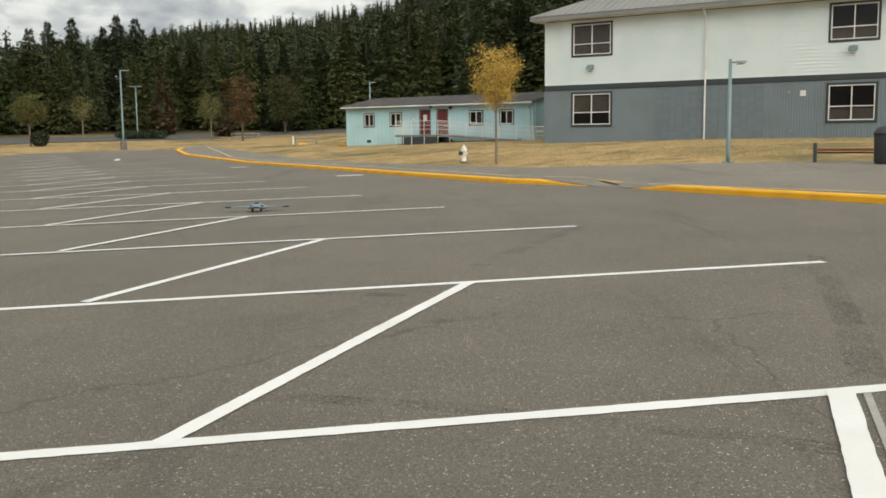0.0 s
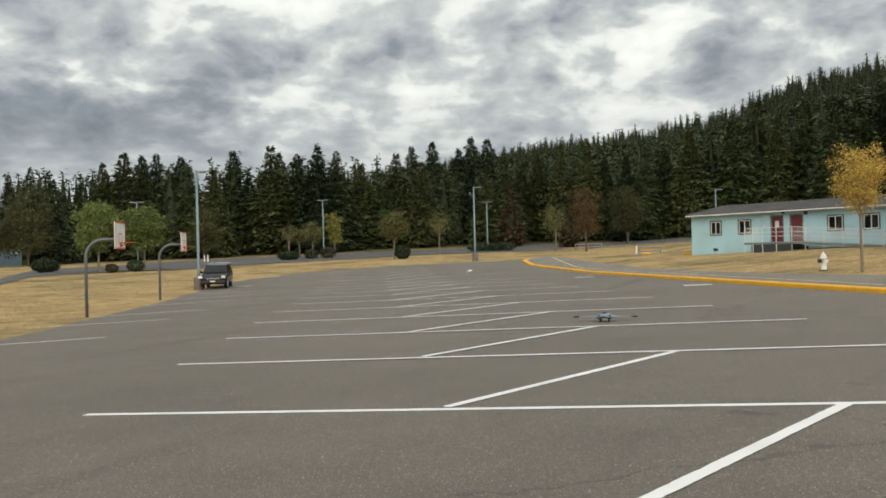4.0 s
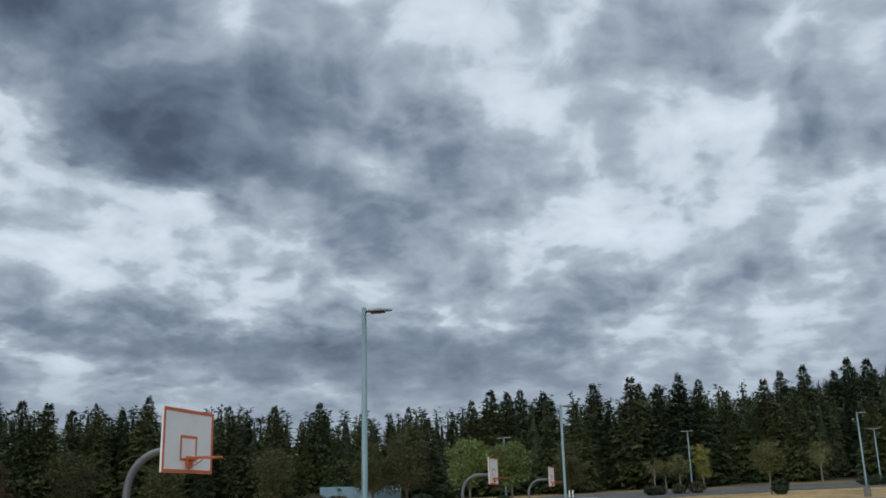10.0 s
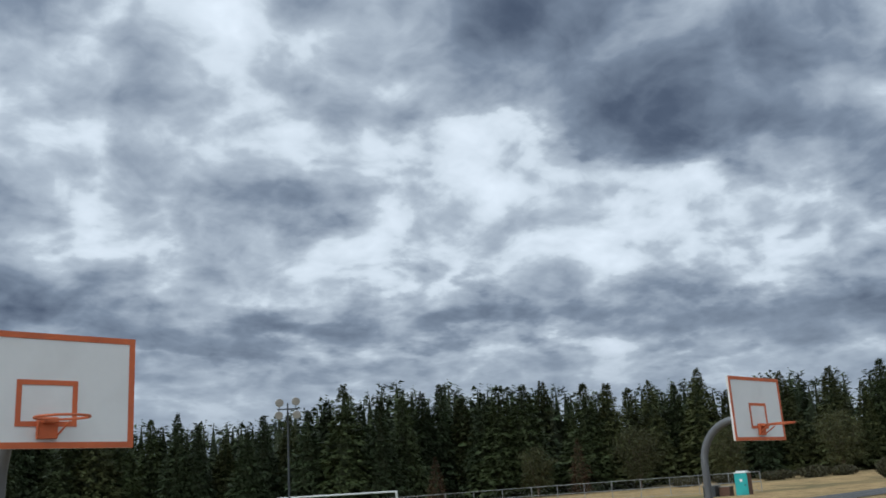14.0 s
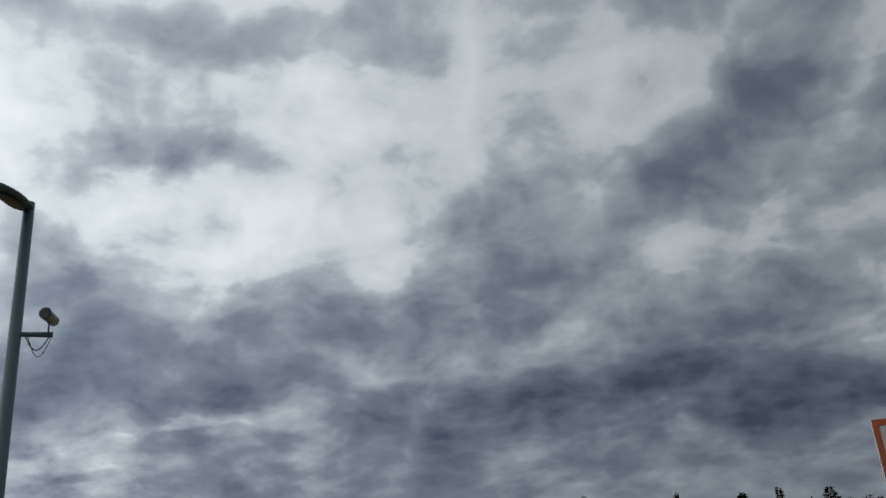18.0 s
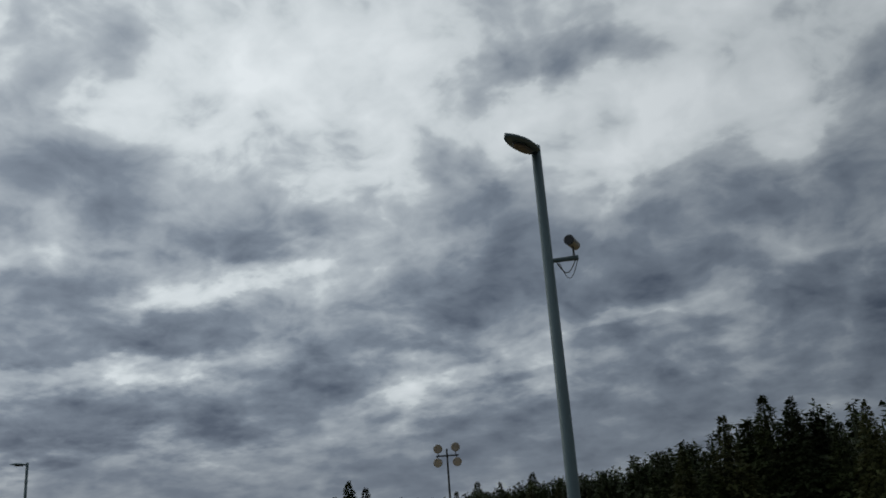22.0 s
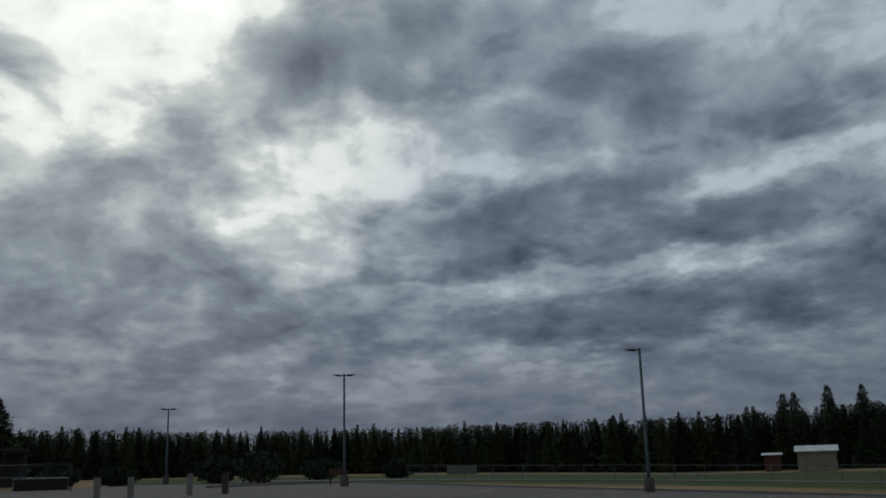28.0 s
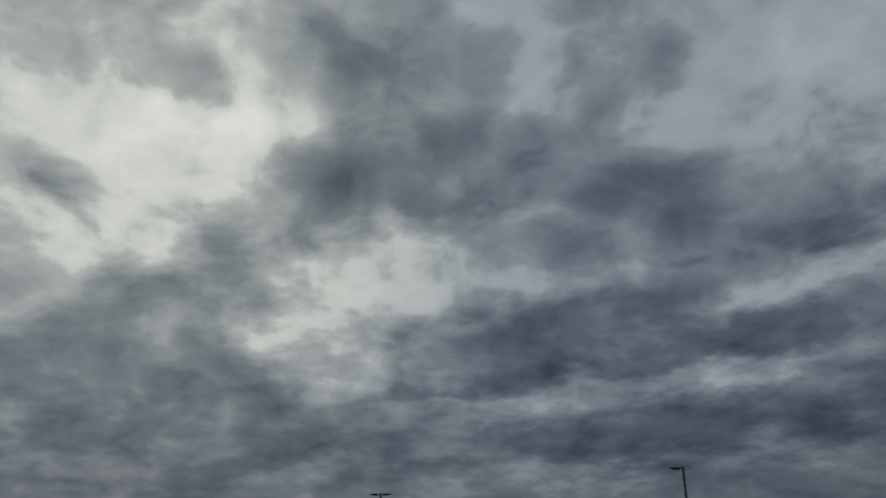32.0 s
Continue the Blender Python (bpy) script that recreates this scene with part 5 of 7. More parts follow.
def school():
    """Two-storey school wing; its front runs along local x and faces -y."""
    base = 1.25
    ob = thing("school_building", (6.5, 59.6, 0), math.degrees(math.atan2(-10.4, 16.4)), "two-storey school wing, pale siding over slate grey, metal roof", "building")
    L, D = 46.0, 16.0
    pairs = [(1.87, 4.33), (16.75, 19.05), (31.2, 33.7)]
    low, high = (2.37, 4.24), (6.6, 8.42)
    holes = [(a, z[0], b, z[1]) for a, b in pairs for z in (low, high)]
    part("wall", wall_with_holes(0, L, base - 0.6, 8.75, holes, 0.25), M["grey_siding"], ob, "front wall with window openings")
    for lo, hi in (((0, 0.25), (0.25, D)), ((L - 0.25, 0.25), (L, D)), ((0.25, D - 0.25), (L - 0.25, D))):
        part("wall", boxes(((*lo, base - 0.6), (*hi, 8.75))), M["grey_siding"], ob)
    part("upper_floor", boxes(((0.26, 0.26, 4.7), (L - 0.26, D - 0.26, 5.0))), M["concrete"], ob)
    shades = ((0.40, 1.0), (0.0, 1.0), (0.0, 0.42), (0.0, 0.36), (0.4, 1.0), (0.3, 1.0))
    for (a, b), z, (k0, k1) in zip([p for p in pairs for _ in (0, 1)], [low, high] * 3, shades):
        part("blind", boxes(((a + 0.02, 0.07, z[0] + (z[1] - z[0]) * k0 + 0.02), (b - 0.02, 0.09, z[0] + (z[1] - z[0]) * k1 - 0.02))), M["blind"], ob, "brown window blind")
    # pale lap siding above, in sheets that stop at the windows
    def clad(x0, x1, z0, z1, make, mat, label):
        cuts = sorted({x0, x1, *[v for p in pairs for v in (p[0] - 0.12, p[1] + 0.12) if x0 < v < x1]})
        for a, b in zip(cuts, cuts[1:]):
            zz = [(z0, z1)]
            for (p0, p1) in pairs:
                if p0 - 0.2 < (a + b) / 2 < p1 + 0.2:
                    w = low if z1 < 4.7 else high
                    zz = [(z0, w[0] - 0.12), (w[1] + 0.12, z1)]
            for c, d in zz:
                if d - c > 0.03:
                    part("cladding", make(a, b, c, d), mat, ob, label)
    clad(0, L, 4.82, 8.7, lambda a, b, c, d: lap_siding(a, b, c, d, 0.19, -0.012), M["siding"], "pale green-white lap siding")
    clad(0, 7.15, base - 0.3, 4.52, lambda a, b, c, d: rib_siding(a, b, c, d, 0.6, 0.004, -0.004), M["grey_siding"], "smooth slate grey siding boards")
    clad(13.35, L, base - 0.3, 4.52, lambda a, b, c, d: rib_siding(a, b, c, d, 0.15, 0.018, -0.004), M["grey_siding"], "slate grey ribbed siding")
    part("band", boxes(((-0.03, -0.07, 4.52), (L, -0.002, 4.82)), bevel=0.01), M["band"], ob, "dark trim band between the storeys")
    part("corner_trim", boxes(((-0.06, -0.05, 4.82), (0.06, -0.032, 8.7)), bevel=0.004), M["siding"], ob)
    part("corner_trim", boxes(((-0.10, -0.05, base - 0.3), (0.03, -0.026, 4.52)), bevel=0.004), M["grey_siding"], ob)
    # painted concrete blocks in the middle of the ground floor
    holder = part("block_panel", boxes(((7.16, -0.006, base - 0.3), (13.34, -0.002, 4.51))), M["block"], ob, "grey painted concrete blocks")
    cube = mesh_of("block", boxes(((0.006, -0.03, 0.006), (0.406, 0, 0.204)), bevel=0.006), M["block"])
    for row in range(15):
        for col in range(16):
            x = 7.17 + col * 0.412
            z = base - 0.02 + row * 0.2095
            if x < 7.1 or x + 0.41 > 13.5:
                continue
            b = new("block", cube)
            b.parent, b.location = holder, (x, -0.006, z)
    for (a, b), z, c in zip([p for p in pairs for _ in (0, 1)], [low, high] * 3, (0.40, 0.36) * 3):
        window(ob, (a, z[0]), (b, z[1]), (0.5, c), -0.012)
    # eaves and standing-seam roof
    part("soffit", boxes(((-0.65, -0.8, 8.75), (L + 0.9, D + 1.0, 8.85))), M["white_trim"], ob)
    part("fascia", boxes(((-0.7, -0.86, 8.73), (L + 1, -0.8, 9.0)), ((-0.7, -0.8, 8.73), (-0.65, D + 1, 9.0)), bevel=0.01), M["metal_roof"], ob, "grey fascia and gutter")
    bm = bmesh.new()
    rise = 3.9
    v = [bm.verts.new(p) for p in ((-0.75, -0.9, 9.0), (L + 1, -0.9, 9.0), (L + 1, D / 2, 9.0 + rise), (-0.75 + 9.0, D / 2, 9.0 + rise), (-0.75, D + 1.1, 9.0), (L + 1, D + 1.1, 9.0))]
    for f in ((0, 1, 2, 3), (0, 3, 4), (4, 3, 2, 5), (0, 4, 5, 1), (1, 5, 2)):
        bm.faces.new([v[i] for i in f])
    bmesh.ops.recalc_face_normals(bm, faces=bm.faces[:])
    roof = part("roof", bm, M["metal_roof"], ob, "grey standing-seam metal roof")
    bm = bmesh.new()
    for i in range(58):
        x = -0.6 + i * 0.45
        k = min(1.0, (x + 0.75) / 9.0)
        tube(bm, [(x, -0.9, 9.02), (x, -0.9 + (D / 2 + 0.9) * k, 9.02 + rise * k)], 0.022, 4)
    tagged(part("standing_seam", bm, M["metal_roof"], roof), kind="stuff")
    # downpipe
    part("downpipe", bar([(10.1, -0.78, 8.8), (10.1, -0.6, 8.6), (10.12, -0.14, 8.3), (10.12, -0.14, base + 0.1), (10.12, -0.25, base)], 0.055, 8), M["white_trim"], ob, "white rainwater downpipe")
    for x, z in ((3.05, 5.78), (17.9, 6.05), (32.5, 6.05)):
        lamp = part("wall_lamp", boxes(((x - 0.10, -0.08, z - 0.02), (x + 0.10, -0.012, z + 0.22)), bevel=0.01), M["teal_steel"], ob, "grey-green wall lamp with a hood")
        part("hood", prism(bmesh.new(), [(-0.08, z + 0.02), (-0.34, z - 0.10), (-0.34, z - 0.04), (-0.10, z + 0.20)], 0.44, 0), M["teal_steel"], lamp).location = (x - 0.22, 0, 0)
        part("lens", boxes(((x - 0.16, -0.32, z - 0.14), (x + 0.16, -0.10, z - 0.09)), bevel=0.01), M["lamp_white"], lamp)
    part("notice", boxes(((15.3, -0.05, 3.72), (15.6, -0.038, 4.02)), bevel=0.003), M["white_trim"], ob, "small white notice plate")
    for x, z, s in ((14.7, 3.95, 0.07), (13.9, 1.72, 0.06), (14.9, 1.85, 0.05)):
        part("outlet_box", boxes(((x - s, -0.10, z - s), (x + s, -0.034, z + s)), bevel=0.01), M["grey_steel"], ob)
    part("footing", boxes(((-0.12, -0.10, base - 0.6), (L, -0.035, base - 0.28)), bevel=0.01), M["concrete"], ob)


school()


def portable():
    """Low classroom hut on piers with two red doors, a landing and a long ramp."""
    ang = math.degrees(math.atan2(67.7 - 77.2, 6.5 + 7.9))
    ob = thing("portable_classroom", (-7.9, 77.2, 0), ang, "long pale aqua portable classroom with a low shingle roof", "building")
    L, D, base, top = 17.25, 8.5, 1.25, 4.12
    wins = [(1.9, 2.85), (4.5, 5.55), (11.9, 13.0), (14.5, 15.6)]
    doors = [(7.35, 8.3), (8.95, 9.9)]
    holes = [(a, 2.62, b, 3.62) for a, b in wins] + [(a, 1.92, b, 3.80) for a, b in doors]
    part("wall", wall_with_holes(0, L, base - 0.7, top, holes, 0.15), M["portable"], ob, "front wall with openings")
    for lo, hi in (((0, 0.15), (0.15, D)), ((L - 0.15, 0.15), (L, D)), ((0.15, D - 0.15), (L - 0.15, D))):
        part("wall", boxes(((*lo, base - 0.7), (*hi, top))), M["portable"], ob)
    part("floor", boxes(((0.15, 0.16, 1.80), (L - 0.15, D - 0.16, 1.90))), M["brown"], ob)
    bm = bmesh.new()
    for i in range(44):
        x = 0.2 + i * 0.40
        if any(a - 0.12 < x < b + 0.12 for a, b in wins + doors):
            continue
        box(bm, (x, -0.014, base - 0.28), (x + 0.03, -0.001, top - 0.01))
    tagged(part("batten", bm, M["portable"], ob), kind="stuff")
    for a, b in wins:
        window(ob, (a, 2.62), (b, 3.62), (0.5, 0), -0.004, 0.07, 0.07)
        part("blind", boxes(((a + (b - a) * 0.55, 0.22, 2.6), (b, 0.24, 3.64))), M["blind"], ob)
    for n, (a, b) in enumerate(doors):
        d = part("door", boxes(((a + 0.02, 0.02, 1.93), (b - 0.02, 0.07, 3.78)), bevel=0.01), M["door"], ob, "dark red steel door")
        part("door_frame", boxes(((a - 0.07, -0.03, 1.90), (a, 0.05, 3.87)), ((b, -0.03, 1.90), (b + 0.07, 0.05, 3.87)), ((a, -0.03, 3.80), (b, 0.05, 3.87)), bevel=0.006), M["grey_wall"], d)
        part("door_handle", bar([(b - 0.16, 0.0, 2.86), (b - 0.16, -0.05, 2.86), (b - 0.28, -0.05, 2.86)], 0.018, 6), M["silver"], d)
        part("vision_panel", boxes(((a + 0.30, 0.008, 2.95), (a + 0.62, 0.018, 3.45))), M["white_trim"] if n == 0 else M["door"], d, "white notice taped to the door" if n == 0 else "")
    # low gable roof, ridge along x
    bm = bmesh.new()
    for y0, z0, y1, z1 in ((-0.5, top - 0.02, D / 2, top + 0.80), (D + 0.5, top - 0.02, D / 2, top + 0.80)):
        a = [bm.verts.new((x, y, z)) for x, y, z in ((-0.15, y0, z0), (L + 0.15, y0, z0), (L + 0.15, y1, z1), (-0.15, y1, z1))]
        b = [bm.verts.new((v.co.x, v.co.y, v.co.z + 0.14)) for v in a]
        for f in ((a[0], a[1], a[2], a[3]), (b[3], b[2], b[1], b[0]), (a[0], b[0], b[1], a[1]), (a[1], b[1], b[2], a[2]), (a[3], a[2], b[2], b[3]), (a[0], a[3], b[3], b[0])):
            bm.faces.new(f)
    bmesh.ops.recalc_face_normals(bm, faces=bm.faces[:])
    roof = part("roof", bm, M["shingle"], ob, "weathered grey shingle roof")
    bm = bmesh.new()
    for i in range(13):
        k = i / 13
        box(bm, (-0.16, -0.52 + (D / 2 + 0.5) * k, top + 0.125 + 0.82 * k), (L + 0.16, -0.40 + (D / 2 + 0.5) * k, top + 0.15 + 0.82 * k))
    tagged(part("shingle", bm, M["shingle"], roof), kind="stuff")
    part("gable", prism(bmesh.new(), [(0.0, top), (D, top), (D / 2, top + 0.78)], 0.12, 0), M["portable"], ob)
    g = part("gable", prism(bmesh.new(), [(0.0, top), (D, top), (D / 2, top + 0.78)], 0.12, 0), M["portable"], ob)
    g.location.x = L - 0.12
    part("gutter", boxes(((-0.17, -0.58, top - 0.04), (L + 0.17, -0.50, top + 0.05)), bevel=0.015), M["white_trim"], ob, "pale gutter")
    part("downpipe", bar([(L - 0.25, -0.56, top - 0.1), (L - 0.25, -0.08, top - 0.45), (L - 0.25, -0.08, base)], 0.045, 8), M["portable"], ob)
    for x in (2.1, 6.4, 9.9, 15.9):
        part("vent", boxes(((x, -0.02, 1.33), (x + 0.42, -0.004, 1.55)), bevel=0.004), M["band"], ob, "dark crawl-space vent")
    part("wall_lamp", boxes(((8.28, -0.16, 3.95), (8.5, -0.01, 4.10)), bevel=0.02), M["band"], ob)
    part("alarm_bell", bar([(10.2, -0.14, 3.93), (10.2, -0.01, 3.93)], [0.12, 0.14], 14), M["door"], ob, "round red fire bell")
    for x in (6.72, 10.0):
        part("number_plate", boxes(((x - 0.12, -0.014, 3.05), (x + 0.12, -0.002, 3.2))), M["white_trim"], ob)
    # landing and ramp
    land_ = part("landing", boxes(((6.2, -1.75, 1.76), (10.2, -0.02, 1.90)), bevel=0.01), M["grey_wall"], ob, "grey landing in front of the doors")
    part("skirt", boxes(((6.8, -1.70, base - 0.3), (10.1, -1.66, 1.75))), M["band"], land_)
    bm = bmesh.new()
    prism(bm, [(10.2, 1.76), (10.2, 1.90), (19.6, 1.26), (19.6, 1.12)], 1.4, 1)
    ramp_ = part("ramp", bm, M["grey_wall"], ob, "long sloping access ramp")
    ramp_.location.y = -1.75

    def deck(x):
        return 1.90 if x < 10.2 else 1.90 - (x - 10.2) * 0.64 / 9.4
    for y in (-1.72,):
        for x in [6.25, 6.95, 7.75, 8.9, 10.15, 11.2, 12.6, 14.0, 15.4, 16.8, 18.2, 19.5]:
            part("post", bar([(x, y, lay(*(ob.matrix_basis @ Vector((x, y, 0))).xy) - 0.1), (x, y, deck(x) + 1.06)], 0.028, 6), M["white_trim"], ramp_ if x > 10.2 else land_)
            if x > 10.2:
                ramp_.children[-1].location.y = 1.75
        for up in (1.05, 0.72, 0.42):
            part("rail", bar([(6.25, y, deck(5) + up), (10.15, y, deck(10) + up)], 0.022, 6), M["white_trim"], land_)
            r = part("rail", bar([(10.15, y, deck(10) + up), (19.5, y, deck(19.5) + up)], 0.022, 6), M["white_trim"], ramp_)
            r.location.y = 1.75
    bm = bmesh.new()
    for i in range(78):
        x = 10.25 + i * 0.118
        tube(bm, [(x, -1.72, deck(x) + 0.06), (x, -1.72, deck(x) + 1.04)], 0.012, 4)
    r = tagged(part("balustrade", bm, M["white_trim"], ramp_), kind="stuff")
    r.location.y = 1.75
    bm = bmesh.new()
    for i in range(14):
        x = 6.28 + i * 0.09
        tube(bm, [(x, -1.72, 1.94), (x, -1.72, 2.94)], 0.010, 4)
    tagged(part("balustrade", bm, M["white_trim"], land_), kind="stuff")


portable()

# ---- poles and courts ----


def cobra_head(s, size=1.0):
    """A flat leaf-shaped lamp housing that reaches along x; size shrinks it for the lens."""
    bm = bmesh.new()
    rows = []
    for k in range(11):
        u = k / 10
        x = (0.05 + 0.80 * u) * s * size
        half = (0.045 + 0.125 * math.sin(math.pi * min(1.0, 0.12 + u * 0.92)) ** 0.7) * size * (0.3 if k == 10 else 1)
        lift = 0.055 * u - 0.02 * u * u
        rows.append([bm.verts.new((x, half * math.cos(a), lift * size + (0.085 if math.sin(a) > 0 else 0.03) * size * math.sin(a) * (0.4 + 0.6 * math.sin(math.pi * (0.1 + 0.85 * u))))) for a in (2 * math.pi * j / 14 for j in range(14))])
    for p, q in zip(rows, rows[1:]):
        for j in range(14):
            bm.faces.new((p[j], p[(j + 1) % 14], q[(j + 1) % 14], q[j]))
    bm.faces.new(rows[0])
    bm.faces.new(rows[-1])
    bmesh.ops.recalc_face_normals(bm, faces=bm.faces[:])
    return bm


def street_lamp(name, place, turn, label, high=7.5, heads=1, plinth=True, mat="teal_steel", group="lamp posts of the parking lot", slim=1.0):
    """A tapered steel post on a concrete plinth with flat lamp heads that reach along local x."""
    ob = thing(name, place, turn, label, "lamp post", group)
    foot = 0.0
    if plinth:
        part("plinth", lathe([(0.32, -0.3), (0.32, 0.72), (0.29, 0.78), (0.0, 0.785)], 20), M["plinth"], ob, "round stained concrete plinth")
        foot = 0.78
    part("base_plate", boxes(((-0.2, -0.2, foot), (0.2, 0.2, foot + 0.04)), bevel=0.008), M[mat], ob)
    for a in range(4):
        x, y = 0.15 * (1 if a % 2 else -1), 0.15 * (1 if a > 1 else -1)
        part("bolt", bar([(x, y, foot + 0.04), (x, y, foot + 0.10)], 0.018, 6), M["grey_steel"], ob)
    part("pole", bar([(0, 0, foot + 0.04), (0, 0, foot + 0.3), (0, 0, foot + high)], [0.105 * slim, 0.098 * slim, 0.074 * slim], 14), M[mat], ob, smooth=True)
    for k in range(heads):
        s = 1 if k == 0 else -1
        head = part("lamp_head", cobra_head(s, 1.0 if slim == 1.0 else 0.62), M["grey_steel" if mat == "teal_steel" else mat], ob, "flat oval lamp head", smooth=True)
        head.location = (0, 0, foot + high - 0.12)
        lens = part("lens", cobra_head(s, 0.55 if slim == 1.0 else 0.34), M["dark_lens"], head, "dark prismatic lens")
        lens.location = (0.17 * s, 0, -0.055)
    return ob


street_lamp("street_lamp", (-20.5, 18.7, lay(-20.5, 18.7)), 47, "tall pale teal lamp post on a round concrete plinth", 6.82)
street_lamp("street_lamp", (-36.5, 51.4, lay(-36.5, 51.4)), 35, "tall pale teal lamp post beside a parked car", 6.95)
street_lamp("street_lamp", at(18.75, 99), 19, "tall pale teal lamp post with a camera on a bracket", 7.05)
street_lamp("street_lamp", at(17.95, 140), 10, "twin-headed pale lamp post in a planted bed", 7.2, heads=2, plinth=False)
street_lamp("street_lamp", at(27.95, 126), 15, "twin-headed pale lamp post among young trees", 7.8, heads=2, plinth=False)
street_lamp("street_lamp", at(38.75, 108), 20, "twin-headed pale lamp post behind green trees", 7.4, heads=2, plinth=False)
street_lamp("street_lamp", at(4.39, 118), 10, "pale lamp post behind the portable classroom", plinth=False, heads=1, high=EYE + 118 * math.tan(radians(3.44)) - at(4.39, 118)[2])
# southern posts: steel coloured darker, as it looks against the bright sky
street_lamp("street_lamp", (-6.46, -11.98, lay(-6.46, -11.98)), 22, "teal lamp post, coloured as backlit, carrying a security camera", 7.09, mat="backlit_teal")
street_lamp("street_lamp", (-4.29, -57.0, lay(-4.29, -57.0)), -8, "teal lamp post, coloured as backlit, on a concrete plinth at the lot's edge", 7.5, mat="backlit_teal")
street_lamp("street_lamp", (16.1, -72.6, lay(16.1, -72.6)), 10, "twin-headed teal lamp post, coloured as backlit, beside the lot's far kerb", 7.6, heads=2, mat="backlit_teal")
street_lamp("street_lamp", (37.9, -94.7, lay(37.9, -94.7)), 15, "twin-headed teal lamp post, coloured as backlit, beyond the bollards", 6.7, heads=2, mat="backlit_teal")
street_lamp("path_lamp", (9.55, 31.5, lay(9.55, 31.5) + 0.09), -17, "slim grey-green path lamp beside the school lawn", 3.42, plinth=False, slim=0.75)


def security_camera(place, turn, label, category="security camera"):
    """A housed camera on a bracket arm with a loop of cable; local +x points away from the post."""
    ob = thing("security_camera", place, turn, label, category)
    part("arm", bar([(0.06, 0, 0), (0.46, 0, 0.02)], [0.035, 0.04], 8), M["backlit_teal"], ob)
    part("bracket", bar([(0.40, -0.05, 0.04), (0.40, -0.05, 0.17), (0.40, 0.05, 0.17), (0.40, 0.05, 0.04)], 0.012, 6), M["dark_steel"], ob)
    cam_body = part("housing", bar([(0.46, 0.13, 0.25), (0.34, -0.13, 0.27)], [0.072, 0.078], 14), M["grey_steel"], ob, "pale tube housing")
    part("lens", bar([(0.341, -0.131, 0.27), (0.335, -0.144, 0.271)], [0.066, 0.062], 14), M["car_glass"], cam_body)
    part("end_ring", bar([(0.345, -0.12, 0.269), (0.336, -0.14, 0.271)], [0.083, 0.083], 14), M["dark_steel"], cam_body)
    loop = [(0.42 - 0.30 * k / 10, 0.02, 0.0 - 0.20 * math.sin(math.pi * k / 10)) for k in range(11)]
    part("cable", bar(loop, 0.009, 5), M["carbon"], ob)
    part("cable", bar([(x + 0.03, y - 0.03, z * 1.5) for x, y, z in loop], 0.006, 5), M["carbon"], ob)
    return ob


security_camera((-6.46, -11.98, 5.79), 147, "security camera on a bracket, cable hanging in a loop")
p = at(18.75, 99)
security_camera((p[0], p[1], p[2] + 6.9), 195, "small pale security camera on a lamp post")


def hoop(name, place, turn, label, wide=1.62, high=1.02, bottom=2.55, neck_out=1.1):
    """Gooseneck basketball hoop: the board faces local -y, the post stands behind it."""
    ob = thing(name, place, turn, label, "basketball hoop", "basketball hoops along the lot's edge")
    zc = bottom + 0.42
    neck = [(0, neck_out, -0.3), (0, neck_out, zc - 0.72)]
    neck += [(0, neck_out - 0.68 * (1 - math.cos(a)), zc - 0.72 + 0.68 * math.sin(a)) for a in (math.pi / 2 * k / 8 for k in range(1, 9))]
    neck.append((0, 0.12, zc - 0.05))
    part("post", bar(neck, 0.062, 12), M["post_steel"], ob, "bent galvanised steel post", smooth=True)
    part("mount", boxes(((-0.30, 0.05, zc - 0.28), (-0.24, 0.12, zc + 0.30)), ((0.24, 0.05, zc - 0.28), (0.30, 0.12, zc + 0.30)), ((-0.24, 0.06, zc - 0.10), (0.24, 0.14, zc + 0.02)), bevel=0.008), M["grey_steel"], ob)
    b = part("backboard", boxes(((-wide / 2, 0, bottom), (wide / 2, 0.04, bottom + high)), bevel=0.008), M["board"], ob, "white steel backboard")
    t = 0.055
    part("border", boxes(((-wide / 2, -0.006, bottom), (-wide / 2 + t, -0.001, bottom + high)), ((wide / 2 - t, -0.006, bottom), (wide / 2, -0.001, bottom + high)),
                         ((-wide / 2 + t, -0.006, bottom), (wide / 2 - t, -0.001, bottom + t)), ((-wide / 2 + t, -0.006, bottom + high - t), (wide / 2 - t, -0.001, bottom + high))), M["orange"], b, "faded orange border")
    x, z0, z1 = 0.27, bottom + 0.19, bottom + 0.60
    part("target_square", boxes(((-x, -0.006, z0), (-x + 0.045, -0.001, z1)), ((x - 0.045, -0.006, z0), (x, -0.001, z1)), ((-x + 0.045, -0.006, z0), (x - 0.045, -0.001, z0 + 0.045)), ((-x + 0.045, -0.006, z1 - 0.045), (x - 0.045, -0.001, z1))), M["orange"], b, "faded orange square")
    rz = bottom + 0.24
    ring = [(0.225 * math.cos(a), -0.36 + 0.225 * math.sin(a), rz) for a in (2 * math.pi * k / 20 for k in range(21))]
    rim = part("rim", bar(ring, 0.012, 6), M["orange"], ob, "orange steel rim without a net")
    part("rim_plate", boxes(((-0.09, -0.05, rz - 0.16), (0.09, -0.007, rz + 0.03)), ((-0.06, -0.15, rz - 0.025), (0.06, -0.05, rz + 0.015)), bevel=0.006), M["orange"], rim)
    part("brace", bar([(-0.08, -0.03, rz - 0.14), (-0.13, -0.20, rz - 0.02)], 0.009, 5), M["orange"], rim)
    part("brace", bar([(0.08, -0.03, rz - 0.14), (0.13, -0.20, rz - 0.02)], 0.009, 5), M["orange"], rim)
    return ob


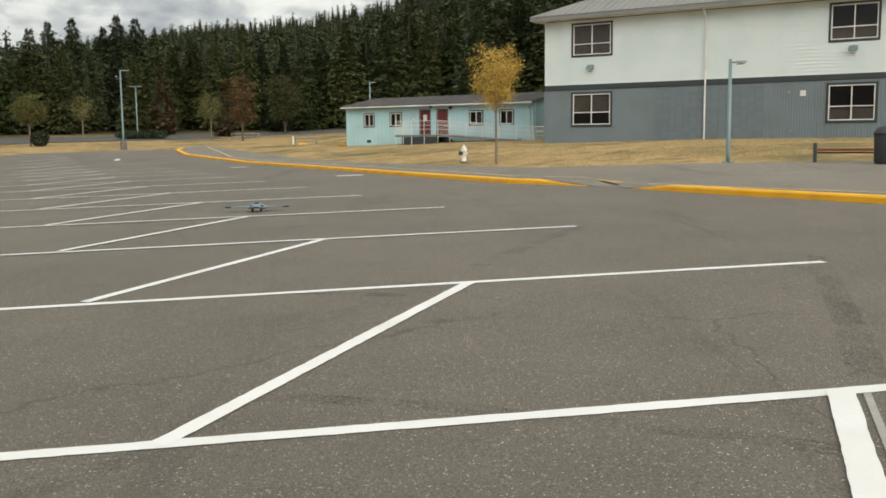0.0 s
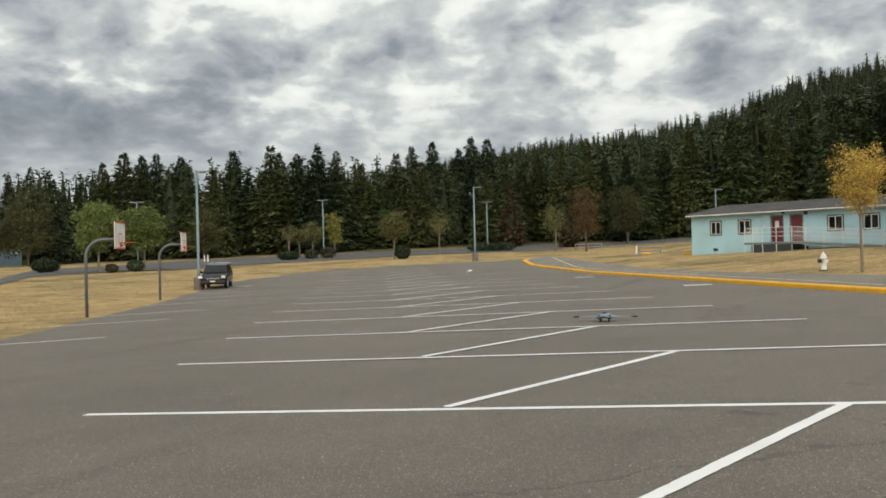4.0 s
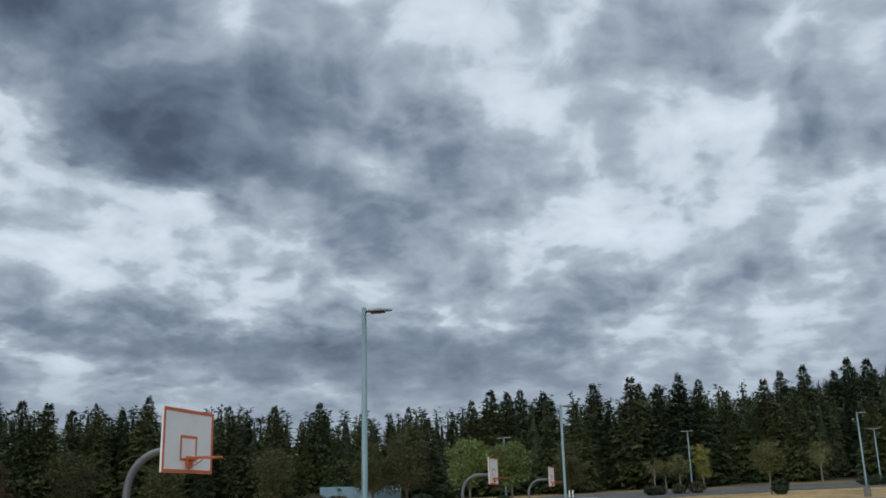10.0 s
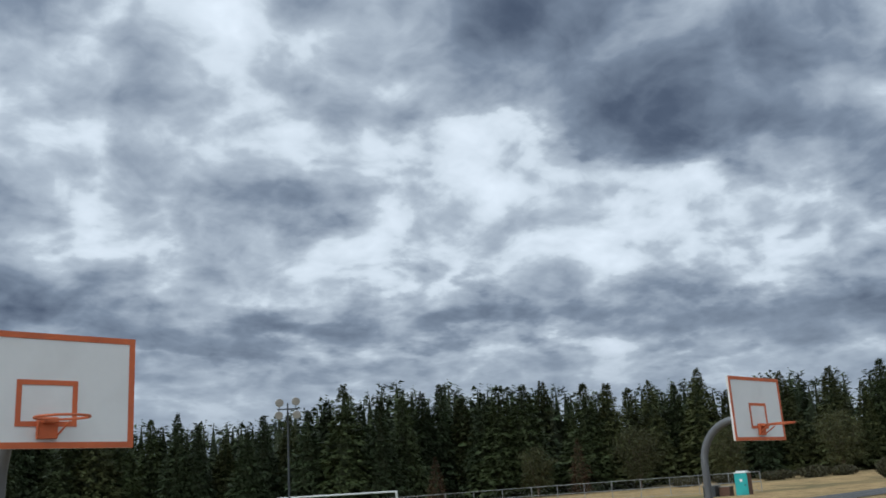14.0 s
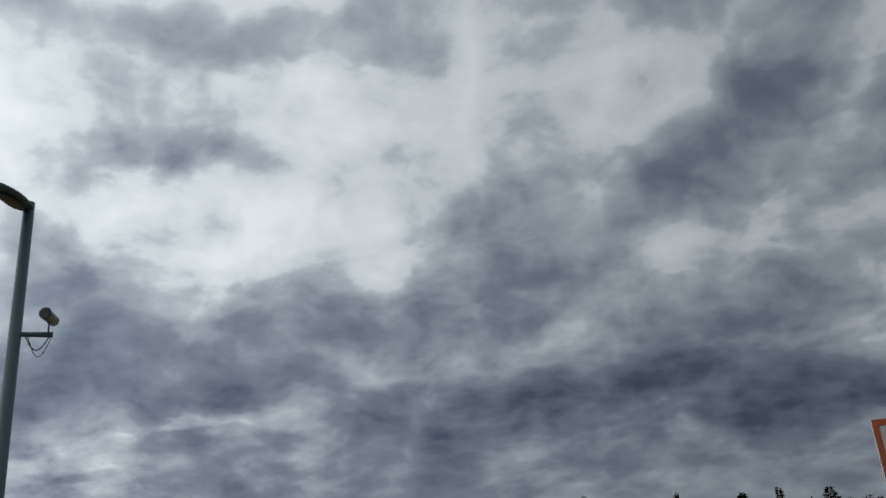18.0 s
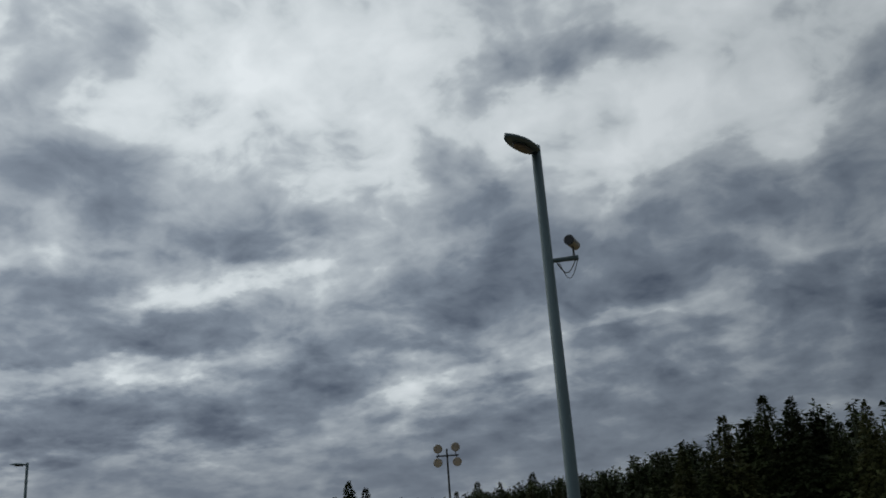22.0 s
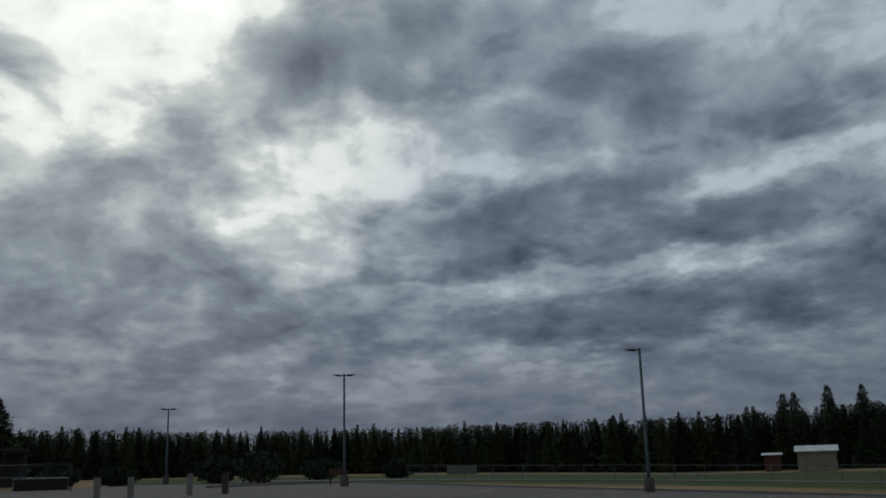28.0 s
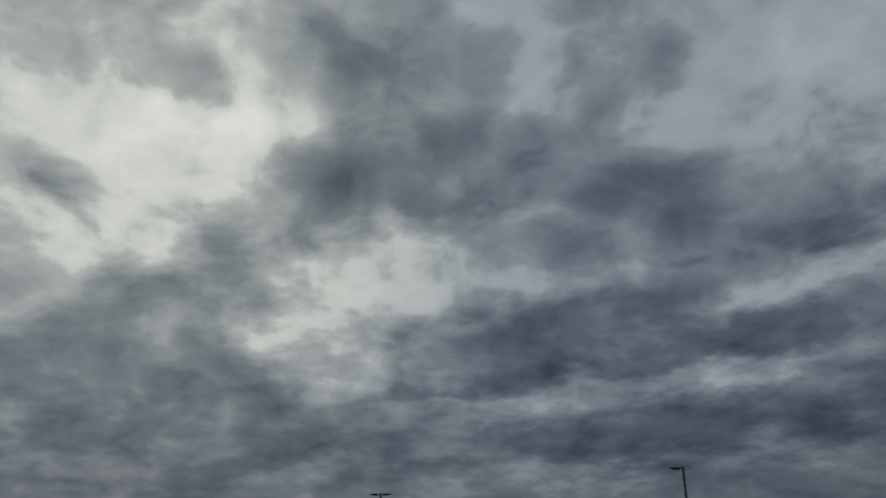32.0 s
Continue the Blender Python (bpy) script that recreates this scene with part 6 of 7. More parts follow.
hoop("basketball_hoop", (-24.04, 28.9, lay(-25.2, 28.3) - 0.05), 117, "gooseneck basketball hoop with orange-edged white board", neck_out=1.28)
hoop("basketball_hoop", (-30.24, 41.33, lay(-31.4, 40.8) - 0.05), 117, "gooseneck basketball hoop beside a lamp post", neck_out=1.28)
hoop("basketball_hoop", (-13.8, 8.5, lay(-14.5, 8.0) - 0.13), 118, "gooseneck basketball hoop with weathered board")
hoop("basketball_hoop", (-9.26, -1.71, lay(-10.5, -2.5) - 0.1), 118, "gooseneck basketball hoop close to the lot")

# ---- things beside the lot ----


def car(place, turn):
    """Black sport-utility car; its nose points along local -y."""
    ob = thing("parked_car", place, turn, "black sport-utility car with roof rails, parked on the grass edge", "car", scale=0.9)
    # body: cross-sections from nose to tail
    stations = [(-2.32, 0.60, 0.42, 0.78, 0.80), (-2.20, 0.84, 0.30, 0.94, 0.92), (-1.55, 0.92, 0.28, 1.02, 1.00), (-1.0, 0.93, 0.28, 1.06, 1.06), (0.6, 0.94, 0.28, 1.08, 1.06), (1.9, 0.93, 0.28, 1.10, 1.08), (2.25, 0.88, 0.34, 1.10, 1.08), (2.36, 0.80, 0.46, 1.00, 1.0)]
    bm = bmesh.new()
    prev = None
    for y, w, z0, z1, zc in stations:
        ring = [(-w * 0.88, y, z0), (-w, y, z0 + 0.14), (-w, y, z1 - 0.14), (-w * 0.93, y, z1), (0, y, zc), (w * 0.93, y, z1), (w, y, z1 - 0.14), (w, y, z0 + 0.14), (w * 0.88, y, z0)]
        row = [bm.verts.new(p) for p in ring]
        if prev:
            for k in range(9):
                bm.faces.new((prev[k], prev[(k + 1) % 9], row[(k + 1) % 9], row[k]))
        else:
            bm.faces.new(row)
        prev = row
    bm.faces.new(prev[::-1])
    bmesh.ops.recalc_face_normals(bm, faces=bm.faces[:])
    body = part("body", bm, M["black_paint"], ob, "glossy black bodywork", smooth=True)
    bm = bmesh.new()
    prev = None
    for y, w, z in ((-1.02, 0.86, 1.06), (-0.35, 0.74, 1.62), (0.3, 0.73, 1.70), (1.5, 0.72, 1.68), (2.1, 0.72, 1.60), (2.34, 0.80, 1.08)):
        row = [bm.verts.new(p) for p in ((-w if z > 1.2 else -w, y, z), (-w * 0.85, y, z + 0.05), (w * 0.85, y, z + 0.05), (w, y, z), (0.90, y, 1.05), (-0.90, y, 1.05))]
        if prev:
            for k in range(6):
                bm.faces.new((prev[k], prev[(k + 1) % 6], row[(k + 1) % 6], row[k]))
        else:
            bm.faces.new(row)
        prev = row
    bm.faces.new(prev[::-1])
    bmesh.ops.recalc_face_normals(bm, faces=bm.faces[:])
    part("cabin", bm, M["black_paint"], ob, smooth=False)
    q = bmesh.new()
    v = [q.verts.new(p) for p in ((-0.78, -1.0, 1.12), (0.78, -1.0, 1.12), (0.66, -0.40, 1.60), (-0.66, -0.40, 1.60))]
    q.faces.new(v)
    bmesh.ops.translate(q, vec=(0, -0.03, 0.03), verts=q.verts[:])
    part("windscreen", q, M["car_glass"], ob)
    for s in (1, -1):
        for y0, y1 in ((-0.72, 0.18), (0.26, 1.12), (1.2, 1.95)):
            q = bmesh.new()
            top0, top1 = (min(1.6, 1.14 + (y0 + 1.0) * 0.9), 1.6)
            v = [q.verts.new(p) for p in ((s * 0.905, y0, 1.12), (s * 0.905, y1, 1.12), (s * 0.765, y1 - 0.02, top1), (s * 0.765, max(y0, -0.36), top0 if y0 > -0.7 else 1.58))]
            q.faces.new(v if s > 0 else v[::-1])
            part("side_window", q, M["car_glass"], ob)
        part("headlight", boxes(((s * 0.80 - 0.22, -2.33, 0.72), (s * 0.80 + 0.06, -2.14, 0.90)), bevel=0.03), M["lamp_white"], ob, "clear headlight")
        part("wing_mirror", boxes(((s * 1.02 - 0.10, -0.78, 1.08), (s * 1.02 + 0.10, -0.62, 1.24)), bevel=0.03), M["black_paint"], ob)
        part("roof_rail", bar([(s * 0.64, -0.2, 1.72), (s * 0.64, -0.1, 1.80), (s * 0.64, 1.8, 1.78), (s * 0.64, 1.9, 1.70)], 0.02, 6), M["silver"], ob)
        part("tail_light", boxes(((s * 0.84 - 0.10, 2.26, 0.86), (s * 0.84 + 0.04, 2.38, 1.12)), bevel=0.02), M["door"], ob)
        for y in (-1.45, 1.45):
            wheel = part("wheel", bar([(s * 0.70, y, 0.34), (s * 0.72, y, 0.34), (s * 0.92, y, 0.34), (s * 0.94, y, 0.34)], [0.28, 0.35, 0.35, 0.29], 24), M["rubber"], ob)
            part("rim", bar([(s * 0.93, y, 0.34), (s * 0.955, y, 0.34)], [0.24, 0.21], 16), M["silver"], wheel)
    part("grille", boxes(((-0.46, -2.37, 0.62), (0.46, -2.25, 0.82)), bevel=0.01), M["carbon"], ob)
    for z in (0.66, 0.71, 0.76):
        part("grille_bar", boxes(((-0.45, -2.385, z), (0.45, -2.366, z + 0.02))), M["silver"], ob)
    part("bumper", boxes(((-0.84, -2.42, 0.36), (0.84, -2.22, 0.58)), bevel=0.05), M["carbon"], ob)
    part("number_plate", boxes(((-0.18, -2.44, 0.46), (0.18, -2.422, 0.56)), bevel=0.004), M["white_trim"], ob, "pale plate with a dark bar")
    part("tailgate", boxes(((-0.72, 2.0, 1.78), (0.72, 3.0, 1.84)), bevel=0.02, ), M["silver"], ob, "raised tailgate, its underside pale")
    for s in (1, -1):
        part("strut", bar([(s * 0.68, 2.25, 1.2), (s * 0.68, 2.75, 1.79)], 0.012, 5), M["carbon"], ob)
    for x in (-0.3, 0.3):
        part("wiper", bar([(x, -1.06, 1.13), (x - 0.35, -0.86, 1.31)], 0.010, 4), M["carbon"], ob)


car((-36.2, 53.0, lay(-36.2, 53.0)), 27)


def flying_wing(place, turn):
    """Model aircraft: a swept foam wing with winglets, motor and propeller, on the asphalt."""
    ob = thing("model_aircraft", place, turn, "grey-blue foam flying-wing model aircraft resting on the asphalt", "model aircraft")
    body = tube(bmesh.new(), [(0, -0.36, 0.075), (0, -0.26, 0.09), (0, -0.05, 0.095), (0, 0.12, 0.09), (0, 0.20, 0.085)], [0.01, 0.10, 0.20, 0.21, 0.16], 14)
    for v in body.verts:
        v.co.z = 0.085 + (v.co.z - 0.085) * 0.28 + max(0, 0.05 - abs(v.co.x) * 0.3)
    part("body", body, M["foam"], ob, "angular grey-blue centre body", smooth=True)
    for s in (1, -1):
        bm = bmesh.new()
        prev = None
        for k in range(7):
            f = k / 6
            x, sweep, chord, z = s * (0.10 + 0.50 * f), 0.10 + 0.16 * f, 0.24 - 0.17 * smoothstep(f, 0.0, 0.7), 0.10 - 0.012 * f
            prof = [(0.0, 0.0), (0.12, 0.02), (0.35, 0.024), (0.7, 0.012), (1.0, 0.0), (0.6, -0.008), (0.2, -0.012)]
            row = [bm.verts.new((x, -0.16 + sweep + c * chord, z + h * (1 - 0.45 * f))) for c, h in prof]
            if prev:
                for i in range(7):
                    bm.faces.new((prev[i], prev[(i + 1) % 7], row[(i + 1) % 7], row[i]))
            prev = row
        bm.faces.new(prev)
        bmesh.ops.recalc_face_normals(bm, faces=bm.faces[:])
        part("wing", bm, M["foam"], ob, smooth=True)
        part("wing_tip", boxes(((s * 0.62 - 0.06, 0.075, 0.078), (s * 0.62 + 0.06, 0.175, 0.112)), bevel=0.008), M["carbon"], ob, "black wing tip")
        part("intake", boxes(((s * 0.09 - 0.045, -0.20, 0.105), (s * 0.09 + 0.045, -0.06, 0.150)), bevel=0.012), M["carbon"], ob, "dark intake opening")
        part("tail_fin", boxes(((s * 0.12 - 0.004, 0.08, 0.10), (s * 0.12 + 0.004, 0.20, 0.17)), bevel=0.002), M["foam"], ob)
        part("skid", boxes(((s * 0.09 - 0.02, -0.16, 0.0), (s * 0.09 + 0.02, 0.06, 0.075)), bevel=0.006), M["carbon"], ob)
    part("flight_camera", boxes(((-0.035, -0.10, 0.13), (0.035, 0.0, 0.185)), bevel=0.008), M["carbon"], ob)
    part("camera_bar", boxes(((-0.06, -0.11, 0.186), (0.06, -0.05, 0.20)), bevel=0.004), M["carbon"], ob)
    part("motor", bar([(0, 0.14, 0.10), (0, 0.19, 0.10)], 0.018, 10), M["silver"], ob)
    part("propeller", boxes(((-0.115, 0.192, 0.092), (0.115, 0.198, 0.108)), bevel=0.003), M["carbon"], ob)



flying_wing((-4.03, 20.15, lay(-4.03, 20.15) + 0.002), 8)


def hydrant(place):
    ob = thing("fire_hydrant", place, 20, "white enamel fire hydrant with a dark outlet cap", "hydrant")
    part("barrel", lathe([(0.17, -0.1), (0.17, 0.05), (0.115, 0.07), (0.115, 0.50), (0.15, 0.52), (0.15, 0.56), (0.13, 0.58), (0.12, 0.66), (0.08, 0.74), (0.03, 0.77), (0.03, 0.83), (0.0, 0.835)], 18), M["hydrant"], ob, smooth=True)
    part("base_flange", lathe([(0.19, -0.02), (0.19, 0.06), (0.0, 0.062)], 12), M["band"], ob)
    part("outlet", bar([(-0.10, 0, 0.44), (-0.23, 0, 0.44)], [0.085, 0.095], 12), M["band"], ob, "dark outlet cap")
    part("outlet", bar([(0, -0.10, 0.40), (0, -0.19, 0.40)], [0.06, 0.065], 12), M["hydrant"], ob)
    part("outlet", bar([(0.10, 0, 0.40), (0.18, 0, 0.40)], [0.06, 0.065], 12), M["hydrant"], ob)


hydrant((0.96, 43.4, lay(0.96, 43.4)))


def bench(place, turn):
    ob = thing("bench", place, turn, "long bench of red-stained planks on dark square posts", "bench")
    for x in (0.0, 3.3):
        part("end_frame", boxes(((x, -0.22, -0.1), (x + 0.11, -0.11, 0.60)), ((x, 0.22, -0.1), (x + 0.11, 0.33, 0.60)), ((x, -0.11, 0.50), (x + 0.11, 0.22, 0.60)), bevel=0.01), M["band"], ob, "dark square frame")
    for y in (-0.09, 0.04, 0.17):
        part("plank", boxes(((0.115, y - 0.055, 0.34), (3.295, y + 0.055, 0.42)), bevel=0.008), M["redwood"], ob)
    part("rail", boxes(((0.115, 0.2, 0.26), (3.295, 0.24, 0.31)), bevel=0.006), M["redwood"], ob)


bench((11.65, 29.6, lay(11.65, 29.6) + 0.11), -22)

bin_ = thing("litter_bin", (13.0, 27.6, lay(13.0, 27.6) + 0.11), 0, "dark blue-grey litter bin beside the bench", "bin")
part("drum", lathe([(0.29, 0.0), (0.32, 0.05), (0.34, 0.8), (0.34, 0.84)], 20), M["dark_steel"], bin_, smooth=True)
part("lid", lathe([(0.36, 0.84), (0.36, 0.90), (0.26, 1.06), (0.10, 1.12), (0.0, 1.125)], 20), M["dark_steel"], bin_, smooth=True)


def container(place, turn):
    """Corrugated shipping container, long side facing local -y."""
    ob = thing("shipping_container", place, turn, "pale blue corrugated shipping container, faded", "container")
    L, H, D = 12.2, 2.6, 2.44
    part("side", rib_siding(0.1, L - 0.1, 0.18, H - 0.12, 0.28, 0.036, 0.04), M["container"], ob)
    part("shell", boxes(((0.05, 0.06, 0.15), (L - 0.05, D, H - 0.05))), M["container"], ob)
    part("frame", boxes(((0, 0, 0), (0.12, 0.10, H)), ((L - 0.12, 0, 0), (L, 0.10, H)), ((0.12, 0, 0), (L - 0.12, 0.10, 0.17)), ((0.12, 0, H - 0.12), (L - 0.12, 0.10, H)), bevel=0.01), M["container"], ob)
    for x in (0, L - 0.18):
        for z in (0, H - 0.12):
            part("corner_casting", boxes(((x, -0.012, z), (x + 0.18, 0.16, z + 0.12)), bevel=0.01), M["grey_steel"], ob)
    part("marking", boxes(((L - 1.5, -0.006, 2.0), (L - 0.4, -0.002, 2.18))), M["white_trim"], ob, "pale bar of unreadable marking")


c0, c1 = at(49.7, 146), at(44.95, 146)
container((c0[0], c0[1], c0[2] - 0.1), math.degrees(math.atan2(c1[1] - c0[1], c1[0] - c0[0])))


def portable_toilet(place, turn):
    ob = thing("portable_toilet", place, turn, "turquoise portable toilet with a brown side", "toilet")
    part("cabin", boxes(((-0.55, -0.55, 0.12), (0.55, 0.55, 2.05)), bevel=0.03), M["toilet"], ob)
    part("side_panel", boxes(((0.55, -0.53, 0.14), (0.575, 0.53, 2.03)), bevel=0.005), M["brown"], ob, "brown side panel")
    part("base", boxes(((-0.6, -0.6, 0), (0.6, 0.6, 0.12)), bevel=0.02), M["dark_steel"], ob)
    part("roof", boxes(((-0.58, -0.58, 2.05), (0.58, 0.58, 2.14)), ((-0.42, -0.42, 2.14), (0.42, 0.42, 2.24)), bevel=0.03), M["lamp_white"], ob, "pale domed roof")
    d = part("door", boxes(((-0.45, -0.585, 0.2), (0.42, -0.552, 1.95)), bevel=0.01), M["toilet"], ob)
    part("notice", boxes(((-0.1, -0.592, 1.35), (0.12, -0.586, 1.55))), M["white_trim"], d)
    part("latch", boxes(((0.28, -0.61, 1.0), (0.36, -0.586, 1.12)), bevel=0.004), M["carbon"], d)


tp = at(57.98, 86)
portable_toilet((tp[0], tp[1], tp[2] - 0.25), 40)
for a, w, h, mat, label in ((58.95, 0.9, 1.0, "brown", "brown wooden litter crate"), (59.75, 1.1, 1.15, "dark_steel", "dark grey utility box")):
    q = at(a, 86)
    ob = thing("crate" if mat == "brown" else "utility_box", (q[0], q[1], q[2] - 0.25), 35, label, "box")
    part("body", boxes(((-w / 2, -w / 2, 0), (w / 2, w / 2, h)), bevel=0.02), M[mat], ob)
    part("lid", boxes(((-w / 2 - 0.04, -w / 2 - 0.04, h), (w / 2 + 0.04, w / 2 + 0.04, h + 0.08)), bevel=0.02), M["grey_wall"], ob)
    if mat == "brown":
        for z in (0.25, 0.55, 0.85):
            part("board", boxes(((-w / 2 - 0.02, -w / 2 - 0.025, z - 0.1), (w / 2 + 0.02, -w / 2 - 0.004, z + 0.1)), bevel=0.005), M["brown"], ob)


def marker_post(place, label, high=1.25, thick=0.16, mat="lamp_white", name="marker_post"):
    ob = thing(name, place, 0, label, "post", "posts beside the roads")
    part("post", boxes(((-thick, -thick, -0.2), (thick, thick, high)), bevel=0.03), M[mat], ob)
    part("cap", boxes(((-thick - 0.01, -thick - 0.01, high), (thick + 0.01, thick + 0.01, high + 0.05)), bevel=0.02), M[mat], ob)


for a, r in ((48.1, 88), (47.5, 88.5), (35.0, 126), (34.8, 126)):
    marker_post(at(a, r), "short white post beside the service road", 1.35 if r < 100 else 0.9, 0.075)
for x, y, h in ((24.0, -47.2, 1.0), (22.9, -48.7, 1.0), (21.3, -53.0, 1.1)):
    marker_post((x, y, lay(x, y)), "weathered grey wooden bollard", h, 0.13, "concrete", "bollard")
marker_post((20.0, -55.3, lay(20.0, -55.3)), "dark wooden bollard at the end of the kerb", 1.1, 0.16, "bark", "bollard")


def flood_mast(place, turn, label, high):
    """A slim mast with a crossbar and four round floodlights."""
    ob = thing("floodlight_mast", place, turn, label, "floodlight", "floodlights of the playing field")
    part("mast", bar([(0, 0, -0.3), (0, 0, high - 0.2)], [0.085, 0.05], 10), M["dark_steel"], ob)
    part("crossbar", boxes(((-0.62, -0.04, high - 0.60), (0.62, 0.04, high - 0.52)), bevel=0.01), M["dark_steel"], ob)
    for x, z, y in ((-0.48, high - 0.10, 0.15), (0.48, high - 0.05, 0.15), (-0.52, high - 0.86, -0.1), (0.52, high - 0.86, -0.1)):
        lamp = part("floodlight", bar([(x, y + 0.22, z + 0.03), (x, y + 0.12, z), (x, y - 0.22, z - 0.08)], [0.08, 0.19, 0.25], 16), M["silver"], ob, "round spun-metal floodlight", smooth=True)
        part("glass", bar([(x, y - 0.221, z - 0.08), (x, y - 0.235, z - 0.083)], [0.235, 0.22], 16), M["flood_glass"], lamp)
        part("yoke", bar([(x, y, z), (x, 0, high - 0.56)], 0.025, 6), M["dark_steel"], lamp)
    return ob


q = at(84.5, 57)
flood_mast(q, 84, "slim dark mast with four round floodlights behind a goal", EYE + 57 * math.tan(radians(5.9)) - q[2])
q = (2.79 - 52 * math.sin(radians(148.91)), -1.32 + 52 * math.cos(radians(148.91)))
flood_mast((q[0], q[1], lay(*q)), 150, "slim dark mast with four round floodlights over the field", EYE + 52 * math.tan(radians(6.5)) - lay(*q))


def goal(place, turn, label, wide=7.3, high=2.44, deep=2.2):
    """A white football goal frame with back stays; opens towards local -y."""
    ob = thing("football_goal", place, turn, label, "goal", "goals on the playing field")
    for s in (-1, 1):
        x = s * wide / 2
        part("post", bar([(x, 0, -0.1), (x, 0, high)], 0.06, 10), M["white_trim"], ob)
        part("stay", bar([(x, 0, high), (x, 0.9, high)], 0.035, 8), M["white_trim"], ob)
        part("stay", bar([(x, 0.9, high), (x, deep, 0.0)], 0.035, 8), M["white_trim"], ob)
        part("ground_bar", bar([(x, 0, 0.03), (x, deep, 0.03)], 0.035, 8), M["white_trim"], ob)
    part("crossbar", bar([(-wide / 2 - 0.06, 0, high), (wide / 2 + 0.06, 0, high)], 0.06, 10), M["white_trim"], ob)
    part("back_bar", bar([(-wide / 2, deep, 0.03), (wide / 2, deep, 0.03)], 0.035, 8), M["white_trim"], ob)
    return ob


q = at(81.7, 60)
goal((q[0], q[1], q[2] + 0.1), 82 - 8, "white football goal frame without a net")
q = at(83.0, 66)
goal((q[0], q[1], q[2]), 70, "smaller white goal frame behind the first", 5.0, 2.1)
q = (-37.5, -38.0)
goal((q[0], q[1], lay(*q) + 0.2), 140, "white football goal frame on the field")
q = (-39.0, -66.0)
goal((q[0], q[1], lay(*q)), 160, "small white goal frame far across the field", 3.2, 1.9, 1.2)


def fence(line, high, name, label, step=3.0, mesh_gap=0.45, mat="grey_steel"):
    """Chain-link fence: posts, top and mid rails and woven wire."""
    pts = resample(line, step)
    ob = thing(name, (0, 0, 0), 0, label, "fence", "chain-link fences round the field")
    for p, q in zip(pts, pts[1:] + [pts[-1]]):
        z = lay(*p)
        part("post", bar([(p[0], p[1], z - 0.2), (p[0], p[1], z + high)], 0.035, 6), M[mat], ob)
    wire = bmesh.new()
    for k in (high, high * 0.5, 0.08):
        bm = bmesh.new()
        tube(bm, [(p[0], p[1], lay(*p) + k) for p in pts], 0.028 if k > 0.1 else 0.015, 5)
        part("rail", bm, M[mat], ob)
    for p, q in zip(pts, pts[1:]):
        n = max(2, int(math.dist(p, q) / mesh_gap))
        for i in range(n):
            a, b, c = between(p, q, i / n), between(p, q, (i + 1) / n), between(p, q, (i + 0.5) / n)
            for s, e in ((a, b), (b, a)):
                tube(wire, [(s[0], s[1], lay(*s) + 0.08), (e[0], e[1], lay(*e) + high)], 0.0045, 3, False)
    wire_ob = part("wire", wire, M[mat], ob)
    tagged(wire_ob, kind="stuff")
    return ob


fence([at(57.0, 92)[:2], at(62, 96)[:2], at(70, 102)[:2], at(80, 106)[:2], at(92, 104)[:2]], 1.75, "field_fence", "long grey chain-link fence beyond the field")
fence([at(130, 78)[:2], at(146, 84)[:2], at(160, 92)[:2], at(176, 100)[:2], at(188, 106)[:2]], 1.5, "field_fence", "grey chain-link fence along the running track", mat="post_steel")
fence([(38, -66), (36, -70), (50, -78), (58, -82)], 1.9, "yard_fence", "dark chain-link fence of the service yard", mat="dark_steel")

# pale running track beyond the field
bm = bmesh.new()
prev = None
for k in range(60):
    a = 128 + 70 * k / 59
    row = []
    for r in (86, 92):
        x, y, z = at(a, r + 16 * smoothstep(a, 150, 190))
        row.append(bm.verts.new((x, y, z + 0.06)))
    if prev:
        bm.faces.new((prev[0], prev[1], row[1], row[0]))
    prev = row
bmesh.ops.recalc_face_normals(bm, faces=bm.faces[:])
if sum(f.normal.z for f in bm.faces) < 0:
    bmesh.ops.reverse_faces(bm, faces=bm.faces[:])
setting("running_track", bm, M["concrete"], "pale cinder running track round the field")


def shed(place, turn, label, L, D, H, rise, roof="tin", wall="grey_wall"):
    """A plain shed with a pitched metal roof, door and windows on its long side."""
    ob = thing("field_shed", place, turn, label, "shed", "sheds beyond the field")
    part("wall", wall_with_holes(0, L, -0.2, H, [(L * 0.12, 0.9, L * 0.3, H * 0.75), (L * 0.7, 0.9, L * 0.88, H * 0.75), (L * 0.42, 0.0, L * 0.58, H * 0.82)], 0.12), M[wall], ob)
    part("wall", boxes(((0, 0.12, -0.2), (0.12, D, H)), ((L - 0.12, 0.12, -0.2), (L, D, H)), ((0.12, D - 0.12, -0.2), (L - 0.12, D, H))), M[wall], ob)
    part("shutter", boxes(((L * 0.12, 0.04, 0.9), (L * 0.3, 0.08, H * 0.75)), ((L * 0.7, 0.04, 0.9), (L * 0.88, 0.08, H * 0.75))), M["tin"], ob)
    part("door", boxes(((L * 0.42, 0.04, 0), (L * 0.58, 0.09, H * 0.82)), bevel=0.01), M["grey_wall"], ob)
    bm = bmesh.new()
    prism(bm, [(-0.5, H - 0.05), (D / 2, H + rise), (D + 0.5, H - 0.05), (D + 0.5, H + 0.06), (D / 2, H + rise + 0.12), (-0.5, H + 0.06)], L + 0.8, 0)
    r = part("roof", bm, M[roof], ob, "pale metal roof")
    r.location.x = -0.4
    return ob


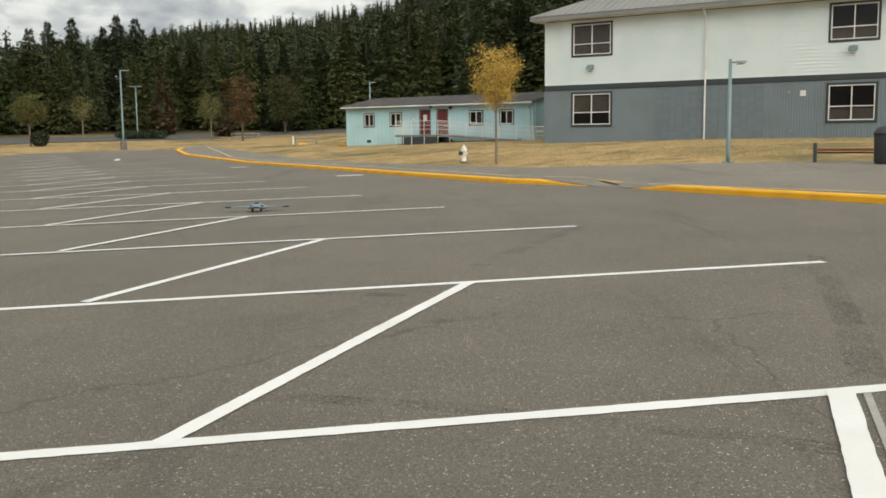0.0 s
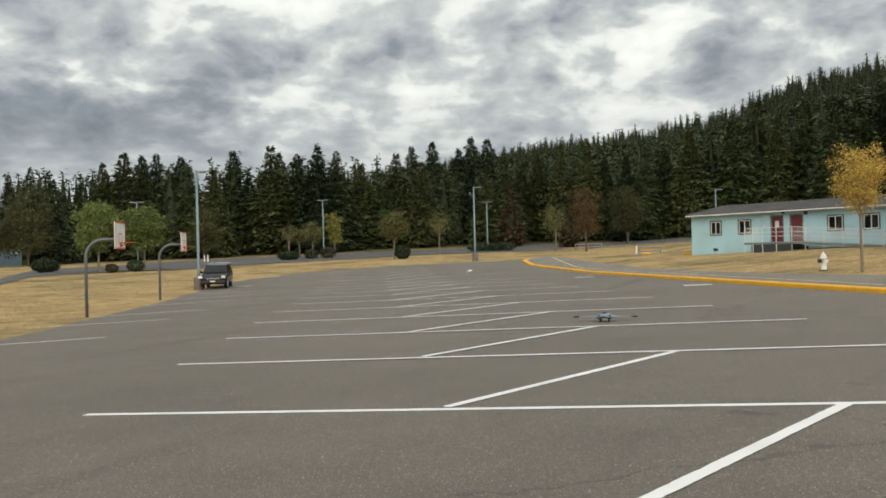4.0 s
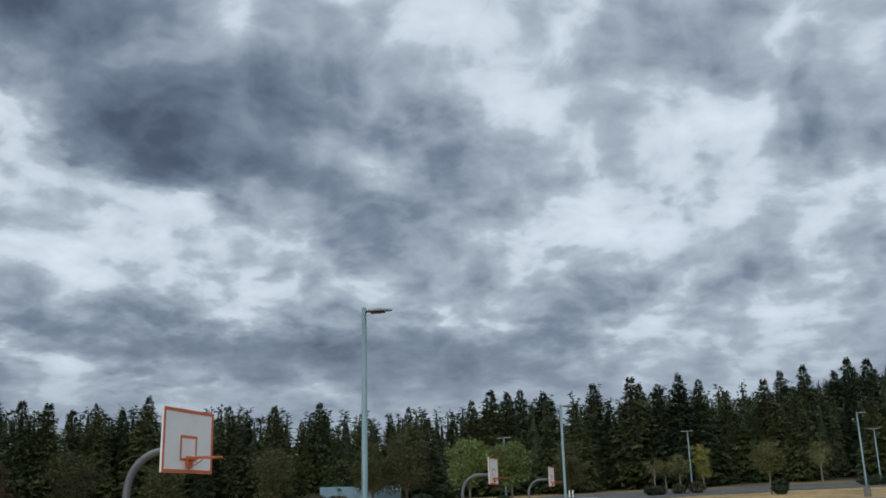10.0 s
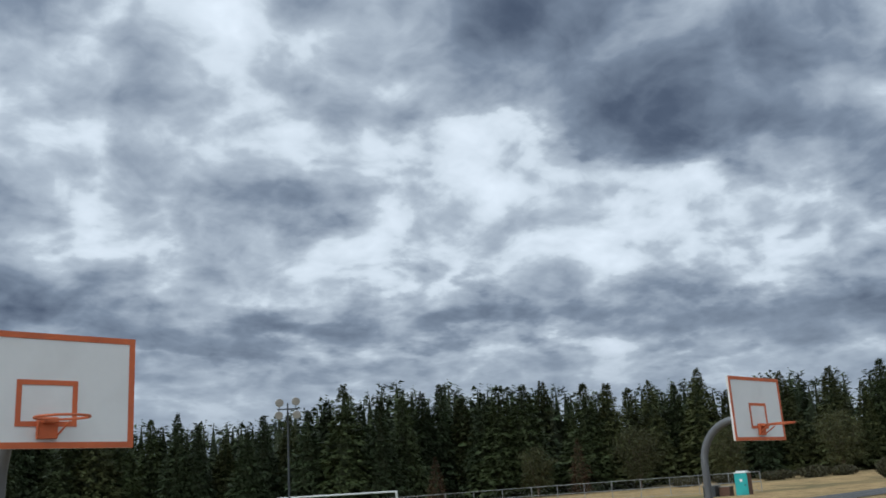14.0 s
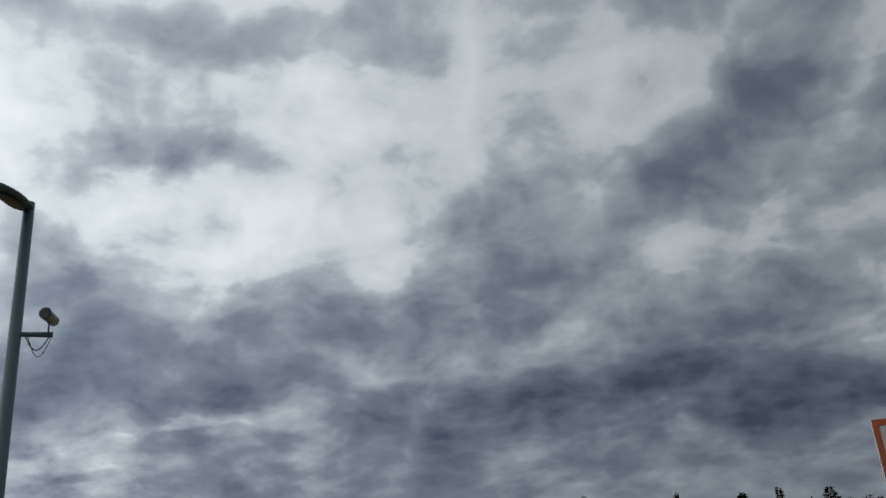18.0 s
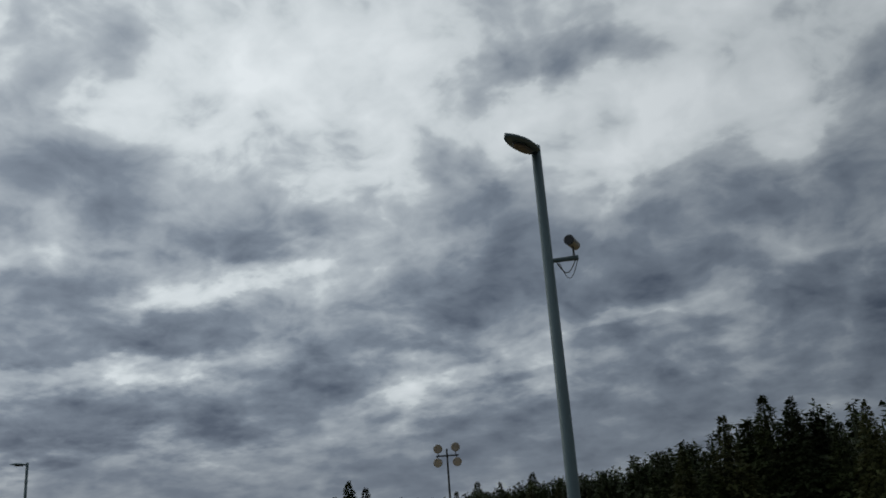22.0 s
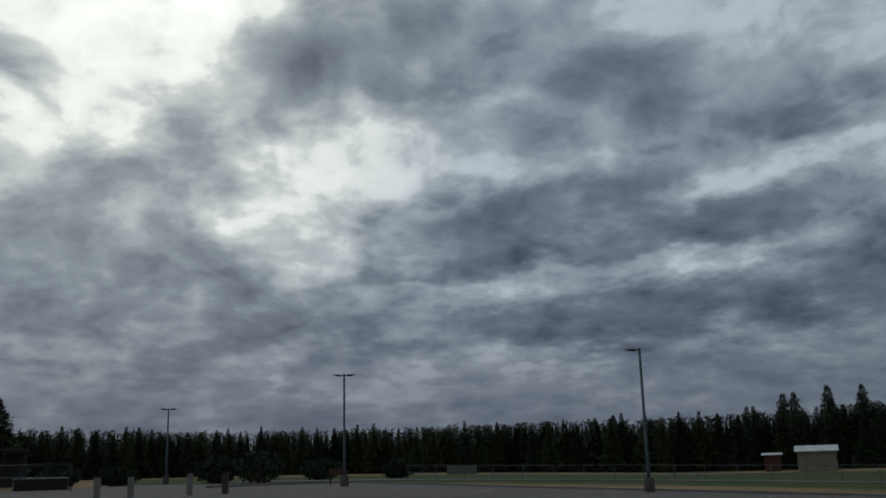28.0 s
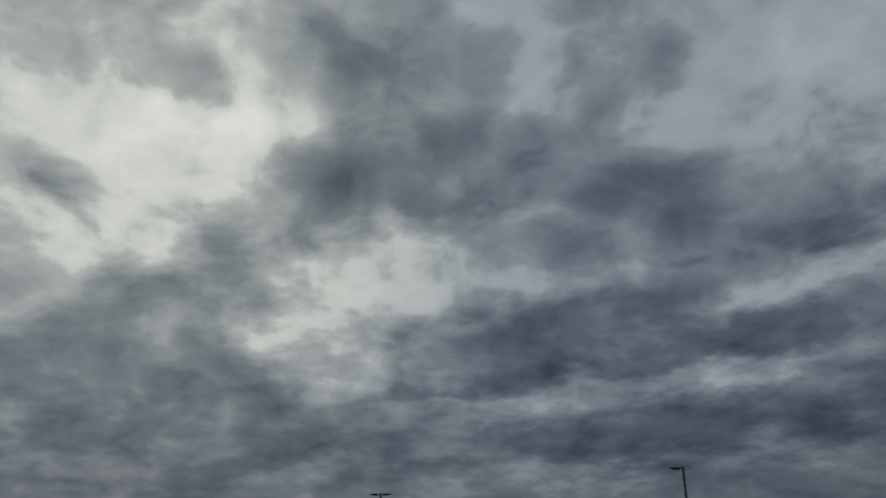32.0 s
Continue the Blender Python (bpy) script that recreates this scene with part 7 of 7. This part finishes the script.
q = south(161.6, 178)
shed((q[0], q[1], q[2] + 0.3), -17, "small shed with a bright tin roof beyond the field", 6.2, 5.0, 3.0, 0.9, wall="tan_wall")
q = south(164.5, 180)
shed((q[0], q[1], q[2] + 0.3), -17, "low dugout with a pale roof beyond the field", 2.7, 2.5, 2.6, 0.25, wall="brown")
q = south(152.5, 120)
ob = thing("storage_crate", (q[0], q[1], q[2] + 0.1), -30, "dark storage box with a pale panel beyond the fence", "box")
part("body", boxes(((-3.0, -1.0, 0), (0.0, 1.0, 2.3)), bevel=0.03), M["dark_steel"], ob)
part("panel", boxes(((0.0, -0.9, 0), (2.4, 0.9, 2.2)), bevel=0.03), M["grey_wall"], ob, "pale grey panelled half")
for a, r, w in ((170.5, 150, 2.0), (169.2, 150, 2.6)):
    q = south(a, r)
    ob = thing("tarpaulin_heap", (q[0], q[1], q[2]), rng.uniform(0, 360), "pale tarpaulin-covered heap beside the track", "heap", "covered heaps")
    bm = bmesh.new()
    bmesh.ops.create_icosphere(bm, subdivisions=3, radius=1)
    for v in bm.verts:
        v.co = Vector((v.co.x * w * 0.5, v.co.y * 1.0, max(0, v.co.z) * 0.35)) * (1 + 0.18 * noise.noise(v.co * 2.1 + Vector((a, 0, 0))))
    part("cover", bm, M["grey_wall"], ob, smooth=True)

# service yard in the south
y0 = thing("yard_building", (south(211.2, 95)), 31, "tan steel storage building of the service yard", "building")
part("wall", wall_with_holes(-3.0, 3.0, 0, 3.3, [(-2.4, 0, 0.2, 2.6)], 0.2), M["tan_wall"], y0)
part("wall", boxes(((-3.0, -6, 0), (-2.8, 0, 3.3)), ((2.8, -6, 0), (3.0, 0, 3.3)), ((-2.8, -6, 0), (2.8, -5.8, 3.3))), M["tan_wall"], y0)
part("roller_door", boxes(*[((-2.4, 0.06, 0.05 + 0.2 * k), (0.2, 0.12, 0.23 + 0.2 * k)) for k in range(12)], bevel=0.01), M["brown"], y0, "brown roller door")
part("roof", boxes(((-3.2, -6.2, 3.3), (3.2, 0.3, 3.5)), bevel=0.03), M["tan_wall"], y0)
y1 = thing("yard_enclosure", (south(208.35, 97)), 28, "dark open-fronted steel enclosure of the service yard", "building")
for x in (-1.9, 0.0, 1.9):
    part("post", boxes(((x - 0.09, 0, 0), (x + 0.09, 0.18, 3.3)), bevel=0.01), M["dark_steel"], y1)
part("back", boxes(((-1.9, -3.0, 0), (1.9, -2.9, 3.2))), M["dark_steel"], y1)
part("roof", boxes(((-2.1, -3.2, 3.3), (2.1, 0.3, 3.45)), bevel=0.02), M["dark_steel"], y1)
y2 = thing("sign_board", (17.2, -76, lay(17.2, -76)), 5, "small notice board on two dark posts", "sign")
for x in (-0.6, 0.6):
    part("post", boxes(((x - 0.06, -0.06, -0.2), (x + 0.06, 0.06, 1.3)), bevel=0.01), M["bark"], y2)
part("panel", boxes(((-0.7, -0.04, 0.75), (0.7, 0.04, 1.25)), bevel=0.01), M["brown"], y2)
y3 = thing("low_gate", south(206.3, 74), 26, "low pale pipe gate in front of the yard", "gate")
part("gate_frame", bar([(-1.8, 0, -0.1), (-1.8, 0, 0.9), (1.8, 0, 0.9), (1.8, 0, -0.1)], 0.05, 8), M["grey_steel"], y3)
part("infill", boxes(((-1.75, -0.02, 0.1), (1.75, 0.02, 0.82))), M["carbon"], y3)
y4 = thing("field_sign", south(182.7, 122), 178, "pale blank banner board at the field's edge", "sign")
part("panel", boxes(((-1.9, -0.03, 0.4), (1.9, 0.03, 1.5)), bevel=0.01), M["grey_wall"], y4)
for x in (-1.6, 1.6):
    part("post", bar([(x, 0.05, -0.1), (x, 0.05, 1.6)], 0.04, 6), M["grey_steel"], y4)

# rails, posts and kerb pieces at the head of the walkway
for (x, y), turn, wide in (((-25.4, 121.0), 12, 3.4), ((-12.6, 86.5), -30, 2.4)):
    ob = thing("rail_frame", (x, y, lay(x, y)), turn, "low pale metal rail on two posts", "rail", "rails beyond the lot")
    for k in (-wide / 2, wide / 2):
        part("post", bar([(k, 0, -0.2), (k, 0, 0.85)], 0.06, 8), M["grey_steel"], ob)
    part("rail", bar([(-wide / 2, 0, 0.80), (wide / 2, 0, 0.80)], 0.05, 8), M["grey_steel"], ob)
    part("rail", bar([(-wide / 2, 0, 0.45), (wide / 2, 0, 0.45)], 0.04, 8), M["grey_steel"], ob)
for x, y, turn, wide in ((-14.3, 93.0, 20, 0.9), (-8.9, 80.0, 15, 1.5)):
    ob = thing("wheel_stop", (x, y, lay(x, y) + 0.02), turn, "short yellow painted wheel stop", "wheel stop", "wheel stops beyond the lot")
    part("block", prism(bmesh.new(), [(-0.14, -0.05), (0.14, -0.05), (0.09, 0.16), (-0.09, 0.16)], wide, 0), M["yellow"], ob)
marker_post((-15.2, 95.5, lay(-15.2, 95.5)), "short white post at the head of the walkway", 0.75, 0.07)

# the far kerb of the southern lot
bm = bmesh.new()
pts = resample([(27, -74), (23.5, -80), (18.3, -88), (4.2, -69.2), (-15.2, -48.3)], 1.2)
for p, q in zip(pts[:-1], pts[1:]):
    a, b = Vector(p), Vector(q)
    d = (b - a).normalized()
    n = Vector((d.y, -d.x)) * 0.16
    rows = [[bm.verts.new((c.x + k * n.x, c.y + k * n.y, lay(c.x, c.y) + z)) for k, z in ((-1, -0.05), (-0.9, 0.13), (1, 0.14), (1, -0.05))] for c in (a, b)]
    for k in range(3):
        bm.faces.new((rows[0][k], rows[1][k], rows[1][k + 1], rows[0][k + 1]))
setting("kerb_south", bm, M["concrete"], "low pale concrete kerb at the lot's far edge")

# big tree and shrubs by the yard
copy_big = conifer("cedar_tree", 31, 15.0, 5.4, 44, 24, 26, M["needle_c"], "large dark spreading cedar by the service yard", ragged=0.35, taper=0.62, blade=0.7, bare=0.02)
q = south(209.0, 118)
copy_big.matrix_basis = pose(q[0], q[1], q[2], 0, 0, 40) @ Matrix.Scale((EYE + 118 * math.tan(radians(4.4)) - q[2]) / 15, 4)
tagged(copy_big, group="trees by the service yard")
q = south(208.0, 121)
copy_thing(copy_big, pose(q[0], q[1], q[2], 0, 0, 150) @ Matrix.Scale((EYE + 121 * math.tan(radians(3.7)) - q[2]) / 15, 4))
for k, (a, r, w, h) in enumerate(((194.5, 96, 5.5, 3.0), (197.0, 100, 4.5, 2.6), (191.0, 112, 5.0, 2.4), (186.5, 118, 4.6, 2.2), (205.5, 92, 4.0, 1.6), (202.5, 95, 4.0, 1.6))):
    shrub(south(a, r), 60 + k, w, h, "shrub", "dark leafy shrub beyond the southern kerb", 1500, 0.2)
# pale boulders at the lot's edge
for x, y, s in ((-6.9, -36.3, 0.12), (-6.5, -36.9, 0.09), (-7.7, -37.0, 0.15), (12.6, -42.0, 0.11)):
    ob = thing("boulder", (x, y, lay(x, y)), 0, "rounded tan boulder at the edge of the lot", "boulder", "boulders")
    bm = bmesh.new()
    bmesh.ops.create_icosphere(bm, subdivisions=3, radius=s)
    for v in bm.verts:
        v.co *= 1 + 0.22 * noise.noise(v.co * 3 + Vector((x, y, 0)))
        v.co.z = v.co.z * 0.75 + s * 0.45
    part("stone", bm, M["boulder"], ob, smooth=True)


def grass_tufts():
    """Straw blades along the lot's edge and on the nearer lawns."""
    rg = np.random.default_rng(8)
    verts, faces = [], []
    spots = []
    while len(spots) < 9000:
        if rg.uniform() < 0.6:
            y = rg.uniform(8, 60)
            x = -9.0 - 0.54 * y - rg.uniform(0.2, 1) ** 1.5 * 22
        else:
            x, y = rg.uniform(-8, 22), rg.uniform(33, 62)
        if inside(LOT, x, y) or inside(WALKWAY, x, y):
            continue
        if y > 30 and x > 5 and (x - 6.5) * 0.535 + (y - 59.6) * 0.844 > -0.4:
            continue
        if noise.noise((x * 0.3, y * 0.3, 4)) < -0.1:
            continue
        spots.append((x, y))
    for x, y in spots:
        z = lay(x, y) - 0.02
        for _ in range(9):
            a, h = rg.uniform(0, 6.283), rg.uniform(0.04, 0.13)
            px, py = x + rg.normal() * 0.12, y + rg.normal() * 0.12
            dx, dy = math.cos(a), math.sin(a)
            base = len(verts)
            verts += [(px - dx * 0.01, py - dy * 0.01, z), (px + dx * 0.01, py + dy * 0.01, z), (px + rg.normal() * 0.07, py + rg.normal() * 0.07, z + h)]
            faces.append((base, base + 1, base + 2))
    tagged(new("grass_tufts", raw("grass_tufts", verts, faces, M["straw"])), "tufts of dry straw-coloured grass", kind="stuff")


grass_tufts()
